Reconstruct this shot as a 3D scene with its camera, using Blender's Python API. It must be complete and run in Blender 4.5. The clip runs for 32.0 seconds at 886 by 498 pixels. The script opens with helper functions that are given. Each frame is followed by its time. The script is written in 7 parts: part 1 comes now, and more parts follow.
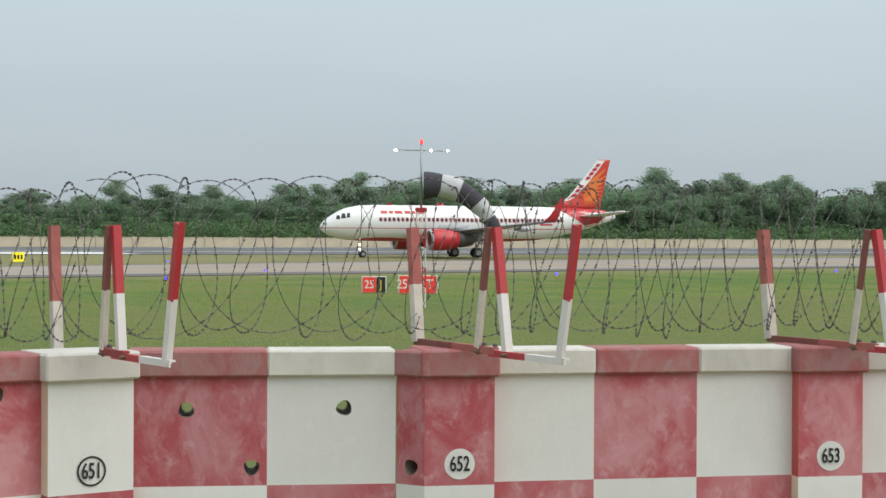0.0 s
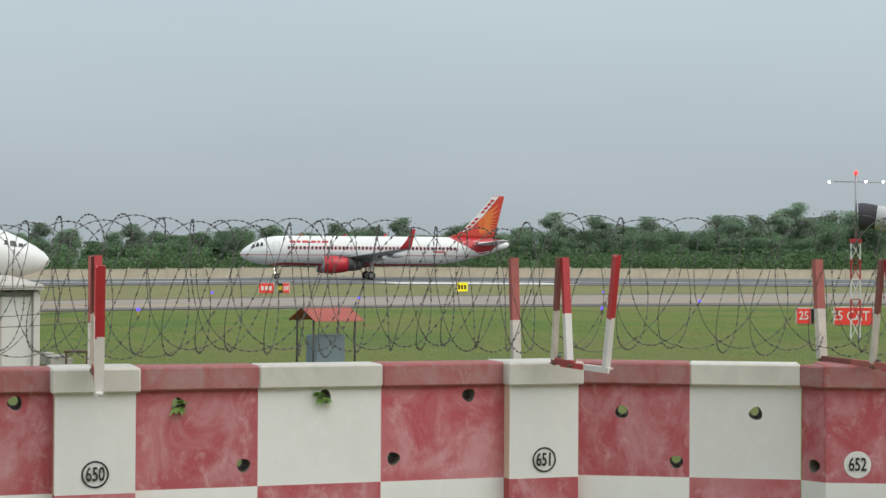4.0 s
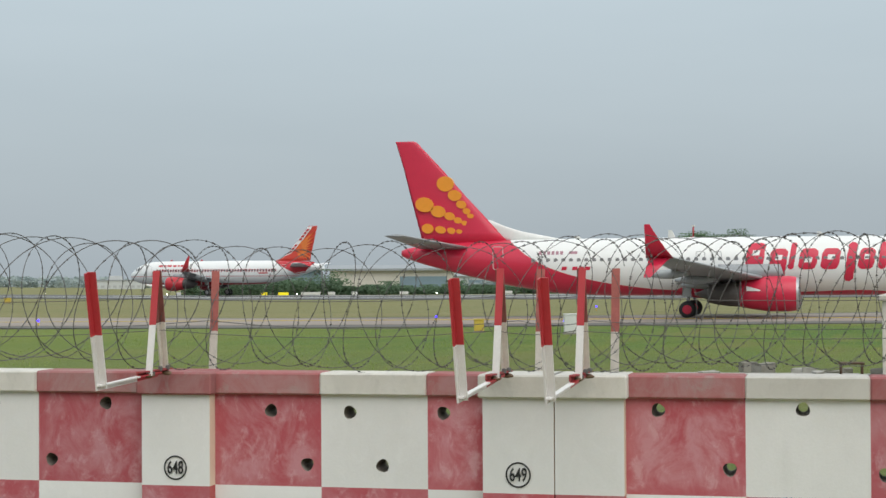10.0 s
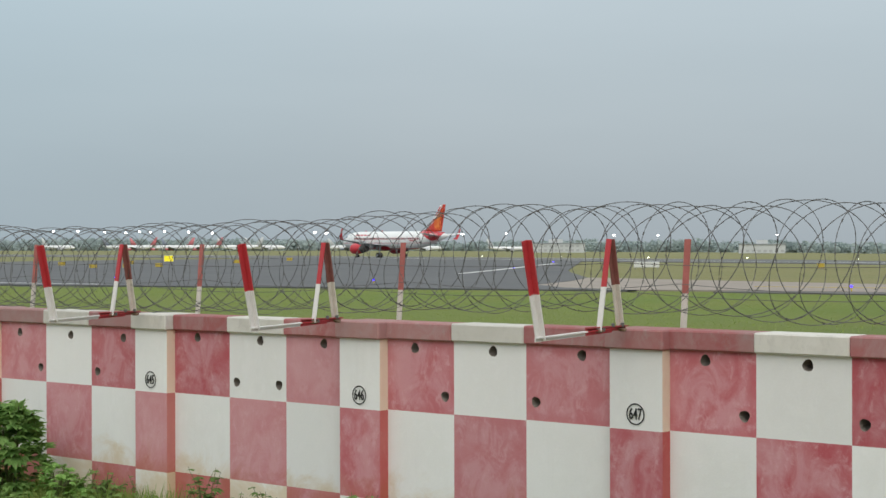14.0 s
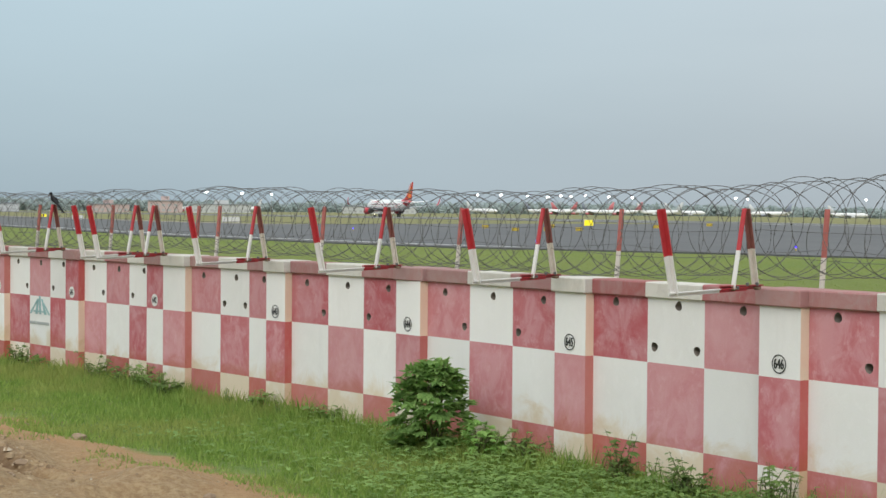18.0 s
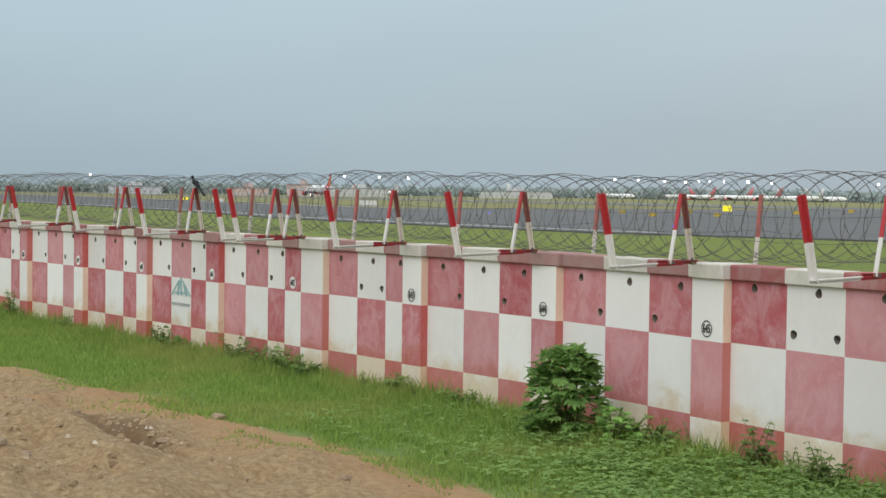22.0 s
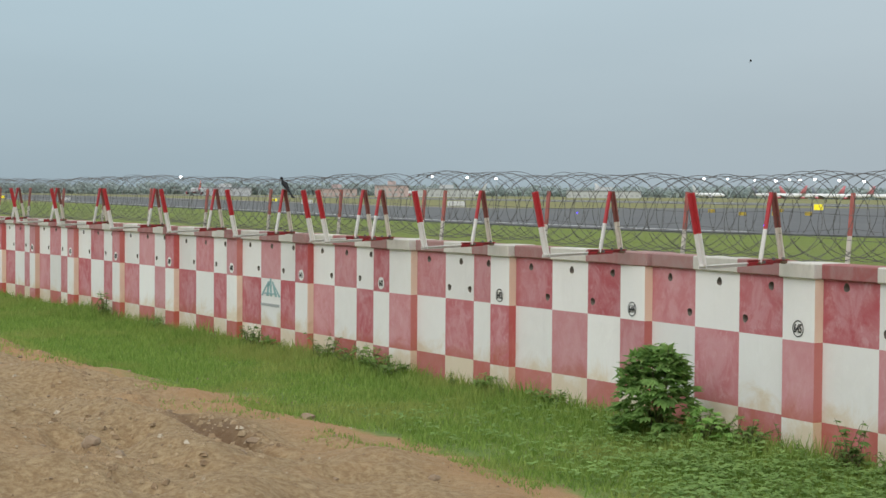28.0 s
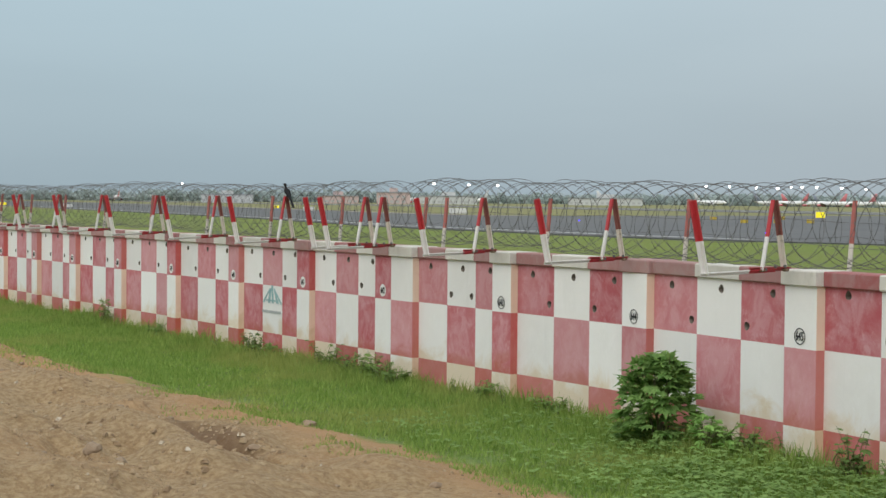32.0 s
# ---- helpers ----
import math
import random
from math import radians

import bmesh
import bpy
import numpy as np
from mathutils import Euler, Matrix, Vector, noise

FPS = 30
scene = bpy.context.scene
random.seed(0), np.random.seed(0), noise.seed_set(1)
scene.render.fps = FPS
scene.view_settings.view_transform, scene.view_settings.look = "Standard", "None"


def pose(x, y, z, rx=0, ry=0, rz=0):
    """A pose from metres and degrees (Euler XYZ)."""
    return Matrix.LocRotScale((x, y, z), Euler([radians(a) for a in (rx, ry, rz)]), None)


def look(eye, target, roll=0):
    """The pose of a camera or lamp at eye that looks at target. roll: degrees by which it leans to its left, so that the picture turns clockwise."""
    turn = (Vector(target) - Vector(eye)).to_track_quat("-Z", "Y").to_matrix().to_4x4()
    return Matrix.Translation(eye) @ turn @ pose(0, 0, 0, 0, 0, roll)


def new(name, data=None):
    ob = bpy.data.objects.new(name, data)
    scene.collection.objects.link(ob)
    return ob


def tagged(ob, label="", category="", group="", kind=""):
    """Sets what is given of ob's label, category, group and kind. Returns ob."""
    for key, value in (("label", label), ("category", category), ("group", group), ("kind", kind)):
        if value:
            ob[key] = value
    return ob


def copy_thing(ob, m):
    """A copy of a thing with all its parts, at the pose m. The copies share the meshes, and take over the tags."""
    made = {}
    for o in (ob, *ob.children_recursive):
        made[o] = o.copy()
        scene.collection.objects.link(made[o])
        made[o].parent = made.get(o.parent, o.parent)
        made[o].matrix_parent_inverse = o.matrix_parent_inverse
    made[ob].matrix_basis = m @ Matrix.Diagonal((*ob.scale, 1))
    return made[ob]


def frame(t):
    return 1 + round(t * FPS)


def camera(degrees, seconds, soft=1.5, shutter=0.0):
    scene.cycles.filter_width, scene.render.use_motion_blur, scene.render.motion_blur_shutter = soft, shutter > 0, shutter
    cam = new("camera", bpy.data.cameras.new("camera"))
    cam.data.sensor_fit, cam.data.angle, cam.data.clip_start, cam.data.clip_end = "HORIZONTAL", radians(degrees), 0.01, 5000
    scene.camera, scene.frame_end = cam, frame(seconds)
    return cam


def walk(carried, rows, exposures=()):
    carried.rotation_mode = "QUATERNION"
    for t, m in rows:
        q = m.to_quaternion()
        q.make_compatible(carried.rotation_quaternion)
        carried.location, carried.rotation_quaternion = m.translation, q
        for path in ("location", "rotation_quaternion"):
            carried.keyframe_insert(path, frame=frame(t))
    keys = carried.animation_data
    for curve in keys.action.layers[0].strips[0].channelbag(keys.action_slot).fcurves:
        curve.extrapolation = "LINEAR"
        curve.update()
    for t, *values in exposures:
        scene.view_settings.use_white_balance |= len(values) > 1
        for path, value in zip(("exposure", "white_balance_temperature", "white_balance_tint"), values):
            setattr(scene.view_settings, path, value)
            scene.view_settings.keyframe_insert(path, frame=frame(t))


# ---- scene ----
# ---------------------------------------------------------------- camera
cam = camera(29.9, 32.0, soft=1.5)
PATH = [
    (0, (-0.407, -8.919, 2.633), (10.510, 7.838, 2.463), 0.28),
    (0.5, (-0.407, -8.919, 2.633), (10.100, 8.097, 2.407), 0.06),
    (1, (-0.407, -8.919, 2.633), (9.579, 8.409, 2.477), 0.04),
    (1.5, (-0.407, -8.919, 2.633), (8.918, 8.774, 2.612), 0.29),
    (2, (-0.407, -8.919, 2.633), (8.258, 9.106, 2.625), 0.19),
    (2.5, (-0.407, -8.919, 2.633), (7.631, 9.395, 2.648), 0.02),
    (4.5, (-1.308, -10.916, 2.630), (4.005, 8.364, 2.832), 0.41),
    (5, (-1.308, -10.916, 2.630), (2.930, 8.629, 2.825), 0.34),
    (5.5, (-1.308, -10.916, 2.630), (2.268, 8.761, 2.813), 0.32),
    (6, (-1.308, -10.916, 2.630), (1.829, 8.835, 2.815), 0.33),
    (6.5, (-1.308, -10.916, 2.630), (0.882, 8.963, 2.818), 0.19),
    (7, (-1.308, -10.916, 2.630), (-0.243, 9.055, 2.831), 0.12),
    (7.5, (-1.308, -10.916, 2.630), (-1.086, 9.082, 2.827), 0.10),
    (8, (-1.308, -10.916, 2.630), (-1.730, 9.078, 2.851), 0.07),
    (8.5, (-1.308, -10.916, 2.630), (-1.965, 9.071, 2.951), 0.07),
    (9, (-1.308, -10.916, 2.630), (-2.296, 9.056, 3.007), 0.24),
    (9.5, (-1.308, -10.916, 2.630), (-3.874, 8.915, 2.993), 0.05),
    (10, (-1.308, -10.916, 2.630), (-5.753, 8.581, 2.941), -0.34),
    (10.5, (-1.308, -10.916, 2.630), (-6.995, 8.256, 2.932), -0.28),
    (11, (-1.308, -10.916, 2.630), (-8.333, 7.808, 2.907), -0.36),
    (11.5, (-1.308, -10.916, 2.630), (-9.776, 7.202, 2.815), -0.38),
    (12, (-1.308, -10.916, 2.630), (-11.104, 6.520, 2.810), -0.40),
    (12.5, (-1.308, -10.916, 2.630), (-12.134, 5.900, 2.814), -0.39),
    (13, (-1.308, -10.916, 2.630), (-13.119, 5.223, 2.810), -0.26),
    (13.5, (-1.308, -10.916, 2.630), (-13.812, 4.694, 2.671), -0.17),
    (15.5, (-1.308, -10.916, 2.630), (-15.325, 3.350, 2.522), -0.06),
    (16, (-1.308, -10.916, 2.630), (-15.823, 2.843, 2.522), 0.03),
    (16.5, (-1.308, -10.916, 2.630), (-16.302, 2.319, 2.591), 0.07),
    (17, (-1.308, -10.916, 2.630), (-16.879, 1.635, 2.469), 0.13),
    (17.5, (-1.308, -10.916, 2.630), (-17.413, 0.936, 2.255), 0.28),
    (18, (-1.308, -10.916, 2.630), (-17.643, 0.613, 2.134), 0.44),
    (18.5, (-1.308, -10.916, 2.630), (-17.738, 0.469, 1.972), 0.72),
    (19, (-1.308, -10.916, 2.630), (-17.977, 0.116, 1.957), 0.81),
    (19.5, (-1.308, -10.916, 2.630), (-18.086, -0.052, 1.948), 0.92),
    (20, (-1.308, -10.916, 2.630), (-18.352, -0.475, 1.919), 0.89),
    (20.5, (-1.308, -10.916, 2.630), (-18.359, -0.488, 1.915), 0.82),
    (21, (-1.308, -10.916, 2.630), (-18.356, -0.482, 1.917), 0.70),
    (21.5, (-1.308, -10.916, 2.630), (-18.395, -0.546, 1.928), 0.74),
    (22, (-1.308, -10.916, 2.630), (-18.526, -0.764, 1.932), 0.70),
    (22.5, (-1.308, -10.916, 2.630), (-18.563, -0.827, 1.939), 0.75),
    (23, (-1.308, -10.916, 2.630), (-18.605, -0.899, 1.943), 0.72),
    (23.5, (-1.308, -10.916, 2.630), (-18.640, -0.958, 1.963), 0.76),
    (24, (-1.308, -10.916, 2.630), (-18.659, -0.987, 2.041), 0.75),
    (24.5, (-1.308, -10.916, 2.630), (-18.893, -1.401, 2.153), 0.72),
    (25, (-1.308, -10.916, 2.630), (-19.032, -1.658, 2.234), 0.71),
    (25.5, (-1.308, -10.916, 2.630), (-19.076, -1.743, 2.238), 0.68),
    (27.5, (-1.308, -10.916, 2.630), (-18.978, -1.570, 1.993), 0.50),
    (28, (-1.308, -10.916, 2.630), (-19.040, -1.691, 1.926), 0.38),
    (28.5, (-1.308, -10.916, 2.630), (-19.125, -1.856, 1.935), 0.42),
    (29, (-1.308, -10.916, 2.630), (-19.224, -2.049, 1.989), 0.39),
    (29.5, (-1.308, -10.916, 2.630), (-19.251, -2.104, 1.999), 0.37),
    (30, (-1.308, -10.916, 2.630), (-19.228, -2.056, 2.012), 0.44),
    (30.5, (-1.308, -10.916, 2.630), (-19.205, -2.010, 2.022), 0.42),
    (31, (-1.308, -10.916, 2.630), (-19.146, -1.892, 2.029), 0.44),
    (31.5, (-1.308, -10.916, 2.630), (-19.090, -1.782, 2.001), 0.45),
    (32, (-1.308, -10.916, 2.630), (-19.052, -1.709, 2.012), 0.46),
]
walk(cam, [(t, look(eye, target, roll)) for t, eye, target, roll in PATH],
     [(0, 0.41), (2.5, 0.39), (5, 0.15), (6, 0.31), (7, 0.04), (8, 0.09), (9, 0.06), (10, 0.22), (11, 0.04), (12, 0.14), (13, 0.13), (16, 0.35), (17, 0.27), (18, 0.38), (20, 0.35), (21, 0.29), (24, 0.36), (28, 0.25), (32, 0.25)])

# ---------------------------------------------------------------- light: hazy overcast, soft sun behind the camera
SUN_ELEV, SUN_AZ = radians(50), radians(142)      # azimuth from +y, clockwise
world = bpy.data.worlds.new("overcast_sky")
scene.world = world
world.use_nodes = True
wn, wl = world.node_tree.nodes, world.node_tree.links
wn.clear()
w_out = wn.new("ShaderNodeOutputWorld")
w_bg = wn.new("ShaderNodeBackground")
w_sky = wn.new("ShaderNodeTexSky")
w_sky.sky_type = "NISHITA"
w_sky.sun_disc = False
w_sky.sun_elevation, w_sky.sun_rotation = SUN_ELEV, SUN_AZ
w_sky.dust_density, w_sky.air_density = 4.0, 1.2
w_co = wn.new("ShaderNodeTexCoord")
w_sep = wn.new("ShaderNodeSeparateXYZ")
w_ramp = wn.new("ShaderNodeValToRGB")
w_ramp.color_ramp.elements[0].position, w_ramp.color_ramp.elements[0].color = 0.0, (0.347, 0.396, 0.43, 1)
w_ramp.color_ramp.elements[1].position, w_ramp.color_ramp.elements[1].color = 0.50, (0.80, 0.87, 0.89, 1)
w_mid = w_ramp.color_ramp.elements.new(0.17)
w_mid.color = (0.470, 0.551, 0.598, 1)
w_noise = wn.new("ShaderNodeTexNoise")
w_noise.inputs["Scale"].default_value, w_noise.inputs["Detail"].default_value = 3.0, 4.0
w_map = wn.new("ShaderNodeMapping")
w_map.inputs["Scale"].default_value = (1.0, 1.0, 5.0)
w_mul = wn.new("ShaderNodeMix")
w_mul.data_type, w_mul.blend_type = "RGBA", "SOFT_LIGHT"
w_mul.inputs["Factor"].default_value = 0.14
w_mix = wn.new("ShaderNodeMix")
w_mix.data_type = "RGBA"
w_mix.inputs["Factor"].default_value = 0.93
w_scale = wn.new("ShaderNodeMix")
w_scale.data_type, w_scale.blend_type = "RGBA", "MULTIPLY"
w_scale.inputs["Factor"].default_value = 1.0
w_scale.inputs["B"].default_value = (0.10, 0.10, 0.10, 1)
wl.new(w_co.outputs["Generated"], w_sep.inputs[0])
wl.new(w_sep.outputs["Z"], w_ramp.inputs[0])
wl.new(w_co.outputs["Generated"], w_map.inputs[0])
wl.new(w_map.outputs[0], w_noise.inputs["Vector"])
wl.new(w_ramp.outputs[0], w_mul.inputs["A"])
wl.new(w_noise.outputs["Fac"], w_mul.inputs["B"])
wl.new(w_sky.outputs[0], w_scale.inputs["A"])
wl.new(w_scale.outputs["Result"], w_mix.inputs["A"])
w_blue = wn.new("ShaderNodeMapRange")
w_blue.inputs[1].default_value, w_blue.inputs[2].default_value = -0.66, -0.94
w_tint = wn.new("ShaderNodeMix")
w_tint.data_type, w_tint.blend_type = "RGBA", "MULTIPLY"
w_tint.inputs["B"].default_value = (0.895, 0.99, 1.025, 1)
wl.new(w_sep.outputs["X"], w_blue.inputs[0])
wl.new(w_blue.outputs[0], w_tint.inputs["Factor"])
wl.new(w_mul.outputs["Result"], w_tint.inputs["A"])
wl.new(w_tint.outputs["Result"], w_mix.inputs["B"])
wl.new(w_mix.outputs["Result"], w_bg.inputs["Color"])
w_bg.inputs["Strength"].default_value = 1.0
wl.new(w_bg.outputs[0], w_out.inputs[0])
sun = new("sun", bpy.data.lights.new("sun", "SUN"))
sun.data.energy, sun.data.angle, sun.data.color = 1.32, radians(60), (1.0, 0.95, 0.88)
sun_way = Vector((math.sin(SUN_AZ) * math.cos(SUN_ELEV), math.cos(SUN_AZ) * math.cos(SUN_ELEV), math.sin(SUN_ELEV)))
sun.matrix_world = look(sun_way * 100, (0, 0, 0))


# ---------------------------------------------------------------- materials
class Nodes:
    """A small node-tree writer: a principled material and its links."""

    def __init__(self, name, rough=0.6, metal=0.0):
        self.mat = bpy.data.materials.new(name)
        self.mat.use_nodes = True
        self.t = self.mat.node_tree
        self.p = self.t.nodes["Principled BSDF"]
        self.p.inputs["Roughness"].default_value, self.p.inputs["Metallic"].default_value = rough, metal

    def node(self, kind, **values):
        n = self.t.nodes.new("ShaderNode" + kind)
        for k, v in values.items():
            n.inputs[k].default_value = v
        return n

    def link(self, a, b):
        self.t.links.new(a, b)

    def coords(self, out="Object", scale=(1, 1, 1)):
        m = self.node("Mapping", Scale=scale)
        self.link(self.node("TexCoord").outputs[out], m.inputs["Vector"])
        return m.outputs[0]

    def noise(self, co, scale, detail=4.0, rough=0.6, distort=0.0):
        n = self.node("TexNoise", Scale=scale, Detail=detail, Roughness=rough, Distortion=distort)
        self.link(co, n.inputs["Vector"])
        return n.outputs["Fac"]

    def ramp(self, fac, *stops):
        n = self.t.nodes.new("ShaderNodeValToRGB")
        e = n.color_ramp.elements
        while len(e) < len(stops):
            e.new(0.5)
        for el, (pos, col) in zip(e, stops):
            el.position = pos
            el.color = (*col, 1) if len(col) == 3 else col
        self.link(fac, n.inputs[0])
        return n.outputs[0]

    def step(self, fac, lo, hi):
        n = self.t.nodes.new("ShaderNodeMapRange")
        n.interpolation_type = "SMOOTHSTEP"
        n.inputs[1].default_value, n.inputs[2].default_value = lo, hi
        self.link(fac, n.inputs[0])
        return n.outputs[0]

    def math(self, op, a, b=0.0):
        n = self.t.nodes.new("ShaderNodeMath")
        n.operation = op
        for i, v in enumerate((a, b)):
            if isinstance(v, (int, float)):
                n.inputs[i].default_value = v
            else:
                self.link(v, n.inputs[i])
        return n.outputs[0]

    def mix(self, fac, a, b, blend="MIX"):
        n = self.t.nodes.new("ShaderNodeMix")
        n.data_type, n.blend_type = "RGBA", blend
        for s, v in (("Factor", fac), ("A", a), ("B", b)):
            i = n.inputs[s] if s == "Factor" else [k for k in n.inputs if k.name == s and k.type == "RGBA"][0]
            if isinstance(v, (int, float)):
                i.default_value = v
            elif isinstance(v, tuple):
                i.default_value = (*v, 1)
            else:
                self.link(v, i)
        return [o for o in n.outputs if o.type == "RGBA"][0]

    def xyz(self, co):
        n = self.t.nodes.new("ShaderNodeSeparateXYZ")
        self.link(co, n.inputs[0])
        return n.outputs

    def color(self, c):
        if isinstance(c, tuple):
            self.p.inputs["Base Color"].default_value = (*c, 1)
        else:
            self.link(c, self.p.inputs["Base Color"])
        return self

    def bump(self, h, strength=0.3, dist=0.02):
        n = self.node("Bump", Strength=strength, Distance=dist)
        self.link(h, n.inputs["Height"])
        self.link(n.outputs[0], self.p.inputs["Normal"])
        return self


def let_light_through(m, share):
    """Leaf-like surface: a share of the light passes through it."""
    thin = m.t.nodes.new("ShaderNodeBsdfTranslucent")
    m.link(m.p.inputs["Base Color"].links[0].from_socket, thin.inputs["Color"])
    both = m.t.nodes.new("ShaderNodeMixShader")
    both.inputs[0].default_value = share
    m.link(m.p.outputs[0], both.inputs[1])
    m.link(thin.outputs[0], both.inputs[2])
    m.link(both.outputs[0], m.t.nodes["Material Output"].inputs["Surface"])
    return m.mat


def plain(name, color, rough=0.6, metal=0.0, vary=0.12, scale=6.0):
    """A painted or bare material with two scales of slight variation."""
    m = Nodes(name, rough, metal)
    co = m.coords()
    n1, n2 = m.noise(co, scale), m.noise(co, scale * 9, 3.0)
    dark = tuple(c * (1 - vary * 1.6) for c in color)
    light = tuple(min(1.0, c * (1 + vary)) for c in color)
    m.color(m.mix(m.math("MULTIPLY", m.math("ADD", n1, n2), 0.5), dark, light))
    m.bump(n2, 0.08, 0.01)
    return m.mat


def glow(name, color, strength):
    m = Nodes(name, 0.4)
    m.color(color)
    m.p.inputs["Emission Color"].default_value = (*color, 1)
    m.p.inputs["Emission Strength"].default_value = strength
    return m.mat


def wall_paint(name, base, worn, patch, seed, fade=0.5, splash_tint=(0.62, 0.47, 0.27)):
    """Brushed, weathered wall paint: chalky faded patches, brush marks, drip streaks, splash dirt and fine grain."""
    m = Nodes(name, 0.82)
    g = m.t.nodes.new("ShaderNodeNewGeometry")
    rnd = m.node("ObjectInfo").outputs["Random"]
    shift = m.t.nodes.new("ShaderNodeCombineXYZ")
    m.link(m.math("MULTIPLY", rnd, 37.0), shift.inputs[0])
    m.link(m.math("MULTIPLY", rnd, 91.0), shift.inputs[2])
    add = m.t.nodes.new("ShaderNodeVectorMath")
    m.link(g.outputs["Position"], add.inputs[0])
    m.link(shift.outputs[0], add.inputs[1])
    mp = m.node("Mapping", Location=(seed, seed * 1.7, 0))
    m.link(add.outputs[0], mp.inputs["Vector"])
    co = mp.outputs[0]
    up = m.node("Mapping", Scale=(1.5, 1.5, 1.1))
    m.link(co, up.inputs["Vector"])
    st = m.node("Mapping", Scale=(9.0, 9.0, 0.7))
    m.link(co, st.inputs["Vector"])
    brush = m.noise(up.outputs[0], 2.4, 6.0, 0.68, 0.7)
    dabs = m.noise(up.outputs[0], 6.5, 6.0, 0.70, 0.45)
    streak = m.noise(st.outputs[0], 1.0, 4.0, 0.6, 0.2)
    blot = m.noise(co, 1.3, 3.0, 0.5, 0.3)
    grain = m.noise(co, 55.0, 3.0)
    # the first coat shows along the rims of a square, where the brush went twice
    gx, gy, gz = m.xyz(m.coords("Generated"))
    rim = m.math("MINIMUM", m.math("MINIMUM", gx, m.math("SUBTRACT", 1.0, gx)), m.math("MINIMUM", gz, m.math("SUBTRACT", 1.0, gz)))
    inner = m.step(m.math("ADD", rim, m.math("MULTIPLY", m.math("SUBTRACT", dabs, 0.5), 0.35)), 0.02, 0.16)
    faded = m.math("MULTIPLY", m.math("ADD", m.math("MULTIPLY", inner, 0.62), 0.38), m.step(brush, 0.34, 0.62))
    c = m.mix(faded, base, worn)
    c = m.mix(m.math("MULTIPLY", m.step(dabs, 0.52, 0.68), fade), c, patch)
    c = m.mix(m.math("MULTIPLY", m.step(blot, 0.5, 0.7), fade * 0.8), c, patch)
    along = m.step(m.math("MULTIPLY", m.xyz(g.outputs["Position"])[0], -1.0), 5.0, 14.0)
    vary = m.step(m.math("FRACT", m.math("MULTIPLY", rnd, 7.3)), 0.15, 0.95)
    c = m.mix(m.math("MULTIPLY", along, m.math("ADD", m.math("MULTIPLY", vary, 0.52), 0.06)), c, patch)
    c = m.mix(m.math("MULTIPLY", m.step(streak, 0.56, 0.80), 0.09), c, tuple(v * 0.62 for v in base))
    splash = m.math("MULTIPLY", m.step(m.math("SUBTRACT", m.math("MULTIPLY", m.noise(co, 1.7, 5.0, 0.7, 0.8), 1.3), m.xyz(g.outputs["Position"])[2]), 0.02, 0.46), 0.66)
    c = m.mix(splash, c, splash_tint)
    c = m.mix(m.math("MULTIPLY", grain, 0.12), c, tuple(v * 0.5 for v in base))
    tone = m.math("ADD", m.math("MULTIPLY", rnd, 0.16), 0.90)
    tn = m.t.nodes.new("ShaderNodeCombineColor")
    for i in range(3):
        m.link(tone, tn.inputs[i])
    c = m.mix(1.0, c, tn.outputs[0], "MULTIPLY")
    m.color(c)
    m.bump(m.math("ADD", m.math("MULTIPLY", dabs, 0.6), m.math("MULTIPLY", grain, 0.4)), 0.3, 0.008)
    return m.mat


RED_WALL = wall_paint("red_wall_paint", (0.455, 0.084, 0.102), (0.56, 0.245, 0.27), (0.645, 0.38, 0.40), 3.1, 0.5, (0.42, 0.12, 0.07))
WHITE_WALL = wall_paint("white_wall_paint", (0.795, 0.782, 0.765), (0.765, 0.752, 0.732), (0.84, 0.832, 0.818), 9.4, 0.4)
# pillar sides brighter and warmer than the fronts: bounced light put in their colour
PILLAR_SIDE = wall_paint("warm_lit_pillar_side", (0.83, 0.68, 0.53), (0.83, 0.715, 0.58), (0.77, 0.56, 0.43), 5.0, 0.4)
PILLAR_SIDE_RED = wall_paint("lit_red_pillar_side", (0.50, 0.075, 0.075), (0.54, 0.16, 0.14), (0.56, 0.25, 0.22), 5.6, 0.3, (0.45, 0.13, 0.07))
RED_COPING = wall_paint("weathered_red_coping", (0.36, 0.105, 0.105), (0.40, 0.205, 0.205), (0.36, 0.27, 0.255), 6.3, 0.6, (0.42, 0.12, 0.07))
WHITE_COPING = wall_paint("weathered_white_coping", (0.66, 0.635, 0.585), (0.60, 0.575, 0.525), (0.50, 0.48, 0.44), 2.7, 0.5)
CONCRETE = plain("raw_concrete", (0.28, 0.26, 0.23), 0.9, 0, 0.25, 3.0)
HOLE_DARK = plain("hole_lining", (0.22, 0.19, 0.16), 0.95)
POST_RED = plain("red_post_paint", (0.47, 0.036, 0.044), 0.5, 0, 0.25, 9.0)
POST_WHITE = plain("white_post_paint", (0.72, 0.70, 0.68), 0.5, 0, 0.15, 9.0)
FADED_RED = plain("sun_bleached_red_paint", (0.44, 0.135, 0.115), 0.75, 0, 0.45, 12.0)
FADED_WHITE = plain("rust_stained_white_paint", (0.66, 0.605, 0.535), 0.8, 0, 0.3, 12.0)
OLD_RED = plain("brown_weathered_paint", (0.24, 0.085, 0.07), 0.8, 0, 0.4, 14.0)
WIRE = plain("weathered_galvanised_wire", (0.15, 0.145, 0.14), 0.65, 0.3, 0.35, 20)
BLACK = plain("black_paint", (0.02, 0.02, 0.02), 0.6)


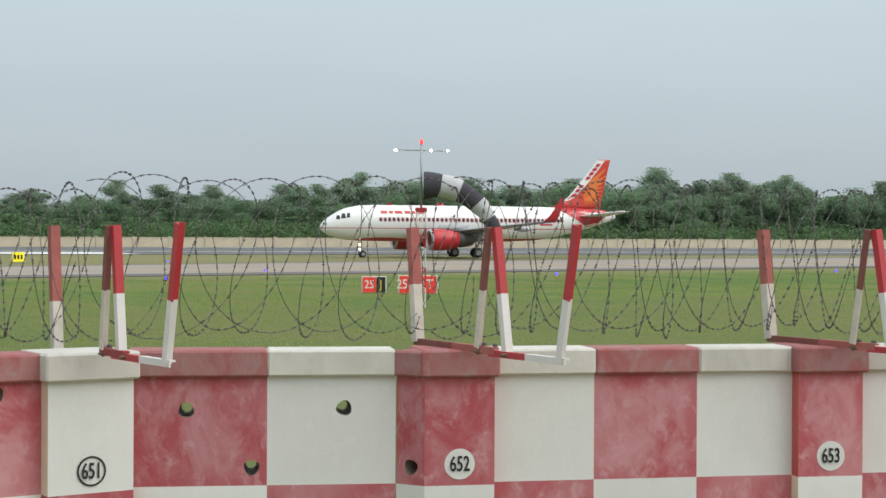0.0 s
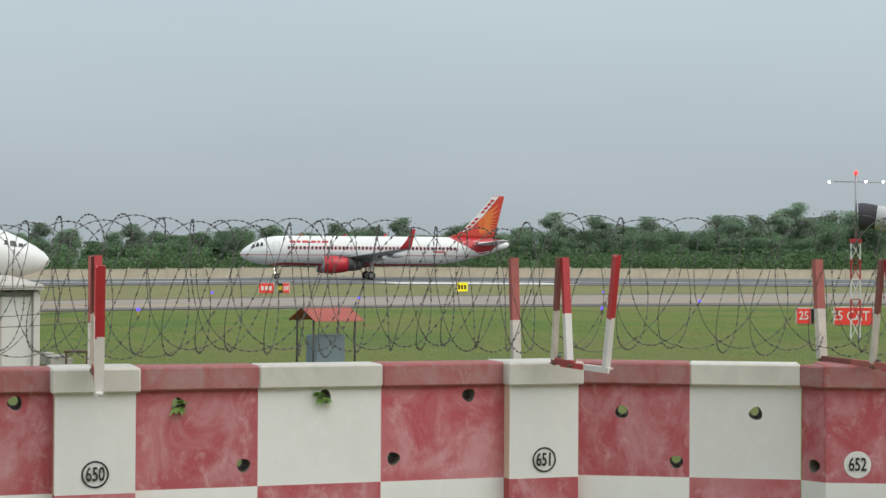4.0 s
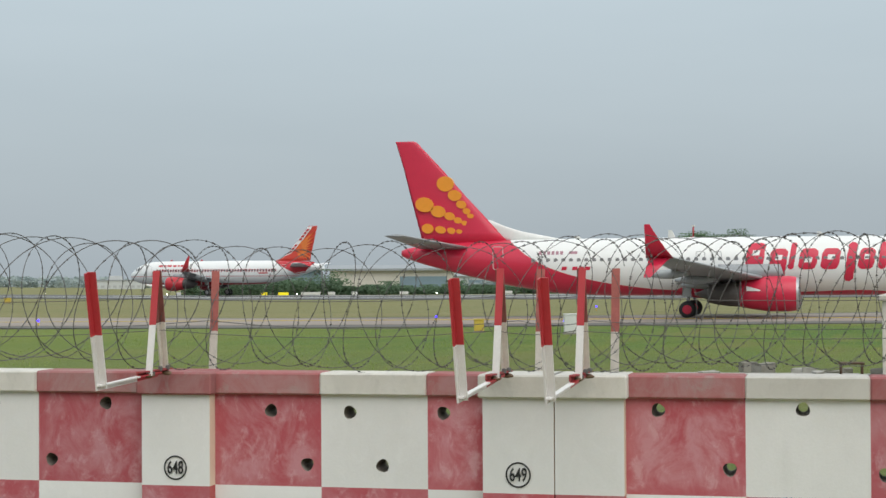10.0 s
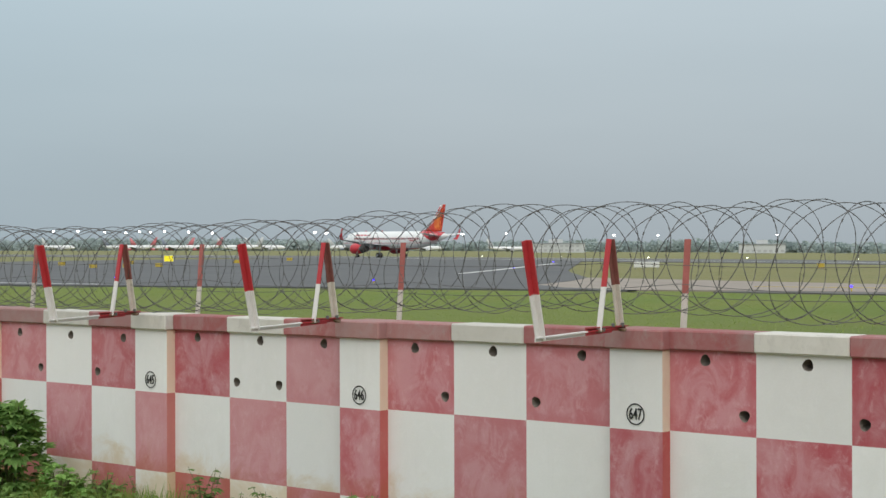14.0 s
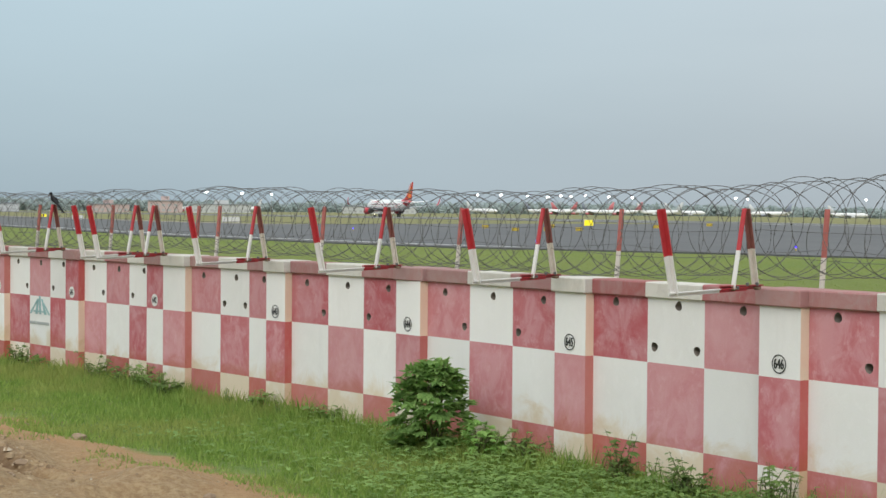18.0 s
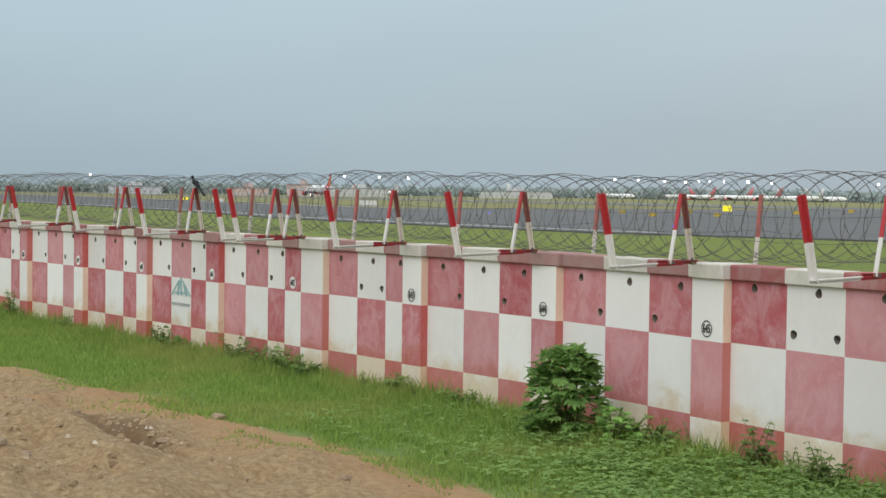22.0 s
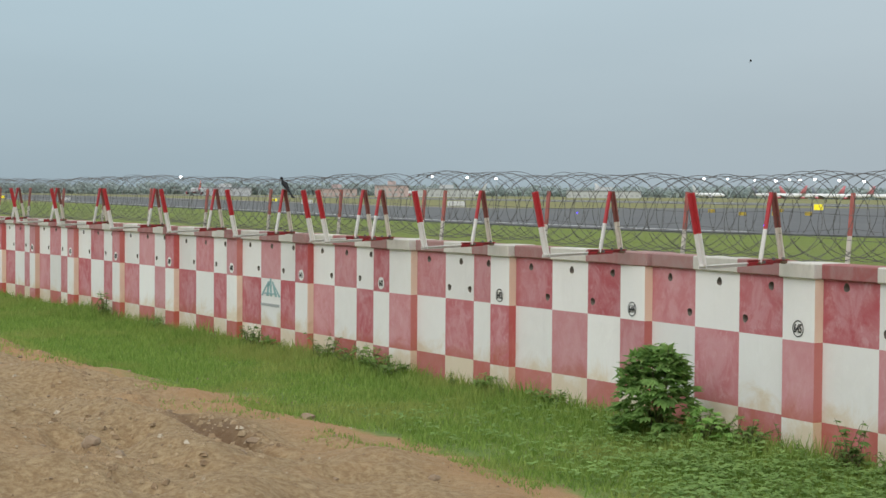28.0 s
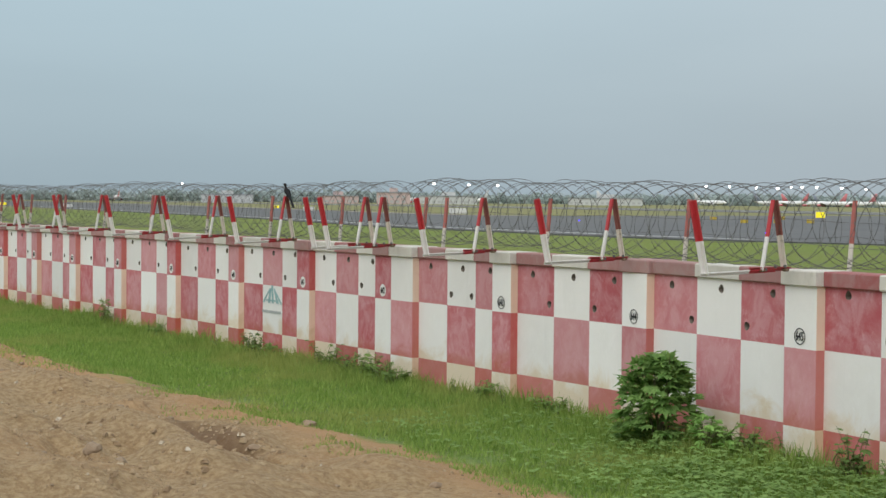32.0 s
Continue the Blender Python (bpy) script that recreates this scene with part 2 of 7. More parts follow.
# ---------------------------------------------------------------- mesh helpers
def mesh_of(name, verts, faces, mats=(), index=None, smooth=False):
    me = bpy.data.meshes.new(name)
    me.from_pydata([tuple(v) for v in verts], [], [tuple(f) for f in faces])
    for m in mats:
        me.materials.append(m)
    if index is not None:
        me.polygons.foreach_set("material_index", np.asarray(index, dtype=np.int32))
    if smooth:
        me.polygons.foreach_set("use_smooth", np.ones(len(me.polygons), dtype=bool))
    me.update()
    return me


def piece(name, me, parent=None, m=None, label=""):
    ob = new(name, me)
    if parent is not None:
        ob.parent = parent
    if m is not None:
        ob.matrix_basis = m
    if label:
        ob["label"] = label
    return ob


def part(name, bm, material, parent, label="", smooth=False):
    """One bmesh as one mesh object under a thing or a part."""
    me = bpy.data.meshes.new(name)
    bm.normal_update()
    bm.to_mesh(me)
    bm.free()
    for m in material if isinstance(material, (list, tuple)) else [material]:
        me.materials.append(m)
    if smooth:
        me.polygons.foreach_set("use_smooth", np.ones(len(me.polygons), dtype=bool))
    return piece(name, me, parent, None, label)


def thing(name, m=None, **tags):
    ob = new(name)
    ob.empty_display_size = 0.2
    if m is not None:
        ob.matrix_basis = m
    return tagged(ob, **tags)


def box(bm, x0, x1, y0, y1, z0, z1, bevel=0.0, m=None, mat=0):
    r = bmesh.ops.create_cube(bm, size=1.0)
    c = Matrix.LocRotScale(((x0 + x1) / 2, (y0 + y1) / 2, (z0 + z1) / 2), None, (abs(x1 - x0), abs(y1 - y0), abs(z1 - z0)))
    bmesh.ops.transform(bm, matrix=(m @ c) if m else c, verts=r["verts"])
    fs = {f for v in r["verts"] for f in v.link_faces}
    for f in fs:
        f.material_index = mat
    if bevel:
        es = list({e for v in r["verts"] for e in v.link_edges})
        bmesh.ops.bevel(bm, geom=es, offset=bevel, segments=1, affect="EDGES", profile=0.5)
    return bm


def boxed(*a, **k):
    return box(bmesh.new(), *a, **k)


def tube_mesh(points, radius, sides=6, close=True):
    """Verts and faces of a tube along points; radius is a number or one for each point."""
    pts = [Vector(p) for p in points]
    rad = [radius] * len(pts) if isinstance(radius, (int, float)) else list(radius)
    vs, fs = [], []
    ref = Vector((0, 0, 1))
    for i, p in enumerate(pts):
        d = (pts[min(i + 1, len(pts) - 1)] - pts[max(i - 1, 0)]).normalized()
        a = d.cross(ref if abs(d.dot(ref)) < 0.95 else Vector((1, 0, 0))).normalized()
        b = d.cross(a)
        for k in range(sides):
            w = 2 * math.pi * k / sides
            vs.append(p + (a * math.cos(w) + b * math.sin(w)) * rad[i])
    for i in range(len(pts) - 1):
        for k in range(sides):
            fs.append((i * sides + k, i * sides + (k + 1) % sides, (i + 1) * sides + (k + 1) % sides, (i + 1) * sides + k))
    if close:
        fs.append(tuple(range(sides - 1, -1, -1)))
        fs.append(tuple((len(pts) - 1) * sides + k for k in range(sides)))
    return vs, fs


def tube(name, points, radius, material, parent, sides=6, label="", smooth=True):
    v, f = tube_mesh(points, radius, sides)
    return piece(name, mesh_of(name, v, f, [material], None, smooth), parent, None, label)


def lathe(profile, sides=24, axis="x"):
    """Verts and faces of a solid of revolution; profile rows are (along, radius)."""
    vs, fs = [], []
    for a, r in profile:
        for k in range(sides):
            w = 2 * math.pi * k / sides
            c, s = r * math.cos(w), r * math.sin(w)
            vs.append({"x": (a, c, s), "y": (c, a, s), "z": (c, s, a)}[axis])
    for i in range(len(profile) - 1):
        for k in range(sides):
            fs.append((i * sides + k, i * sides + (k + 1) % sides, (i + 1) * sides + (k + 1) % sides, (i + 1) * sides + k))
    fs.append(tuple(range(sides - 1, -1, -1)))
    fs.append(tuple((len(profile) - 1) * sides + k for k in range(sides)))
    return vs, fs


def loft(rings, cap=True):
    n = len(rings[0])
    vs = [p for r in rings for p in r]
    fs = []
    for i in range(len(rings) - 1):
        for k in range(n):
            fs.append((i * n + k, i * n + (k + 1) % n, (i + 1) * n + (k + 1) % n, (i + 1) * n + k))
    if cap:
        fs.append(tuple(range(n - 1, -1, -1)))
        fs.append(tuple((len(rings) - 1) * n + k for k in range(n)))
    return vs, fs


def text_mesh(body, size, depth=0.002, shear=0.0, bold=0.0):
    cu = bpy.data.curves.new("lettering", "FONT")
    cu.body, cu.size, cu.extrude, cu.align_x, cu.align_y, cu.shear, cu.offset = body, size, depth, "CENTER", "CENTER", shear, bold
    ob = bpy.data.objects.new("lettering", cu)
    scene.collection.objects.link(ob)
    dg = bpy.context.evaluated_depsgraph_get()
    me = bpy.data.meshes.new_from_object(ob.evaluated_get(dg))
    bpy.data.objects.remove(ob)
    bpy.data.curves.remove(cu)
    return me


def lettering(body, size, material, parent, m, name="lettering", bold=0.0):
    me = text_mesh(body, size, 0.002, 0.0, bold)
    me.materials.clear()
    me.materials.append(material)
    return piece(name, me, parent, m)


def interp(x, xs, ys):
    return float(np.interp(x, xs, ys))


def smooth01(a, b, x):
    k = min(1.0, max(0.0, (x - a) / (b - a)))
    return k * k * (3 - 2 * k)


# ---------------------------------------------------------------- ground: one sheet to the horizon
FALL_BEARING = (-14, -8, 0, 8, 20, 28, 36, 45, 55, 100)
FALL_SHARE = (0.0, 0.0027, 0.0048, 0.0068, 0.0072, 0.0048, 0.0041, 0.0028, 0.0024, 0.0024)


def field_z(x, y):
    """Height of the airfield: a shallow swale before the runway, then a slow fall that depends on the bearing from the mound."""
    z = interp(y, (-1, 20, 60, 100, 115, 130, 160, 205, 230, 320, 6000), (0.0, 0.0, -0.20, -0.38, -0.34, -0.22, 0.02, 0.32, 0.37, 0.4, 0.4))
    dx, dy = x + 1.3, y + 10.9
    away = math.hypot(dx, dy)
    if y < 20 or away < 100:
        return z
    bearing = math.degrees(math.atan2(-dx, dy))
    return z - interp(bearing, FALL_BEARING, FALL_SHARE) * (away - 100.0)


def fall(x):
    """How far the wall and its verge sink to the left."""
    return 0.0069 * min(5.0, max(0.0, -8.0 - x))


# left of this pillar the wall swings towards the track
BEND_X, BEND_DEG = -17.57, 4.5
BEND = Matrix.Translation((BEND_X, 0, 0)) @ pose(0, 0, 0, 0, 0, BEND_DEG) @ Matrix.Translation((-BEND_X, 0, 0))
STRAIGHT = Matrix()


def bent(x):
    return BEND if x < BEND_X - 0.001 else STRAIGHT


def reach(x):
    """Where a sight line from the mound to (x, 0) meets the bent stretch, as a length along the wall."""
    if x > BEND_X:
        return x
    ex, ey = -1.308, -10.916
    nx, ny = math.sin(radians(BEND_DEG)), -math.cos(radians(BEND_DEG))
    rx, ry = x - ex, -ey
    k = ((BEND_X - ex) * nx - ey * ny) / (rx * nx + ry * ny)
    return BEND_X - math.hypot(ex + k * rx - BEND_X, ey + k * ry)


def wall_y(x):
    """The wall's face line in plan."""
    return math.tan(radians(BEND_DEG)) * min(0.0, x - BEND_X)


# heaps and ruts in the bare earth: x, y, size along, size across, height
EARTH_FORMS = ((-15.9, -6.2, 1.5, 0.36, 0.36), (-17.6, -6.5, 1.0, 0.36, 0.32), (-18.8, -5.78, 1.0, 0.20, -0.17), (-20.3, -6.15, 0.9, 0.22, -0.12), (-14.2, -5.85, 0.8, 0.3, 0.10), (-17.75, -5.62, 0.42, 0.16, -0.16), (-17.15, -5.45, 0.42, 0.20, -0.34), (-16.6, -5.34, 0.40, 0.20, -0.36), (-16.0, -5.22, 0.45, 0.15, -0.15), (-16.9, -4.98, 0.75, 0.20, 0.10),
               (-18.9, -5.3, 0.9, 0.3, 0.07), (-19.8, -6.2, 0.9, 0.35, -0.08), (-19.5, -6.75, 0.45, 0.2, -0.12), (-14.9, -7.1, 0.28, 0.16, 0.12), (-15.1, -7.35, 0.35, 0.16, -0.10), (-21.6, -5.9, 1.8, 0.5, 0.08), (-24.2, -5.35, 1.9, 0.22, -0.12), (-27.4, -5.3, 0.7, 0.3, 0.07),
               (-25.0, -6.1, 2.2, 0.5, 0.08), (-14.2, -5.7, 1.3, 0.3, -0.06), (-13.2, -6.4, 1.2, 0.4, 0.07), (-30.5, -6.4, 3.0, 0.8, 0.06), (-15.2, -4.75, 1.4, 0.25, 0.05))


def ground_z(x, y):
    raw, y = y, y - wall_y(x)
    if y > 0.2:
        return field_z(x, raw)
    base = 0.02
    rise = smooth01(-4.0, -10.5, raw) * 0.75
    rough = smooth01(-2.9, -5.0, y)
    n1 = noise.fractal(Vector((x * 0.22, y * 0.35, 0.3)), 1.0, 2.0, 3)
    n2 = noise.fractal(Vector((x * 1.1, y * 1.1, 4.1)), 1.0, 2.0, 4)
    edge = smooth01(-3.1, -4.3, y) * (1 - smooth01(-4.8, -6.4, y)) * 0.13
    n3 = noise.turbulence(Vector((x * 0.7, y * 0.9, 2.2)), 3, False)
    pit = sum(d * math.exp(-((x - px) / sx) ** 2 - ((raw - py) / sy) ** 2) for px, py, sx, sy, d in EARTH_FORMS)
    return base + rise * (0.8 + 0.4 * n1) + rough * (0.15 * n1 + 0.10 * n2 + 0.13 * n3 + 0.05 * noise.turbulence(Vector((x * 2.6, y * 3.0, 5.2)), 3, True)) + edge + pit + 0.02 * n2 - fall(x)


def ground_material():
    m = Nodes("ground_grass_and_soil", 0.95)
    co = m.coords()
    x, y, z = m.xyz(co)
    field_y = y
    y = m.math("SUBTRACT", y, m.math("MULTIPLY", m.math("MINIMUM", m.math("SUBTRACT", x, BEND_X), 0.0), math.tan(radians(BEND_DEG))))
    wob = m.noise(co, 0.5, 5.0, 0.6)
    wob2 = m.noise(co, 3.0, 5.0, 0.65)
    fine = m.noise(co, 40.0, 3.0)
    far = m.noise(m.coords("Object", (0.02, 0.2, 1)), 1.0, 5.0, 0.6)
    grit = m.noise(co, 14.0, 6.0, 0.7)
    # airfield turf: fresh near the wall, dry strip beside the runway
    mown = m.noise(m.coords("Object", (0.9, 0.11, 1)), 1.0, 7.0, 0.75)
    turf = m.mix(m.step(far, 0.35, 0.65), (0.078, 0.137, 0.008), (0.118, 0.169, 0.015))
    turf = m.mix(m.math("MULTIPLY", m.step(mown, 0.46, 0.64), 0.8), turf, (0.153, 0.164, 0.025))
    bands = m.noise(m.coords("Object", (0.16, 0.075, 1)), 1.0, 5.0, 0.65, 0.3)
    turf = m.mix(m.math("MULTIPLY", m.step(bands, 0.51, 0.62), 0.7), turf, (0.153, 0.146, 0.033))
    turf = m.mix(m.math("MULTIPLY", m.step(bands, 0.48, 0.38), 0.7), turf, (0.051, 0.126, 0.008))
    turf = m.mix(m.math("MULTIPLY", m.step(wob2, 0.5, 0.75), 0.5), turf, (0.061, 0.105, 0.010))
    turf = m.mix(m.math("MULTIPLY", m.step(m.math("ADD", field_y, m.math("MULTIPLY", mown, 12.0)), 62.0, 44.0), 0.55), turf, (0.132, 0.151, 0.034))
    turf = m.mix(m.math("MULTIPLY", m.step(m.math("MULTIPLY", x, -1.0), 6.0, 40.0), 0.6), turf, (0.153, 0.196, 0.027))
    dry = m.mix(m.step(far, 0.3, 0.7), (0.211, 0.191, 0.077), (0.168, 0.172, 0.058))
    dry = m.mix(m.math("MULTIPLY", m.step(mown, 0.45, 0.7), 0.5), dry, (0.142, 0.155, 0.056))
    turf = m.mix(m.step(m.math("ADD", field_y, m.math("MULTIPLY", far, 14.0)), 92.0, 112.0), turf, dry)
    # verge outside the wall and bare earth beyond it
    verge = m.mix(m.step(wob2, 0.35, 0.65), (0.125, 0.205, 0.040), (0.195, 0.255, 0.062))
    clod = m.noise(co, 5.0, 7.0, 0.75, 0.3)
    soil = m.mix(m.step(grit, 0.35, 0.7), (0.272, 0.174, 0.085), (0.440, 0.320, 0.180))
    soil = m.mix(m.math("MULTIPLY", m.step(clod, 0.52, 0.70), 0.55), soil, (0.22, 0.13, 0.062))
    soil = m.mix(m.math("MULTIPLY", m.step(wob, 0.5, 0.7), 0.5), soil, (0.40, 0.235, 0.115))
    soil = m.mix(m.math("MULTIPLY", m.step(fine, 0.55, 0.75), 0.3), soil, (0.17, 0.12, 0.08))
    # rut painted darker: brown subsoil together with the shade lying in it
    shaded_rut = m.math("ADD", m.math("MULTIPLY", m.math("ABSOLUTE", m.math("ADD", x, 17.3)), 0.19), m.math("ABSOLUTE", m.math("ADD", field_y, 5.22)))
    soil = m.mix(m.math("MULTIPLY", m.step(m.math("ADD", shaded_rut, m.math("MULTIPLY", wob2, 0.35)), 0.66, 0.32), 0.85), soil, (0.155, 0.088, 0.045))
    line = m.math("ADD", y, m.math("ADD", m.math("MULTIPLY", wob, 2.8), m.math("MULTIPLY", wob2, 0.7)))
    line = m.math("ADD", line, m.math("ADD", 0.25, m.math("MULTIPLY", m.step(m.math("MULTIPLY", x, -1.0), 21.0, 26.0), 0.7)))
    soil = m.mix(m.math("MULTIPLY", m.step(line, -2.7, -1.6), 0.75), soil, (0.42, 0.245, 0.115))
    out = m.mix(m.step(line, -1.45, -1.05), soil, verge)
    c = m.mix(m.step(y, 0.1, 0.2), out, turf)
    m.color(c)
    m.bump(m.math("ADD", m.math("MULTIPLY", grit, 0.4), clod), 0.9, 0.095)
    return m.mat


def grid_lines(spans):
    out = []
    for a, b, step in spans:
        n = max(1, round((b - a) / step))
        out += [a + (b - a) * i / n for i in range(n)]
    return out + [spans[-1][1]]


def build_ground():
    xs = grid_lines([(-4000, -1900, 525), (-1900, -400, 30), (-400, -70, 10), (-70, -40, 0.5), (-40, -22, 0.2), (-22, -12.5, 0.11), (-12.5, -4, 0.2), (-4, 12, 0.6), (12, 240, 9.5), (240, 400, 20), (400, 4000, 600)])
    ys = grid_lines([(-400, -40, 60), (-40, -14, 2.0), (-14, -7.6, 0.16), (-7.6, -4.2, 0.085), (-4.2, -0.8, 0.16), (-0.8, 0.2, 0.25), (0.2, 320, 5), (320, 720, 20), (720, 4400, 460)])
    verts = [(x, y, ground_z(x, y)) for y in ys for x in xs]
    n = len(xs)
    faces = [(j * n + i, j * n + i + 1, (j + 1) * n + i + 1, (j + 1) * n + i) for j in range(len(ys) - 1) for i in range(n - 1)]
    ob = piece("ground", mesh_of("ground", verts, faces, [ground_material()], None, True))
    tagged(ob, "green airfield turf, grassy verge and bare tan earth", "ground", kind="structure")


build_ground()


# ---------------------------------------------------------------- pavements of the airfield
def asphalt(name, a, b, wear):
    m = Nodes(name, 0.85)
    co = m.coords()
    n1, n2, n3 = m.noise(m.coords("Object", (0.05, 0.25, 1)), 1.0, 5.0), m.noise(co, 1.5, 5.0, 0.7), m.noise(co, 30.0, 3.0)
    c = m.mix(m.step(n1, 0.35, 0.65), a, b)
    c = m.mix(m.math("MULTIPLY", m.step(n2, 0.5, 0.75), 0.3), c, wear)
    c = m.mix(m.math("MULTIPLY", n3, 0.25), c, tuple(v * 0.6 for v in a))
    m.color(c)
    m.bump(n3, 0.3, 0.01)
    return m.mat


RUNWAY_MAT = asphalt("runway_asphalt", (0.10, 0.10, 0.105), (0.125, 0.125, 0.125), (0.07, 0.07, 0.075))
APRON_MAT = asphalt("holding_bay_asphalt", (0.085, 0.087, 0.092), (0.11, 0.11, 0.112), (0.065, 0.065, 0.07))
TAXI_MAT = asphalt("taxiway_concrete", (0.27, 0.228, 0.195), (0.315, 0.27, 0.23), (0.22, 0.185, 0.16))
SHOULDER_MAT = asphalt("shoulder_asphalt", (0.105, 0.10, 0.095), (0.13, 0.122, 0.112), (0.085, 0.08, 0.076))
MARK_WHITE = plain("white_runway_marking", (0.66, 0.66, 0.64), 0.8, 0, 0.2, 0.5)
MARK_YELLOW = plain("yellow_taxi_marking", (0.62, 0.45, 0.06), 0.8, 0, 0.2, 0.5)


def rw(x):
    """The runway's centre line."""
    return 229.0 - 0.165 * x


def strip(name, lo, hi, x0, x1, lift, material, label, step=12.0, thick=0.25):
    """A paved strip between two lines lo(x) and hi(x), a slab that follows the field."""
    verts, faces = [], []
    n = max(1, round((x1 - x0) / step))
    k = 11
    for i in range(n + 1):
        x = x0 + (x1 - x0) * i / n
        for j in range(k):
            y = lo(x) + (hi(x) - lo(x)) * j / (k - 1)
            verts.append((x, y, field_z(x, y) + lift))
        verts.append((x, hi(x), field_z(x, hi(x)) - thick))
        verts.append((x, lo(x), field_z(x, lo(x)) - thick))
    w = k + 2
    for i in range(n):
        for j in range(w):
            a, b = i * w + j, i * w + (j + 1) % w
            faces.append((a, b, b + w, a + w)[::-1])
    ob = piece(name, mesh_of(name, verts, faces, [material]))
    return tagged(ob, label, "pavement", kind="structure")


strip("runway", lambda x: rw(x) - 42, lambda x: rw(x) + 30, -1900, 700, 0.07, RUNWAY_MAT, "long grey asphalt runway with worn rubber")
def taxi_near(x):
    return interp(x, (-95, -70, -60, -30, 10, 30, 100, 400), (108, 76, 72, 75.5, 91, 98, 103, 110))


def taxi_far(x):
    return interp(x, (-95, -60, -40, 20, 100, 400), (118, 108, 104, 124, 140, 160))


strip("road_taxiway_shoulder", taxi_near, taxi_far, -52, 500, 0.06, SHOULDER_MAT, "dark asphalt shoulder along the taxiway")
strip("road_taxiway", lambda x: taxi_near(x) + 0.3 + 4.2 * smooth01(-62, -50, x), lambda x: taxi_far(x) - 3.0, -95, 500, 0.08, TAXI_MAT, "pale worn concrete taxiway")
def bay_near(x):
    return interp(x, (-1600, -571, -364, -260, -216, -154, -100, -83, -57), (235, 121, 95, 80, 73, 60, 57, 64, 71.5))


def bay_far(x):
    """Grass lies between the long taxiway and the runway; between -236 and -173 the pavement runs through to the runway."""
    if -236 < x < -173:
        return rw(x) - 28
    return interp(x, (-1600, -771, -450, -310, -262, -236, -173, -110, -87, -70, -57), (330, 214, 162, 138, 134, rw(-236) - 28, rw(-173) - 28, 138, 110, 78, 72.5))


strip("pavement_holding_bay", bay_near, bay_far, -1400, -57, 0.10, APRON_MAT, "wide dark grey asphalt holding bay", 8.0)
strip("holding_bay_edge", lambda x: bay_far(x) + 0.3, lambda x: bay_far(x) + 4.5, -1200, -240, 0.06, TAXI_MAT, "pale concrete edge along the holding bay", 20.0)
strip("holding_bay_edge_line", lambda x: bay_near(x) + 4.0, lambda x: bay_near(x) + 4.5, -700, -96, 0.115, MARK_WHITE, "worn white line along the holding bay", 12.0, 0.01)
for off in (-22.0, 22.0):
    strip("runway_edge_line", lambda x: rw(x) + off - 0.5, lambda x: rw(x) + off + 0.5, -1500, 650, 0.085, MARK_WHITE, "white painted runway edge line", 60.0, 0.01)
strip("holding_bay_line", lambda x: interp(x, (-146, -120, -111), (183.5, 137.0, 120.0)), lambda x: interp(x, (-146, -120, -111), (185.2, 138.6, 121.6)), -146, -111, 0.115, MARK_WHITE, "white painted line on the holding bay", 3.0, 0.01)
strip("runway_end_mark", lambda x: rw(x) - 41, lambda x: rw(x) - 30, 55, 77, 0.085, MARK_WHITE, "broad white runway marking", 11.0, 0.01)
strip("taxi_centre_line", lambda x: taxi_near(x) * 0.55 + taxi_far(x) * 0.45, lambda x: taxi_near(x) * 0.55 + taxi_far(x) * 0.45 + 0.3, -58, 450, 0.095, MARK_YELLOW, "faded yellow taxiway centre line", 60.0, 0.01)


# ---------------------------------------------------------------- perimeter wall
Z_BASE, Z_LOW, Z_MID, Z_CAP, Z_TOP = -0.12, 0.389, 1.182, 1.812, 1.965
R, W = 0, 1
PAINT = (RED_WALL, WHITE_WALL)


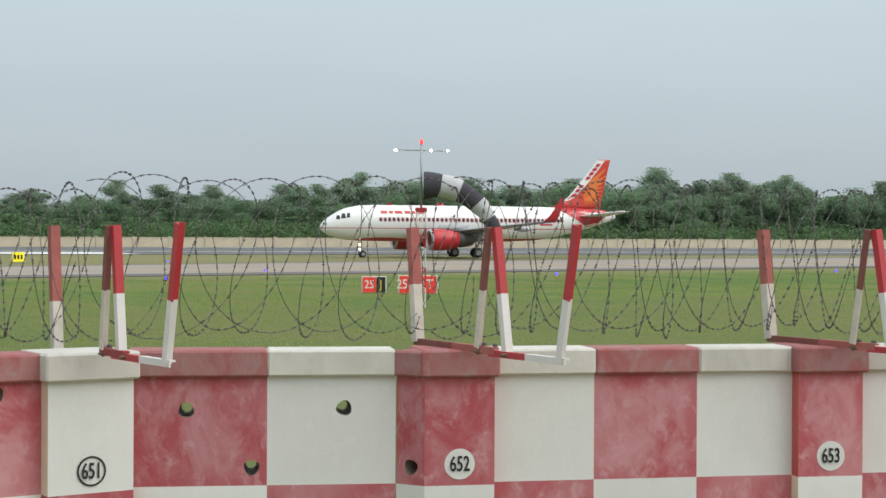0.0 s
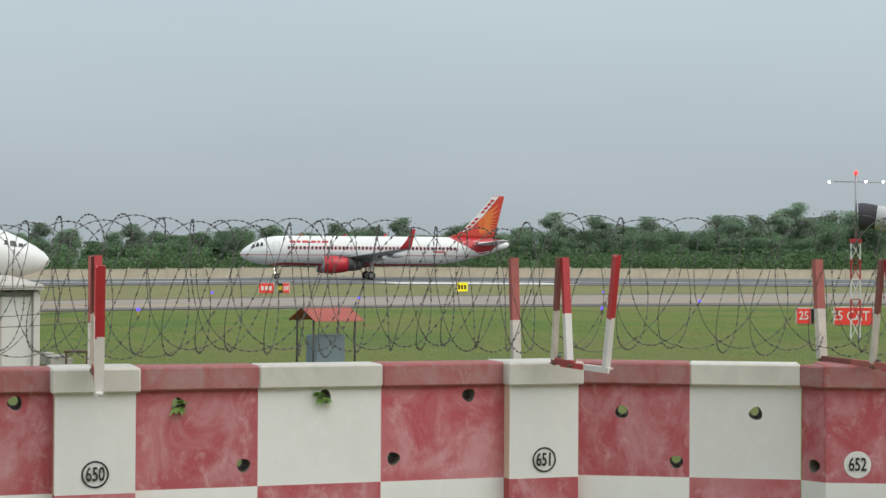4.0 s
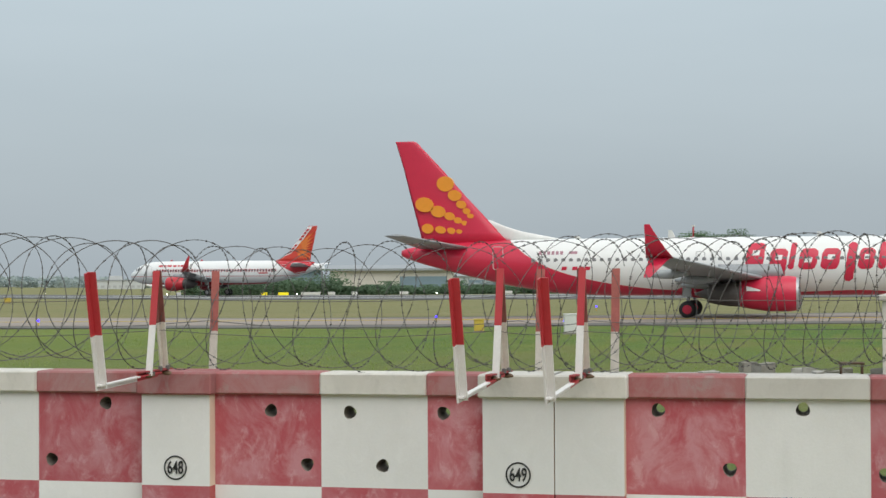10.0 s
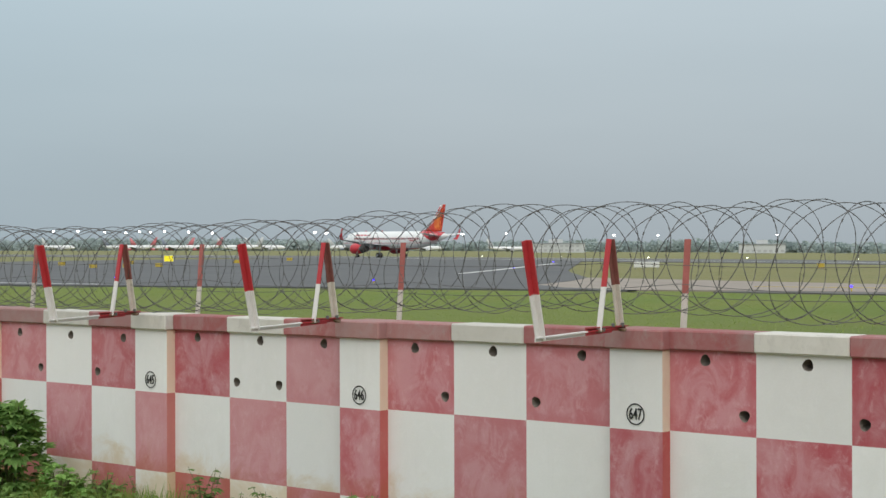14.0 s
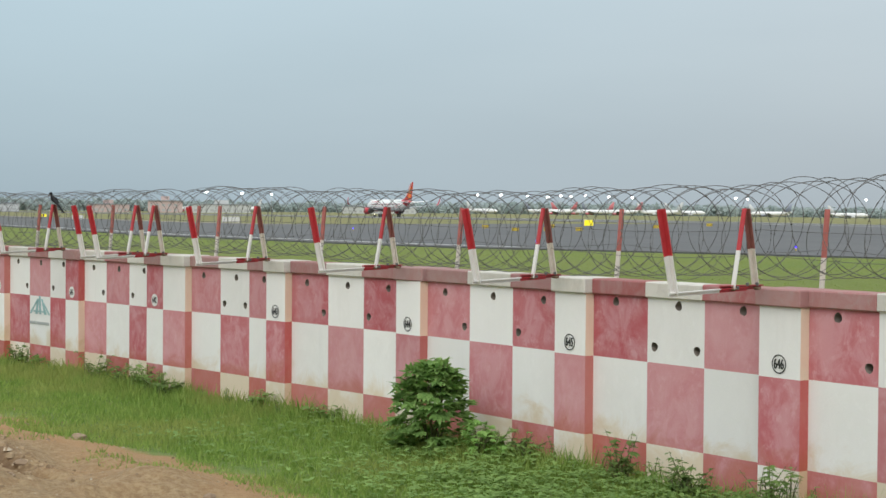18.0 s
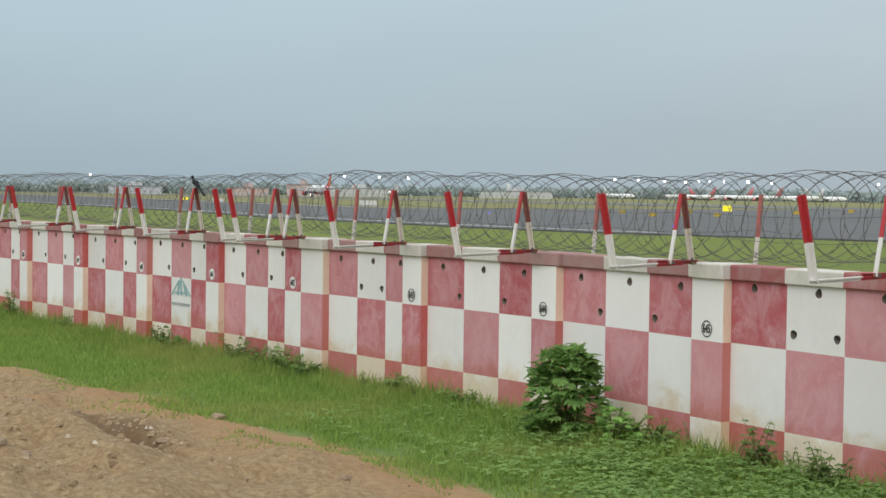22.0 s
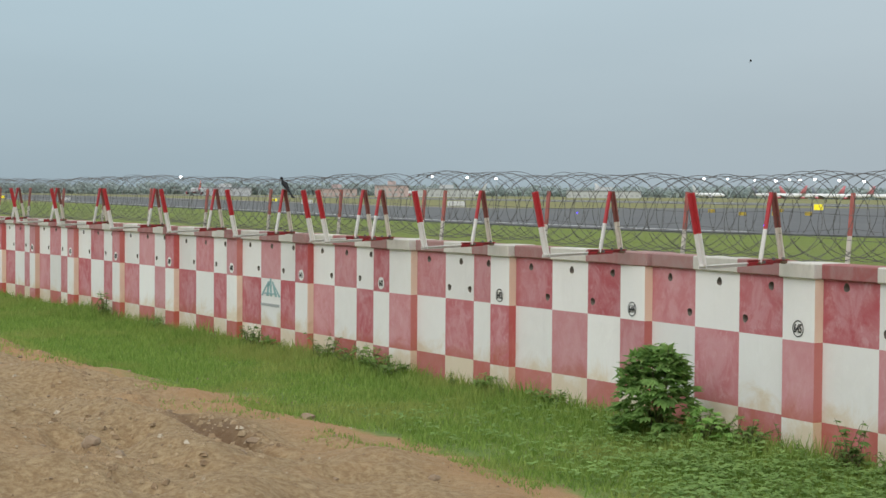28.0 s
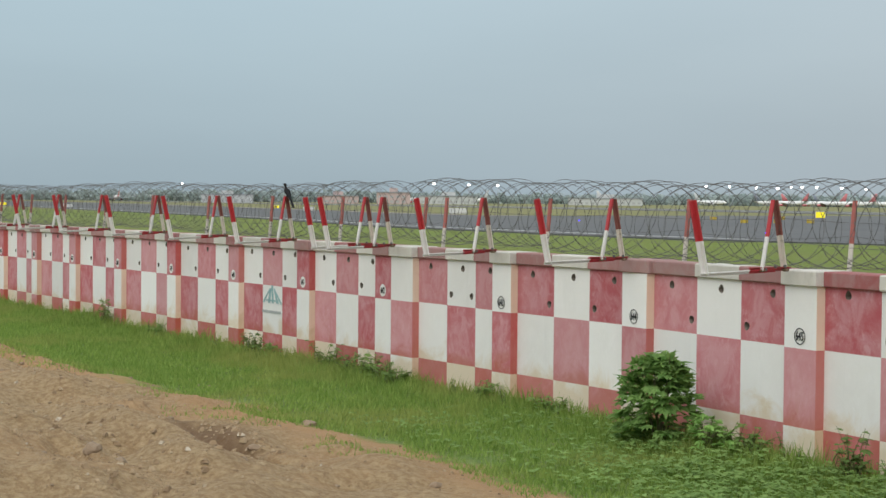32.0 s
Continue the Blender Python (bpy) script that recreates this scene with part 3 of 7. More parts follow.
def panel_mesh(w, z0, z1, color, holes=(), depth=0.22, side=None):
    """A painted wall square, front at y = 0; holes are (x, z, radius) drilled right through."""
    v, f, mi = [], [], []

    def face(pts, m=0):
        b = len(v)
        v.extend(pts)
        f.append(tuple(range(b, b + len(pts))))
        mi.append(m)

    g = 0.055
    zs = sorted({z0, z1, *[h[1] + s * g for h in holes for s in (-1, 1)]})
    zs = [z for i, z in enumerate(zs) if i == 0 or z - zs[i - 1] > 1e-5]
    for c, d in zip(zs, zs[1:]):
        mid = (c + d) / 2
        band = sorted(h for h in holes if abs(h[1] - mid) < g)
        xs = [0.0]
        for h in band:
            xs += [h[0] - g, h[0] + g]
        xs.append(w)
        for i in range(len(xs) - 1):
            a, b = xs[i], xs[i + 1]
            hole = [h for h in band if a < h[0] < b] if i % 2 else []
            if hole and d - c > 1.9 * g:
                hx, hz, r = hole[0]
                n = 16
                for k in range(n):
                    ring = []
                    for q in (k, k + 1):
                        t = 2 * math.pi * q / n
                        cx, cz = math.cos(t), math.sin(t)
                        s = g / max(abs(cx), abs(cz))
                        wob = r * (1 + 0.07 * math.sin(3 * t + hx * 9))
                        ring.append(((hx + cx * s, 0, hz + cz * s), (hx + cx * wob, 0, hz + cz * wob), (hx + cx * r * 0.70, depth, hz + cz * r * 0.70), (hx + cx * s, depth, hz + cz * s)))
                    face([ring[0][0], ring[1][0], ring[1][1], ring[0][1]][::-1])
                    face([ring[0][1], ring[1][1], ring[1][2], ring[0][2]][::-1], 1)
                    face([ring[0][3], ring[1][3], ring[1][2], ring[0][2]])
            else:
                face([(a, 0, c), (b, 0, c), (b, 0, d), (a, 0, d)])
                face([(b, depth, c), (a, depth, c), (a, depth, d), (b, depth, d)])
    sm = 2 if side else 0
    face([(0, depth, z0), (0, 0, z0), (0, 0, z1), (0, depth, z1)], sm)
    face([(w, 0, z0), (w, depth, z0), (w, depth, z1), (w, 0, z1)], sm)
    face([(0, 0, z1), (w, 0, z1), (w, depth, z1), (0, depth, z1)])
    face([(0, depth, z0), (w, depth, z0), (w, 0, z0), (0, 0, z0)])
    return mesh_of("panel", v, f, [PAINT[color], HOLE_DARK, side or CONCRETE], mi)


def coping_mesh(w, color, front, back, lift=0.0):
    bm = boxed(0, w, -front, back, Z_CAP, Z_TOP + lift, 0.012)
    me = bpy.data.meshes.new("coping")
    bm.to_mesh(me)
    bm.free()
    me.materials.append((RED_COPING, WHITE_COPING)[color])
    return me


def number_ring(parent, origin, body, x, y, z, disc):
    """A stencilled pillar number in a ring; a plain disc behind it where the pillar is red."""
    n = 40
    v, f = [], []
    for k in range(n):
        t = 2 * math.pi * k / n
        for r in (0.074, 0.085):
            v.append((r * math.cos(t), 0, r * math.sin(t)))
    for k in range(n):
        a = 2 * k
        b = 2 * ((k + 1) % n)
        f.append((a, a + 1, b + 1, b))
    at = origin @ Matrix.Translation((x, y - 0.004, z))
    if disc:
        dv = [(0.09 * math.cos(2 * math.pi * k / n), 0, 0.09 * math.sin(2 * math.pi * k / n)) for k in range(n)]
        piece("number_disc", mesh_of("disc", dv, [tuple(range(n))], [WHITE_WALL]), parent, at, "white painted number disc")
    else:
        piece("number_ring", mesh_of("ring", v, f, [BLACK]), parent, at @ Matrix.Translation((0, -0.002, 0)), "thin black painted ring")
    lettering(body, 0.108, BLACK, parent, origin @ Matrix.Translation((x, y - 0.008, z - 0.002)) @ pose(0, 0, 0, 90) @ Matrix.Diagonal((0.74, 1.15, 1, 1)), "pillar_number", 0.0015)


# pillars: number, left edge, right edge, colour of the upper row
PILLARS = [
    (630, -70.2, -69.6, R), (631, -66.1, -65.5, R), (632, -62.1, -61.5, R), (633, -58.1, -57.5, R), (634, -54.2, -53.6, R), (635, -50.25, -49.65, R), (636, -46.3, -45.7, R), (637, -42.39, -41.79, R), (638, -38.46, -37.88, R), (639, -34.59, -34.03, R), (640, -30.90, -30.36, R),
    (641, -27.53, -26.99, R), (642, -24.39, -23.83, R), (0, -23.83, -23.10, W), (643, -20.70, -20.20, W), (644, -17.57, -17.07, W), (645, -14.61, -14.12, W), (646, -11.73, -11.24, W),
    (647, -8.78, -8.29, W), (648, -5.93, -5.43, W), (649, -3.51, -3.0325, W), (0, -3.0255, -2.57, W), (650, -0.25, 0.248, W), (651, 2.749, 3.25, W)]
EDGES = {650: (1.048, 1.878), 649: (-1.796, -1.012), 648: (-4.66, -3.91), 647: (-7.534, -6.761), 646: (-10.472, -9.69), 645: (-13.314, -12.529), 644: (-16.245, -15.459),
         643: (-19.281, -18.447), 642: (-22.2, -21.36)}
PILLARS = [(num, reach(a), reach(b), col) for num, a, b, col in PILLARS]
EDGES = {num: tuple(reach(e) for e in cut) for num, cut in EDGES.items()}
CAP_RED = {644, 646, 647, 648}


def bay_holes(num, cells, rnd):
    """Weep holes: three high, two low in a bay."""
    a, b, c, d = cells
    up, lo = 1.72 + rnd.uniform(-0.03, 0.03), 1.335
    if num == 648:
        return [(-5.02, 1.70), (-4.455, 1.695), (-3.80, 1.698), (-4.76, 1.335), (-4.226, 1.335)]
    if num == 649:
        return [(-2.359, 1.735), (-1.432, 1.75), (-0.482, 1.75), (-1.898, 1.356), (-0.92, 1.341)]
    if num == 650:
        return [(0.53, 1.72), (1.49, 1.755), (2.492, 1.745), (0.955, 1.32), (1.965, 1.333)]
    s = 1 if num in (645, 642) else -1
    return [(a + (b - a) * 0.42, up), (b + (c - b) * 0.55, up), (c + (d - c) * 0.62, up), (b - s * -0.10, lo), (c - s * 0.10, lo)]


def run_wall(parent, pillars, edges, last_edge, origin, p_face, numbers=True, holed=True):
    rnd = random.Random(4)

    def put(name, me, x, y):
        return piece(name, me, parent, origin @ bent(x) @ Matrix.Translation((x, y, -fall(x))))

    for i, (num, x0, x1, col) in enumerate(pillars):
        w = x1 - x0
        for z0, z1, c in ((Z_MID, Z_CAP, col), (Z_LOW, Z_MID, 1 - col), (Z_BASE, Z_LOW, col)):
            put("pillar_square", panel_mesh(w, z0, z1, c, (), 0.22 + 2 * p_face, PILLAR_SIDE if c == W else PILLAR_SIDE_RED), x0, -p_face)
        put("coping", coping_mesh(w + 0.05, R if num in CAP_RED else col, 0.045, 0.30 + p_face, 0.004), x0 - 0.025, -p_face)
        if num and numbers:
            number_ring(parent, origin @ bent(x0), str(num), x0 + w / 2, -p_face, Z_MID + 0.124 - fall(x0), col == R)
        nxt = pillars[i + 1][1] if i + 1 < len(pillars) else last_edge
        if nxt is None or nxt - x1 < 0.05:
            continue
        cuts = [x1, *edges.get(num if num else pillars[i - 1][0], [x1 + (nxt - x1) * k / 3 for k in (1, 2)]), nxt]
        key = num if num else pillars[i - 1][0]
        hs = bay_holes(key, cuts if len(cuts) == 4 else (x1, x1, nxt, nxt), rnd) if holed else []
        for j in range(len(cuts) - 1):
            a, b = cuts[j], cuts[j + 1]
            c = (1 - col) if j % 2 == 0 else col
            here = [(hx - a, hz, 0.045) for hx, hz in hs if a + 0.06 < hx < b - 0.06]
            for z0, z1, cc in ((Z_MID, Z_CAP, c), (Z_LOW, Z_MID, 1 - c), (Z_BASE, Z_LOW, c)):
                put("wall_square", panel_mesh(b - a, z0, z1, cc, here if z0 == Z_MID else ()), a, 0)
            put("coping", coping_mesh(b - a, c, 0.045, 0.265), a, 0)


wall_main = thing("wall_perimeter", None, label="red and white checkered plastered perimeter wall", category="wall", kind="structure")
run_wall(wall_main, PILLARS, EDGES, None, Matrix(), 0.107)
# the last bay swings outward, then a short return leads to the next pillar
SEG_A = Matrix.Translation((3.25, 0, 0)) @ pose(0, 0, 0, 0, 0, -25.8)
SEG_R = Matrix.Translation((4.646, -0.676, 0)) @ pose(0, 0, 0, 0, 0, -64.2)
SEG_B = Matrix.Translation((4.767, -0.757, 0)) @ pose(0, 0, 0, 0, 0, -22.0)
for seg, a, b, c, hs in ((SEG_A, 0.0, 0.80, R, ((0.338, 1.62), (0.757 - 0.045, 1.285))), (SEG_A, 0.80, 1.545, W, ((1.245, 1.625),)), (SEG_R, 0.0, 0.193, R, ((0.10, 1.285),))):
    here = [(hx - a, hz, 0.045) for hx, hz in hs]
    for z0, z1, cc in ((Z_MID, Z_CAP, c), (Z_LOW, Z_MID, 1 - c), (Z_BASE, Z_LOW, c)):
        piece("wall_square", panel_mesh(b - a, z0, z1, cc, here if z0 == Z_MID else ()), wall_main, seg @ Matrix.Translation((a, 0, 0)))
    piece("coping", coping_mesh(b - a, c, 0.045, 0.265, -0.004 if seg is SEG_R else 0.0), wall_main, seg @ Matrix.Translation((a, 0, 0)))
wall_turn = thing("wall_perimeter_turn", None, label="checkered plastered perimeter wall where it turns outward", category="wall", kind="structure")
run_wall(wall_turn, [(652, 0.0, 0.414, R), (653, 2.295, 2.71, R), (654, 4.6, 5.0, R), (655, 6.9, 7.3, R)], {652: (1.043, 1.686)}, 9.0, SEG_B, 0.10, True, False)

# ---------------------------------------------------------------- wire brackets on the wall
def angle_iron(points, w=0.075, t=0.010, split=0.5, flip=1.0):
    """An L-section bar from a to b; its first share of length has material 1, the rest material 0."""
    a, b = Vector(points[0]), Vector(points[1])
    d = (b - a).normalized()
    u = Vector((1, 0, 0))
    v = d.cross(u).normalized() * flip
    prof = [(0, 0), (w, 0), (w, t), (t, t), (t, w), (0, w)]
    rings = []
    for k in (0.0, split, 1.0):
        p = a.lerp(b, k)
        rings.append([p + u * (x - w / 2) + v * (y - w / 2) for x, y in prof])
    vs, fs = loft(rings)
    mi = [1] * 6 + [0] * 6 + [1, 0]
    return vs, fs, mi


def iron(name, points, parent, split=0.5, w=0.075, flip=1.0, label="", paints=None):
    v, f, mi = angle_iron(points, w, 0.010, split, flip)
    me = mesh_of(name, v, f, list(paints or (POST_RED, POST_WHITE)), mi)
    return piece(name, me, parent, None, label)


FOOT_RED = plain("scuffed_red_plate_paint", (0.34, 0.05, 0.05), 0.7, 0, 0.4, 14.0)
RUSTY_MORTAR = plain("rust_stained_mortar", (0.20, 0.13, 0.085), 0.95, 0, 0.4, 14.0)


def wire_bracket(m, drop, low=False):
    """A bracket of two arms, a leaning front post, an A-shaped brace and a rear post; drop: how far the front arm hangs; low: the rear arm sits behind the coping."""
    t = thing("wire_bracket", m, label="red and white angle-iron bracket bolted on the wall coping", category="bracket", group="wire brackets along the wall")
    z = Z_TOP
    reach, back, tall = (1.30, 0.60, 0.73) if drop else (1.16, 0.50, 0.72)
    top = 0.70 if drop else 0.71
    if drop:
        iron("foot_plate", ((0, -0.70, z + 0.018), (0, -0.20, z + 0.018)), t, 0.5, 0.040, 1.0, "red foot plate on the coping", (FOOT_RED, FOOT_RED))
    elif low:
        iron("foot_plate", ((0, -0.56, z + 0.018), (0, -0.22, z + 0.018)), t, 0.5, 0.040, 1.0, "red foot plate on the coping", (FOOT_RED, FOOT_RED))
    if drop or low:
        iron("rear_arm", ((0, 0.10, z - 0.16), (0, back, z - 0.16)), t, 0.5, 0.040, 1.0, "weathered dark red rear arm", (OLD_RED, FADED_RED))
    else:
        iron("rear_arm", ((0, -0.44, z + 0.020), (0, back, z + 0.020)), t, 0.5, 0.040, 1.0, "weathered dark red rear arm", (OLD_RED, FADED_RED))
    iron("front_arm", ((0, -reach, z + 0.01 - drop), (0, -0.38, z + 0.005)), t, 0.64 if drop else 0.5, 0.036)
    iron("front_post", ((0, 0.05 - reach, z - drop), (0, -0.11 - reach, z + tall - drop)), t, 0.46, 0.055, -1.0, "leaning post, red over white")
    iron("brace_leg", ((0.01, -0.47 if low else -0.55, z + 0.0), (0.01, -0.38 if low else -0.42, z + top)), t, 0.48, 0.046)
    iron("brace_leg", ((-0.01, -0.27, z + 0.03), (-0.01, -0.35 if low else -0.39, z + top)), t, 0.48, 0.046, -1.0, "rust-stained brace leg", (OLD_RED, FADED_WHITE))
    iron("rear_post", ((0, back - 0.02, z + (-0.18 if drop or low else 0.02)), (0, back + 0.06, z + top)), t, 0.5, 0.058, 1.0, "sun-bleached rear post", (FADED_RED, FADED_WHITE))
    for y in (-0.40, -0.28, -0.52):
        v, f = lathe(((z + 0.03, 0.016), (z + 0.055, 0.016), (z + 0.06, 0.008)), 6, "z")
        piece("bolt", mesh_of("bolt", v, f, [WIRE]), t, Matrix.Translation((0.018, y, -0.03 if y < -0.4 else 0.0)))
    lump = random.Random(int(drop * 1000))
    for y in (-0.56, -0.26):
        bm = bmesh.new()
        bmesh.ops.create_icosphere(bm, subdivisions=2, radius=0.034)
        for q in bm.verts:
            q.co = Vector((q.co.x * lump.uniform(0.7, 1.5), q.co.y * lump.uniform(0.7, 1.5) + y, q.co.z * lump.uniform(0.35, 0.6) + z + 0.005))
        part("mortar_pad", bm, RUSTY_MORTAR, t, "rough rust-stained mortar", True)
    return t


BRACKET_X = [-69.9, -65.8, -61.8, -57.8, -53.9, -49.95, -46.0, -42.09, -38.17, -34.31, -30.63, -27.26, -24.10, -23.45, -20.45, -17.32, -14.37, -11.48, -8.54, -5.68, -3.38, -2.86, 0.0]
BRACKET_X = [reach(b) for b in BRACKET_X]
BRACKET_SHIFT = {-3.38: 0.09, -2.86: 0.10, -11.48: -0.12, -14.37: -0.05}
first_bracket = wire_bracket(BEND @ pose(BRACKET_X[0], 0, -fall(BRACKET_X[0])), 0.04)
hung_bracket = wire_bracket(pose(0.0, 0, 0, 0, 0, -5), 0.09)
wire_bracket(pose(3.02, 0, 0), 0.0, True)
level_bracket = wire_bracket(SEG_B @ pose(0.2, -0.05, 0, 0, 0, 18), 0.0)
tilt = random.Random(7)
for bx in BRACKET_X[1:-1]:
    turn = -5.0 if -4 < bx < 1 else -1.5 if -6 < bx else tilt.uniform(-2.5, 2.5)
    copy_thing(hung_bracket if -4 < bx else first_bracket, bent(bx) @ pose(bx + BRACKET_SHIFT.get(bx, 0.0), tilt.uniform(-0.02, 0.02), -fall(bx), 0, 0, turn))
for lx in (2.50, 4.8, 7.1):
    copy_thing(level_bracket, SEG_B @ pose(lx, 0, 0, 0, 0, tilt.uniform(-2, 2) + 19))


# ---------------------------------------------------------------- razor wire
COIL_R, COIL_PITCH, COIL_Z = 0.43, 0.63, Z_TOP + 0.48


def coil_curve(x0, x1, step, turn, hand, swell=1.0, wide=False):
    """One of the strands of a stretched, clipped coil; turn is where on the circle it starts."""
    pts = []
    turns = (x1 - x0) / COIL_PITCH
    n = int(turns * step)
    for i in range(n + 1):
        u = turns * i / n
        x = x0 + u * COIL_PITCH
        ph = 2 * math.pi * (x / COIL_PITCH + turn + (0.23 if hand < 0 else 0.0)) + 0.20 * math.sin(x * 2.1 + 5 * turn + 0.6 * hand)
        r = swell * COIL_R * (1 + 0.05 * math.sin(x * 1.7 + 2 * turn + hand) + 0.04 * math.sin(x * 4.3 + 1.0))
        lean = 0.045 * math.sin(x * 2.3 + 7 * turn)
        slant = hand * ((0.255 if wide else 0.185) + 0.05 * math.sin(x * 1.3 + 9 * turn))
        pts.append(bent(x) @ Vector((x + (lean + slant) * math.cos(ph) + 0.05 * math.sin(ph), 0.12 + hand * r * math.cos(ph), COIL_Z - fall(x) + 0.7 * (swell - 1) + 0.03 * math.sin(x * 0.55 + 1.0) + 0.055 * smooth01(-13, -9, x) * (1 - smooth01(-7, -5.5, x)) + r * math.sin(ph))))
    return pts


def barb_mesh(pts, every, size, rnd):
    """Short crossed barbs set along the wire."""
    v, f = [], []
    acc = 0.0
    for a, b in zip(pts, pts[1:]):
        acc += (b - a).length
        if acc < every:
            continue
        acc = 0.0
        d = (b - a).normalized()
        for s in (0, 1):
            w = rnd.uniform(0, math.pi)
            p = d.orthogonal().normalized()
            p = Matrix.Rotation(w, 3, d) @ p
            q = d.cross(p) * 0.006
            k = len(v)
            c = (a + b) / 2 + d * (0.008 * (2 * s - 1))
            v += [c + p * size, c - p * size, c + q + d * 0.005, c - q - d * 0.005]
            f += [(k, k + 2, k + 3), (k + 1, k + 3, k + 2)]
    return v, f


def razor_coil(x0, x1, m=None, near=True, strands=2, swell=1.0):
    t = thing("razor_wire_coil", m, label="loose coil of weathered barbed wire along the wall top", category="barbed wire", group="barbed wire coils on the wall")
    rnd = random.Random(int(x0 * 100))
    for turn, hand in [(k / strands, h) for k in range(strands) for h in (1, -1)]:
        pts = coil_curve(x0, x1, 44 if near else 26, turn, hand, swell, m is not None or x0 > -4)
        v, f = tube_mesh(pts, 0.0024 if x0 > -8 or m else 0.0031, 4, False)
        piece("wire_loop", mesh_of("wire_loop", v, f, [WIRE], None, True), t)
        if near:
            bv, bf = barb_mesh(pts, 0.031, 0.0095, rnd)
            tagged(piece("barb_strand", mesh_of("barb_strand", bv, bf, [WIRE]), t), kind="stuff")
    return t


for xa, xb in zip(BRACKET_X, BRACKET_X[1:]):
    if xb - xa > 1.0:
        razor_coil(xa, xb, None, xa > -31, 3 if xa > -4 else 2)
razor_coil(-3.4, -2.86)
razor_coil(0.0, 3.02, None, True, 3)
razor_coil(0.0, 2.10, Matrix.Translation((3.02, 0, 0)) @ pose(0, 0, 0, 0, 0, -23.3), swell=1.04)
for xa, xb in ((0.2, 2.50), (2.50, 4.8), (4.8, 7.2)):
    razor_coil(xa, xb, SEG_B, strands=3, swell=1.04)


def line_wire(y, z, sag):
    """A straight strand strung from bracket to bracket."""
    pts = []
    for a, b in zip(BRACKET_X, BRACKET_X[1:]):
        for k in range(6):
            s = k / 6
            pts.append(bent(a + (b - a) * s) @ Vector((a + (b - a) * s, y, z - fall(a + (b - a) * s) - sag * 4 * s * (1 - s) * min(1.0, b - a))))
    pts.append((BRACKET_X[-1], y, z))
    t = tube("line_wire", pts, 0.0024, WIRE, None, 4)
    tagged(t, "thin sagging strand of barbed wire between brackets", "wire", "strands along the wall")


line_wire(-0.31, Z_TOP + 0.30, 0.05)
line_wire(-0.33, Z_TOP + 0.52, 0.03)
line_wire(0.54, Z_TOP + 0.34, 0.06)

# ---------------------------------------------------------------- airliners
def livery(name, white, red, curve, band=None, rough=0.28):
    """Fuselage paint: red below a height that changes along the length, with an optional narrow red line."""
    m = Nodes(name, rough)
    co = m.coords()
    x, y, z = m.xyz(co)
    fc = m.t.nodes.new("ShaderNodeFloatCurve")
    c = fc.mapping.curves[0]
    lo, hi, top = curve[0][0], curve[-1][0], 12.0
    while len(c.points) < len(curve):
        c.points.new(0.5, 0.5)
    for p, (cx, cz) in zip(c.points, curve):
        p.location = ((cx - lo) / (hi - lo), cz / top)
    fc.mapping.update()
    m.link(m.math("DIVIDE", m.math("SUBTRACT", m.math("MULTIPLY", x, -1.0), lo), hi - lo), fc.inputs["Value"])
    edge = m.math("SUBTRACT", m.math("MULTIPLY", fc.outputs[0], top), z)
    dirt = m.noise(m.coords("Object", (0.25, 1, 1.4)), 1.3, 5.0, 0.6)
    w = m.mix(m.math("MULTIPLY", m.step(dirt, 0.45, 0.75), 0.25), white, tuple(v * 0.8 for v in white))
    panel = m.noise(m.coords("Object", (0.9, 0.3, 0.5)), 1.0, 2.0)
    w = m.mix(m.math("MULTIPLY", panel, 0.08), w, (0.5, 0.52, 0.55))
    r = m.mix(m.math("MULTIPLY", m.step(dirt, 0.4, 0.8), 0.3), red, tuple(v * 0.7 for v in red))
    col = m.mix(m.step(edge, -0.02, 0.02), w, r)
    if band:
        b0, b1 = band
        inside = m.math("MULTIPLY", m.step(z, b0, b0 + 0.02), m.math("SUBTRACT", 1.0, m.step(z, b1, b1 + 0.02)))
        col = m.mix(inside, col, red)
    m.color(col)
    m.p.inputs["Coat Weight"].default_value = 0.25
    return m.mat


TYRE = plain("black_tyre_rubber", (0.025, 0.025, 0.027), 0.8)
METAL = plain("brushed_aluminium", (0.50, 0.50, 0.51), 0.35, 0.8, 0.15)
WING_GREY = plain("grey_wing_paint", (0.34, 0.355, 0.37), 0.4, 0.1, 0.15, 0.8)
DARK_GAP = plain("dark_engine_intake", (0.03, 0.03, 0.035), 0.6)
GLASS_DARK = plain("dark_cabin_glass", (0.04, 0.045, 0.05), 0.12)
GLASS_GREY = plain("grey_cabin_window", (0.30, 0.30, 0.31), 0.2)
STRUT = plain("grey_gear_paint", (0.30, 0.30, 0.30), 0.4)
LANDING_GLOW = glow("lit_landing_light", (1.0, 0.86, 0.6), 6.0)


def wing_section(x_le, chord, y, z, thick, n=9):
    """Airfoil ring from trailing edge over the top and back."""
    xs = [0.5 * (1 + math.cos(math.pi * k / n)) for k in range(n + 1)]
    up, dn = [], []
    for s in xs:
        h = thick * chord * (2.97 * math.sqrt(max(s, 0)) - 1.26 * s - 3.516 * s * s + 2.843 * s ** 3 - 1.036 * s ** 4) + 0.004
        camber = 0.02 * chord * math.sin(math.pi * s)
        up.append((x_le - chord * s, y, z + h + camber))
        dn.append((x_le - chord * s, y, z - h * 0.8 + camber))
    return up + dn[::-1][1:-1]


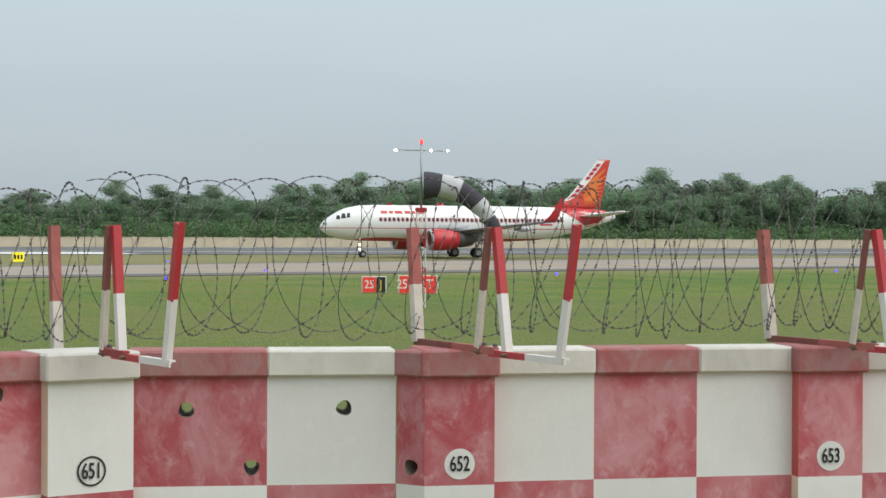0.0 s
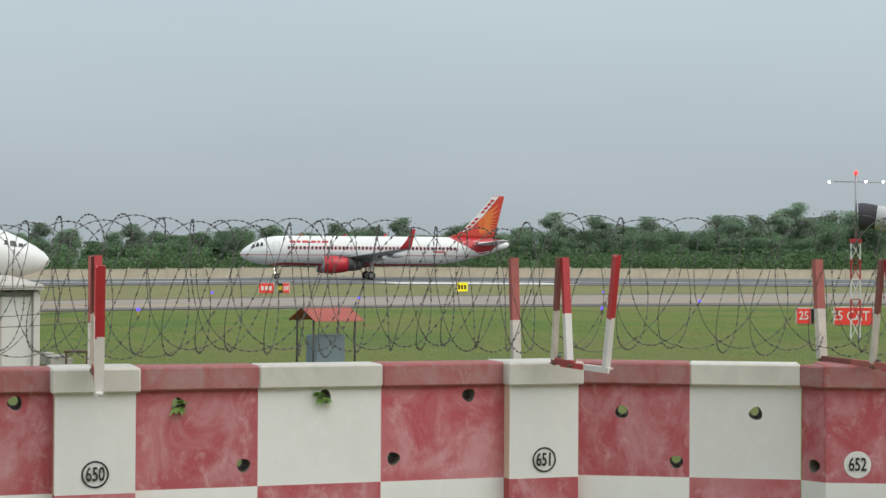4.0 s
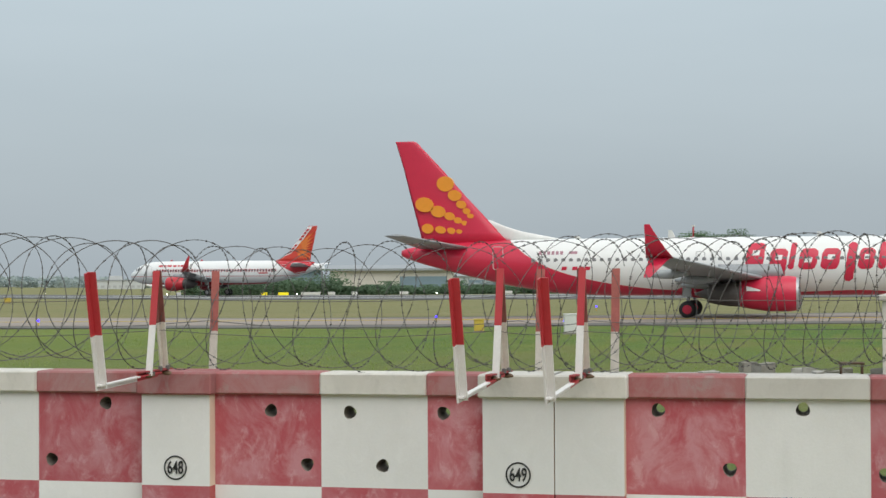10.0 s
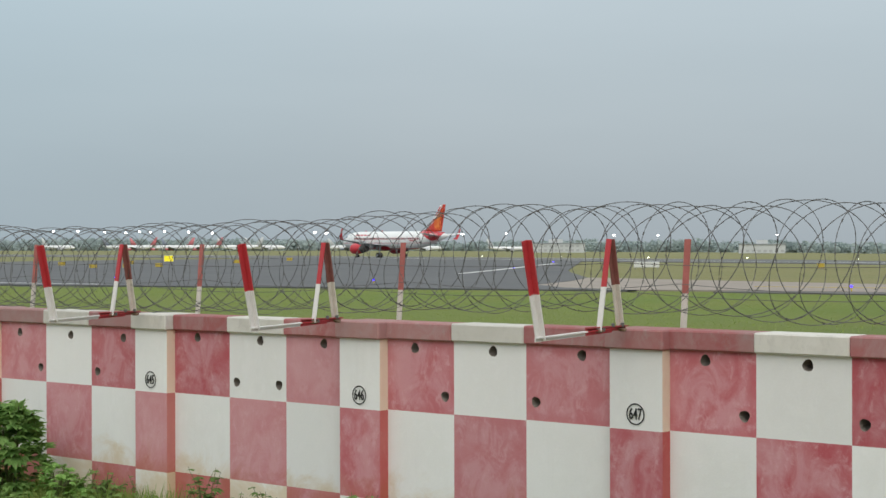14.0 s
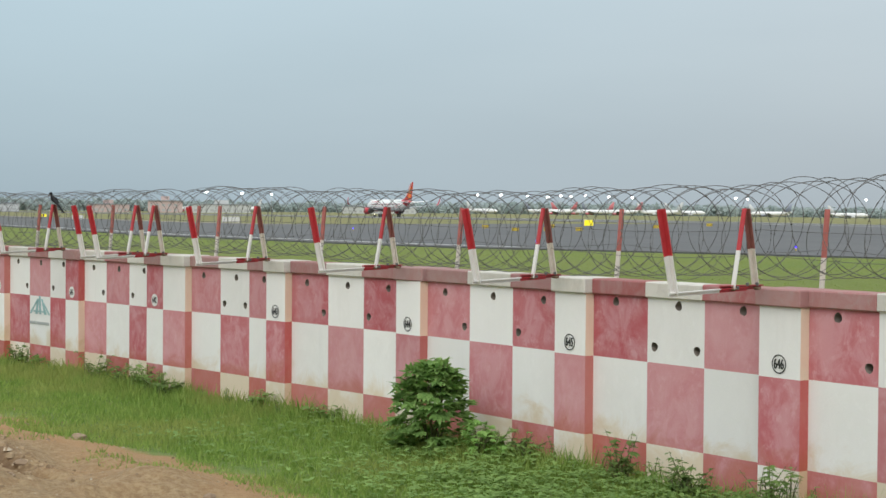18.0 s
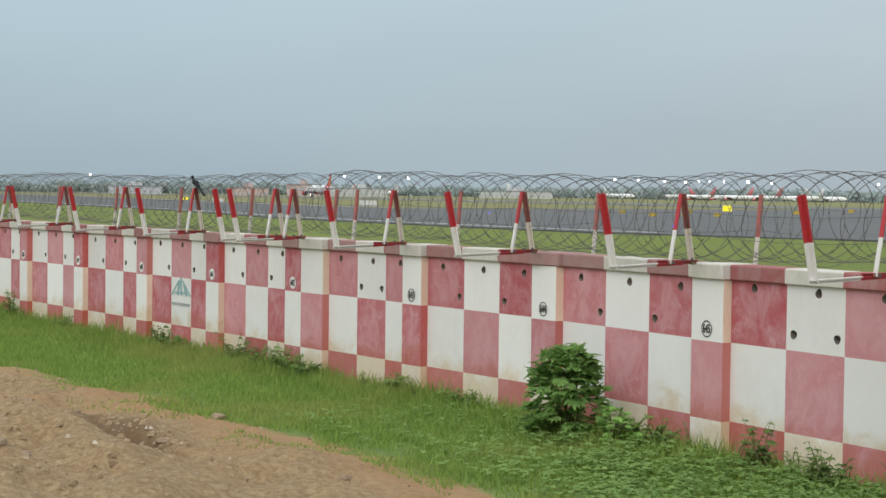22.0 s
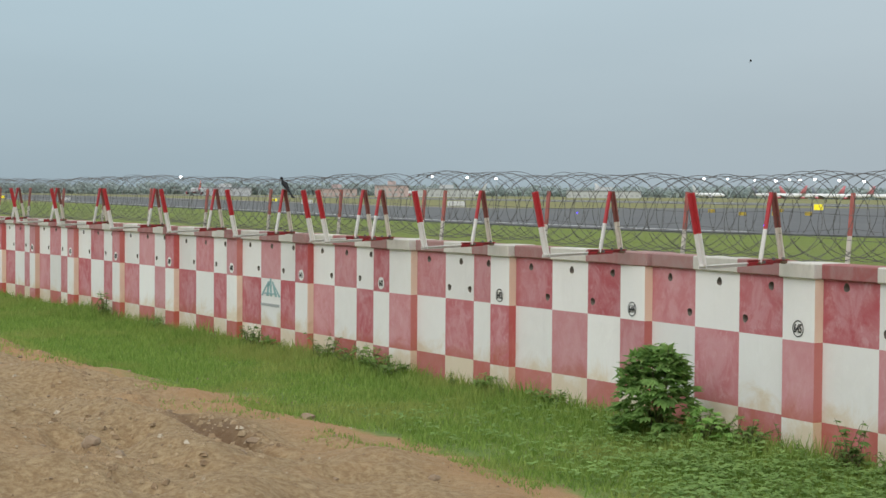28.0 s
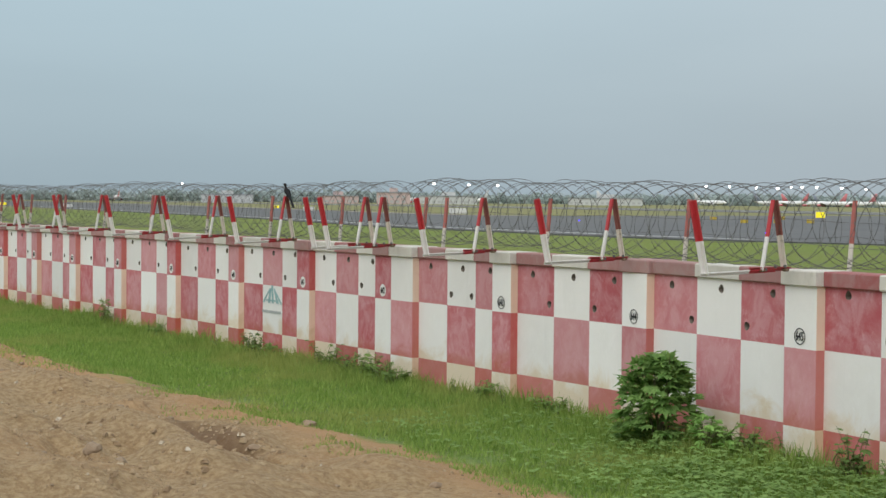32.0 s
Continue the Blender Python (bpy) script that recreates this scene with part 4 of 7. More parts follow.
def flat_section(x_le, chord, z, y, thick, n=8):
    """Section of an upright fin: thickness across y."""
    xs = [0.5 * (1 + math.cos(math.pi * k / n)) for k in range(n + 1)]
    up = [(x_le - chord * s, y + thick * chord * (2.97 * math.sqrt(max(s, 0)) - 1.26 * s - 3.516 * s * s + 2.843 * s ** 3 - 1.036 * s ** 4) + 0.003, z) for s in xs]
    dn = [(p[0], 2 * y - p[1], p[2]) for p in up]
    return up + dn[::-1][1:-1]


def mirrored(vs):
    return [(p[0], -p[1], p[2]) for p in vs]


def surface(name, rings, material, parent, side=1, label=""):
    v, f = loft(rings)
    if side < 0:
        v = mirrored(v)
        f = [q[::-1] for q in f]
    return piece(name, mesh_of(name, v, f, [material], None, True), parent, None, label)


def fuselage_ring(st, x, n=40):
    zc = interp(x, st[0], st[1])
    ry = interp(x, st[0], st[2])
    rz = interp(x, st[0], st[3])
    return [(-x, ry * math.cos(2 * math.pi * k / n), zc + rz * math.sin(2 * math.pi * k / n)) for k in range(n)]


def side_point(st, x, z, out=0.0):
    """The place on the fuselage skin at x behind the nose and height z, with the slope of the skin there."""
    zc, ry, rz = (interp(x, st[0], st[k]) for k in (1, 2, 3))
    s = max(-0.98, min(0.98, (z - zc) / rz))
    ang = math.asin(s)
    return ry * math.cos(ang) + out, math.degrees(math.atan2(rz * math.sin(ang) * ry * 1.0, rz * rz * math.cos(ang) * 1.0))


def skin_pose(st, x, z, side, out=0.012):
    y, roll = side_point(st, x, z, out)
    m = Matrix.Translation((-x, side * y, z))
    return m @ (pose(0, 0, 0, roll, 0, 0) if side < 0 else pose(0, 0, 0, -roll, 0, 180))


def rounded_plate(w, h, r, t=0.02, n=4):
    """A thin rounded plate in the xz plane whose face looks to -y."""
    pts = []
    for cx, cz, a0 in ((w / 2 - r, h / 2 - r, 0), (-w / 2 + r, h / 2 - r, 90), (-w / 2 + r, -h / 2 + r, 180), (w / 2 - r, -h / 2 + r, 270)):
        for k in range(n + 1):
            a = radians(a0 + 90 * k / n)
            pts.append((cx + r * math.cos(a), cz + r * math.sin(a)))
    k = len(pts)
    vs = [(x, 0, z) for x, z in pts] + [(x, t, z) for x, z in pts]
    fs = [tuple(range(k))] + [(i, i + k, (i + 1) % k + k, (i + 1) % k) for i in range(k)]
    return vs, fs


def frame_plate(w, h, r, b, n=4):
    """A thin rounded outline."""
    outer, _ = rounded_plate(w, h, r, 0.0, n)
    inner, _ = rounded_plate(w - 2 * b, h - 2 * b, max(0.01, r - b), 0.0, n)
    k = len(outer) // 2
    vs = outer[:k] + inner[:k]
    fs = [(i, (i + 1) % k, (i + 1) % k + k, i + k) for i in range(k)]
    return vs, fs


def plate(name, shape, material, parent, m, label=""):
    return piece(name, mesh_of(name, shape[0], shape[1], [material]), parent, m, label)


def wheel_set(parent, x, y, r, width, pair, mats):
    for s in pair:
        yy = y + s
        v, f = lathe(((-width / 2, r * 0.72), (-width / 2 * 0.8, r * 0.95), (-width * 0.2, r), (width * 0.2, r), (width / 2 * 0.8, r * 0.95), (width / 2, r * 0.72)), 24, "y")
        wheel = piece("wheel", mesh_of("tyre", v, f, [TYRE], None, True), parent, Matrix.Translation((x, yy, r)))
        hv, hf = lathe(((-width / 2 - 0.02, r * 0.2), (-width / 2 - 0.01, r * 0.55), (width / 2 + 0.01, r * 0.55), (width / 2 + 0.02, r * 0.2)), 16, "y")
        piece("rim", mesh_of("rim", hv, hf, [mats]), wheel, None, "painted wheel rim")


def airliner(name, m, p, **tags):
    """An airliner with its nose at the origin, looking along +x, wheels on z = 0."""
    t = thing(name, m, **tags)
    st = p["stations"]
    xs = sorted(set(grid_lines(((0, 2, 0.25), (2, 6, 0.5), (6, p["L"] * 0.62, 2.0), (p["L"] * 0.62, p["L"], 1.0)))) | set(st[0]))
    v, f = loft([fuselage_ring(st, x) for x in xs])
    fus = piece("fuselage", mesh_of("fuselage", v, f, [p["skin"]], None, True), t)
    # belly fairing
    bf = []
    for k in range(9):
        s = k / 8
        x = p["wing_x"] + p["root"] * (1.25 * s - 0.12)
        w = math.sin(math.pi * min(0.97, max(0.03, s))) ** 0.5
        bf.append([(-x, 1.95 * w * math.cos(2 * math.pi * q / 20), p["belly"] + 0.55 + 0.85 * w * math.sin(2 * math.pi * q / 20)) for q in range(20)])
    v, f = loft(bf)
    piece("belly_fairing", mesh_of("belly_fairing", v, f, [p["belly_mat"]], None, True), t)
    # wings
    for side in (-1, 1):
        y0, y1, y2 = 1.4, p["kink"], p["half"]
        sweep = math.tan(radians(p["sweep"]))
        dih = math.tan(radians(p["dihedral"]))
        secs = []
        for y in (y0, y1, (y1 + y2) / 2, y2):
            xle = -p["wing_x"] - (y - y0) * sweep
            if y <= y1:
                chord = p["root"] - (p["root"] - p["kink_chord"]) * (y - y0) / (y1 - y0)
            else:
                chord = p["kink_chord"] - (p["kink_chord"] - p["tip"]) * (y - y1) / (y2 - y1)
            secs.append(wing_section(xle, chord, y, p["wing_z"] + (y - y0) * dih, 0.05 if y > y0 else 0.062))
        wing = surface("wing", secs, WING_GREY, t, side, "grey swept wing")
        xt, zt = -p["wing_x"] - (y2 - y0) * sweep, p["wing_z"] + (y2 - y0) * dih
        wl = []
        for k in range(6):
            s = k / 5
            wl.append(wing_section(xt - p["wl_h"] * 0.68 * s ** 1.1, p["tip"] * (1 - 0.80 * s), y2 + 0.75 * math.sin(min(1, s * 1.6) * math.pi / 2) * 0.8 + 0.15 * s, zt + p["wl_h"] * s ** 1.25, 0.05))
        surface("winglet", wl, p["accent"], wing, side, "painted winglet")
        if p["split"]:
            lw = [wing_section(xt - 1.1 * s - 0.2, p["tip"] * (0.75 - 0.5 * s), y2 + 0.75 * s, zt - 1.15 * s, 0.05) for s in (0.0, 0.5, 1.0)]
            surface("lower_winglet", lw, p["accent"], wing, side, "small lower winglet blade")
        for k, y in enumerate(p["fairings"]):
            xl = -p["wing_x"] - (y - y0) * sweep
            ch = p["kink_chord"] * 0.9 if y > y1 else p["kink_chord"] * 1.1
            zz = p["wing_z"] + (y - y0) * dih
            fv = [[(xl - ch * (0.55 + 0.65 * q / 6), side * y + 0.16 * math.sin(math.pi * (0.08 + 0.84 * q / 6)) * math.cos(a * math.pi / 4), zz - 0.28 + 0.30 * math.sin(math.pi * (0.08 + 0.84 * q / 6)) * math.sin(a * math.pi / 4)) for a in range(8)] for q in range(7)]
            v, f = loft(fv)
            piece("flap_fairing", mesh_of("flap_fairing", v, f, [WING_GREY], None, True), wing)
        # tailplane
        tp = p["tail"]
        secs = [wing_section(-tp[0] - (y / tp[1]) * tp[4], tp[2] + (tp[3] - tp[2]) * y / tp[1], y, tp[5] + y * 0.12, 0.05) for y in (0.5, tp[1] * 0.5, tp[1])]
        surface("tailplane", secs, p["tail_mat"], t, side, "swept tailplane")
        # engine
        ex, ey, ez, er, el = p["engine"]
        prof = [(0.0, er * 0.80), (-0.05, er * 0.86), (-0.22, er * 0.94), (-0.7, er), (-el * 0.5, er * 0.995), (-el * 0.78, er * 0.86), (-el, er * 0.70), (-el, er * 0.60)]
        v, f = lathe([(0.0, er * 0.80), (-0.6, er * 0.74)][::-1] + prof, 32)
        eng = piece("engine", mesh_of("nacelle", v, f, [p["accent"]], None, True), t, Matrix.Translation((-ex, side * ey, ez)), "engine nacelle")
        v, f = lathe(((-0.24, er * 0.952), (-0.05, er * 0.875), (0.012, er * 0.82), (-0.05, er * 0.76), (-0.3, er * 0.745)), 32)
        piece("intake_lip", mesh_of("intake_lip", v, f[:-2], [METAL], None, True), eng, None, "polished metal intake lip")
        v, f = lathe(((-0.5, er * 0.74), (-0.52, 0.02)), 24)
        piece("fan", mesh_of("fan", v, f, [DARK_GAP]), eng)
        v, f = lathe(((-el * 0.94, er * 0.735), (-el * 1.14, er * 0.70), (-el * 1.34, er * 0.60), (-el * 1.48, er * 0.50), (-el * 1.48, er * 0.34), (-el * 1.70, 0.04)), 24)
        piece("exhaust", mesh_of("exhaust", v, f, [plain_dark_metal], None, True), eng, None, "dark exhaust cone")
        if p["chevrons"]:
            n = 18
            cv, cf = [], []
            for q in range(n):
                a0, a1 = 2 * math.pi * q / n, 2 * math.pi * (q + 1) / n
                b = len(cv)
                am = (a0 + a1) / 2
                cv += [(-el + 0.02, er * 0.705 * math.cos(a0), er * 0.705 * math.sin(a0)), (-el + 0.02, er * 0.705 * math.cos(a1), er * 0.705 * math.sin(a1)), (-el - 0.28, er * 0.67 * math.cos(am), er * 0.67 * math.sin(am))]
                cf.append((b, b + 1, b + 2))
            piece("chevrons", mesh_of("chevrons", cv, cf, [plain_dark_metal]), eng)
        py = [flat_section(-0.9 - 0.35 * s, el * 1.05 - 0.2 * s, er * 0.8 + p["pylon"] * s, 0, 0.03) for s in (0.0, 1.0)]
        v, f = loft(py)
        piece("pylon", mesh_of("pylon", v, f, [WING_GREY], None, True), eng)
    # fin
    fn = p["fin"]
    rings = [flat_section(-a, b - a, z, 0, 0.035 + 0.01 * (z < 8)) for a, b, z in fn]
    v, f = loft(rings)
    piece("fin", mesh_of("fin", v, f, [p["fin_mat"]], None, True), t, None, p["fin_label"])
    # gear
    for side in (-1, 1):
        gear = tube("main_gear_leg", [(-p["main_x"], side * p["track"], p["wheel"]), (-p["main_x"] + 0.1, side * (p["track"] - 0.05), p["belly"] + 0.9)], (0.11, 0.14), STRUT, t, 8)
        wheel_set(gear, -p["main_x"], side * p["track"], p["wheel"], 0.36, (-0.43, 0.43), p["rim"])
        gd = boxed(-p["main_x"] - 0.3, -p["main_x"] + 0.3, side * (p["track"] + 0.66) - 0.02, side * (p["track"] + 0.66) + 0.02, p["belly"] - 0.05, p["belly"] + 0.6, 0.01)
        part("gear_door", gd, STRUT, gear)
    nose = tube("nose_gear_leg", [(-p["nose_x"], 0, p["nose_wheel"]), (-p["nose_x"] + 0.15, 0, p["belly"] + 0.6)], (0.08, 0.10), STRUT, t, 8)
    wheel_set(nose, -p["nose_x"], 0, p["nose_wheel"], 0.22, (-0.24, 0.24), p["rim"])
    if p.get("lights"):
        for zz in (p["nose_wheel"] + 0.55, p["nose_wheel"] + 1.05):
            v, f = lathe(((0.0, 0.10), (0.06, 0.12), (0.10, 0.10)), 12)
            piece("taxi_light", mesh_of("taxi_light", v, f, [LANDING_GLOW]), nose, Matrix.Translation((-p["nose_x"] + 0.25, 0, zz)), "lit taxi light")
    # cabin windows, doors, cockpit
    win = mesh_of("window", *rounded_plate(0.27, 0.37, 0.11), [p["glass"]])
    ring = mesh_of("window_frame", *frame_plate(0.40, 0.52, 0.17, 0.05), [p["accent"]]) if p["arches"] else None
    x = p["win"][0]
    while x < p["win"][1]:
        if not any(a < x < b for a, b in p["gaps"]):
            for side in (-1, 1):
                w = piece("window", win, fus, skin_pose(st, x, p["win_z"], side, 0.012))
                if ring:
                    piece("window_frame", ring, t, skin_pose(st, x, p["win_z"], side, 0.016))
        x += 0.533
    for x, w, h, z in p["doors"]:
        for side in (-1, 1):
            plate("door", frame_plate(w, h, 0.14, 0.045), p["door_mat"] if x < p["L"] * 0.7 else MARK_WHITE, fus, skin_pose(st, x, z, side, 0.03), "outlined cabin door")
    for side in (-1, 1):
        for x0, x1, z0, z1 in p["cockpit"]:
            on_skin("cockpit_window", st, fus, GLASS_DARK, [(x0, z0), (x1, z0 + (z1 - z0) * 0.05), (x1, z1), (x0 + (x1 - x0) * 0.38, z1)], side, 0.025)
    for x, h in p["antennas"]:
        zt = interp(x, st[0], st[1]) + interp(x, st[0], st[3])
        v, f = loft([flat_section(-x - 0.25 * s, 0.55 - 0.3 * s, zt - 0.04 + h * s, 0, 0.06, 4) for s in (0.0, 1.0)])
        piece("antenna", mesh_of("antenna", v, f, [p["antenna_mat"]]), fus)
    return t


plain_dark_metal = plain("heat_stained_metal", (0.10, 0.088, 0.082), 0.5, 0.3)


def on_skin(name, st, parent, material, outline, side, out=0.02, label=""):
    """A painted shape on the fuselage: outline rows are (x behind the nose, height); it is laid on the skin in thin strips."""
    xs = [q[0] for q in outline]
    v, f = [], []
    # sample the polygon as vertical strips so that it follows the skin
    n = max(7, int((max(xs) - min(xs)) / 0.12))
    cols = []
    for i in range(n + 1):
        x = min(xs) + 1e-4 + (max(xs) - min(xs) - 2e-4) * i / n
        hits = []
        for (xa, za), (xb, zb) in zip(outline, outline[1:] + outline[:1]):
            if (xa - x) * (xb - x) < 0:
                hits.append(za + (zb - za) * (x - xa) / (xb - xa))
        hits.sort()
        if len(hits) >= 2:
            cols.append((x, hits[0], hits[-1]))
    k = 6
    for x, z0, z1 in cols:
        for j in range(k + 1):
            z = z0 + (z1 - z0) * j / k
            y, _ = side_point(st, x, z, out)
            v.append((-x, side * y, z))
    for i in range(len(cols) - 1):
        for j in range(k):
            a = i * (k + 1) + j
            q = (a, a + 1, a + k + 2, a + k + 1)
            f.append(q if side < 0 else q[::-1])
    return piece(name, mesh_of(name, v, f, [material], None, True), parent, None, label)


def ellipse_disc(cx, cz, a, b, tilt_deg, half, n=28):
    """A lens-like disc through a fin, proud on both faces."""
    v = []
    c, s = math.cos(radians(tilt_deg)), math.sin(radians(tilt_deg))
    for y in (-half, half):
        for k in range(n):
            w = 2 * math.pi * k / n
            px, pz = a * math.cos(w), b * math.sin(w)
            v.append((cx + px * c - pz * s, y, cz + px * s + pz * c))
    f = [tuple(range(n)), tuple(range(2 * n - 1, n - 1, -1))] + [(k, k + n, (k + 1) % n + n, (k + 1) % n) for k in range(n)]
    return v, f


# ---- red and white airliner waiting on the taxiway
SJ_WHITE, SJ_RED = (0.80, 0.795, 0.78), (0.60, 0.022, 0.062)
SJ_ACC = plain("crimson_aircraft_paint", SJ_RED, 0.3, 0, 0.12, 1.0)
SJ_SKIN = livery("white_and_crimson_fuselage_paint", SJ_WHITE, SJ_RED,
                 [(0, 0.3), (3.0, 1.0), (5.0, 1.65), (12.0, 1.70), (20.4, 1.88), (22.7, 2.14), (24.7, 2.46), (27.5, 3.2), (29.2, 4.0), (30.4, 4.84), (31.6, 5.9), (33.0, 7.3), (40, 9)])
ORANGE = plain("orange_aircraft_paint", (0.82, 0.30, 0.025), 0.35)
SJ = dict(
    L=38.95,
    stations=((0, 0.12, 0.4, 0.9, 1.8, 3.0, 4.6, 6.5, 24.0, 27.5, 31.0, 34.5, 37.2, 38.6, 38.95),
              (3.02, 3.02, 3.04, 3.10, 3.22, 3.35, 3.43, 3.45, 3.45, 3.52, 3.78, 4.12, 4.38, 4.50, 4.52),
              (0.03, 0.27, 0.58, 0.92, 1.32, 1.62, 1.80, 1.88, 1.88, 1.82, 1.50, 1.02, 0.58, 0.30, 0.16),
              (0.03, 0.28, 0.56, 0.87, 1.27, 1.68, 1.91, 2.00, 2.00, 1.92, 1.62, 1.16, 0.70, 0.36, 0.20)),
    skin=SJ_SKIN, belly=1.45, belly_mat=SJ_ACC, wing_x=11.9, root=7.6, kink=5.6, kink_chord=4.6, tip=1.65, half=16.6, sweep=22.6, dihedral=6.2, wing_z=2.25,
    wl_h=1.95, split=True, accent=SJ_ACC, fairings=(3.6, 6.6, 10.2), tail=(33.6, 7.1, 3.9, 1.4, 3.4, 4.75), tail_mat=WING_GREY,
    engine=(11.1, 4.85, 1.62, 1.16, 4.0), chevrons=True, pylon=1.0,
    fin=((30.95, 37.4, 5.0), (31.85, 37.6, 5.95), (32.55, 37.8, 6.7), (34.15, 38.25, 8.4), (36.1, 38.8, 10.6), (37.8, 39.35, 12.4), (38.05, 39.4, 12.5)),
    fin_mat=SJ_ACC, fin_label="tall crimson fin with orange spots", main_x=18.5, track=2.86, wheel=0.56, nose_x=4.0, nose_wheel=0.34, rim=SJ_ACC,
    win=(5.2, 29.4), win_z=3.88, gaps=((14.0, 14.4),), glass=GLASS_GREY, arches=False,
    doors=((4.1, 0.86, 1.85, 3.75), (31.7, 0.76, 1.65, 4.1), (16.6, 0.62, 1.05, 3.95), (17.7, 0.62, 1.05, 3.95)), door_mat=plain("door_outline_grey", (0.45, 0.45, 0.46), 0.5),
    cockpit=((1.70, 2.12, 3.92, 4.18), (2.18, 2.68, 3.96, 4.34), (2.74, 3.05, 4.06, 4.38)), antennas=((9.5, 0.35), (19.5, 0.55), (26.0, 0.25)), antenna_mat=MARK_WHITE)
spice = airliner("airliner", pose(8.44, 104.0, -0.345), SJ, label="white and crimson jet airliner waiting on the taxiway", category="airliner")
v, f = loft([flat_section(-a, b - a, z, 0, 0.05) for a, b, z in ((26.2, 31.1, 5.2), (28.4, 31.75, 5.62), (30.2, 32.05, 5.98), (31.4, 32.35, 6.35), (32.5, 32.72, 6.82))])
SPICE_WHITE = plain("white_aircraft_paint", SJ_WHITE, 0.3)
piece("dorsal_fillet", mesh_of("dorsal_fillet", v, f, [SPICE_WHITE], None, True), spice, None, "white fillet before the fin")
FADED_MARK = plain("faded_plum_marking", (0.42, 0.22, 0.27), 0.5)
# fin spots
spot_list = [(35.72, 9.42, 0.62, 0.54), (35.04, 8.59, 0.49, 0.39), (34.56, 7.94, 0.37, 0.28), (34.18, 7.47, 0.28, 0.22), (33.90, 7.12, 0.24, 0.17), (37.23, 7.96, 0.67, 0.52), (36.24, 7.47, 0.54, 0.41), (35.40, 7.12, 0.39, 0.28), (34.80, 6.82, 0.30, 0.22), (34.33, 6.63, 0.22, 0.17), (37.01, 6.26, 0.43, 0.34), (36.07, 6.16, 0.39, 0.26), (35.29, 6.09, 0.30, 0.22), (34.71, 6.03, 0.22, 0.15)]
fin_of_spice = [o for o in spice.children if o.name.startswith("fin")][0]
for cx, cz, a, b in spot_list:
    v, f = ellipse_disc(-cx, cz, a, b, -12, 0.24 if cz < 9 else 0.19)
    piece("orange_spot", mesh_of("orange_spot", v, f, [ORANGE]), fin_of_spice, None, "orange oval spot")
# brand name as plain slanted bars, on both sides
sk = SJ["stations"]
for side in (-1, 1):
    base_x = 14.8
    # offset, width, foot, head, then the inner slot that keeps each shape open
    rows = [(0.0, 1.2, 3.2, 5.0, 0.62), (1.45, 1.15, 2.45, 4.6, 0.72), (2.85, 0.38, 3.2, 5.0, 0), (3.5, 1.2, 3.2, 4.6, 0.45), (4.95, 1.2, 3.2, 4.6, 0.58), (6.45, 0.62, 2.4, 5.0, 0), (7.35, 1.05, 3.2, 4.6, 0.58), (8.65, 0.55, 3.2, 5.0, 0)]
    for off, w, z0, z1, slot in rows:
        x0 = (base_x - off) if side < 0 else (5.5 + off)
        d = -1 if side < 0 else 1
        lean = 0.16
        c = min(0.22, w * 0.3)
        o = [(x0 + d * c, z0), (x0 + d * (w - c), z0), (x0 + d * (w + lean * c), z0 + c), (x0 + d * (w + lean * (z1 - z0 - c)), z1 - c), (x0 + d * (w - c + lean * (z1 - z0)), z1), (x0 + d * (c + lean * (z1 - z0)), z1), (x0 + d * lean * (z1 - z0 - c), z1 - c), (x0 + d * lean * c, z0 + c)]
        on_skin("name_bar", sk, spice, SJ_ACC, o, side, 0.022, "crimson painted brand shape")
        if slot:
            zs = z0 + (z1 - z0) * slot
            a0, a1, hh = 0.36, w - 0.34, 0.17
            q = [(x0 + d * (a0 + lean * (zs - hh - z0)), zs - hh), (x0 + d * (a1 + lean * (zs - hh - z0)), zs - hh), (x0 + d * (a1 + lean * (zs + hh - z0)), zs + hh), (x0 + d * (a0 + lean * (zs + hh - z0)), zs + hh)]
            on_skin("name_slot", sk, spice, SPICE_WHITE, q, side, 0.028, "white gap in the brand shape")
    for off in (0.0, 1.2, 1.9, 2.6):
        x0 = (27.2 - 0.62 * off) if side < 0 else (25.2 + 0.62 * off)
        on_skin("small_name_bar", sk, spice, SJ_ACC, [(x0, 3.24), (x0 - 0.36, 3.24), (x0 - 0.42, 3.48), (x0 - 0.06, 3.48)], side, 0.02)
    for k in range(6):
        rx = 28.8 - 0.30 * k
        on_skin("registration_bar", sk, spice, FADED_MARK, [(rx, 4.32), (rx - 0.20, 4.32), (rx - 0.20, 4.56), (rx, 4.56)], side, 0.02, "registration as a plain bar")
    on_skin("flag_bar", sk, spice, FADED_MARK, [(26.7, 4.36), (26.1, 4.36), (26.1, 4.54), (26.7, 4.54)], side, 0.02)
for eng in [o for o in spice.children if o.name.startswith("engine")]:
    s = 1 if eng.location.y > 0 else -1
    for k, (off, w) in enumerate(((0.0, 1.0), (1.15, 0.35), (1.6, 0.9))):
        x0 = -1.0 - off if s > 0 else -3.4 + off + 0.0
        v, f = [], []
        for j in range(5):
            a = radians(8 + 12 * j)
            for q in (0, 1):
                v.append((x0 - w * q if s > 0 else x0 + w * q, s * 1.085 * math.cos(a), 1.085 * math.sin(a) * 0.55 + 0.1))
        f = [(2 * j, 2 * j + 1, 2 * j + 3, 2 * j + 2) for j in range(4)]
        piece("name_bar", mesh_of("engine_bar", v, f, [MARK_WHITE]), eng, None, "white painted brand bar")

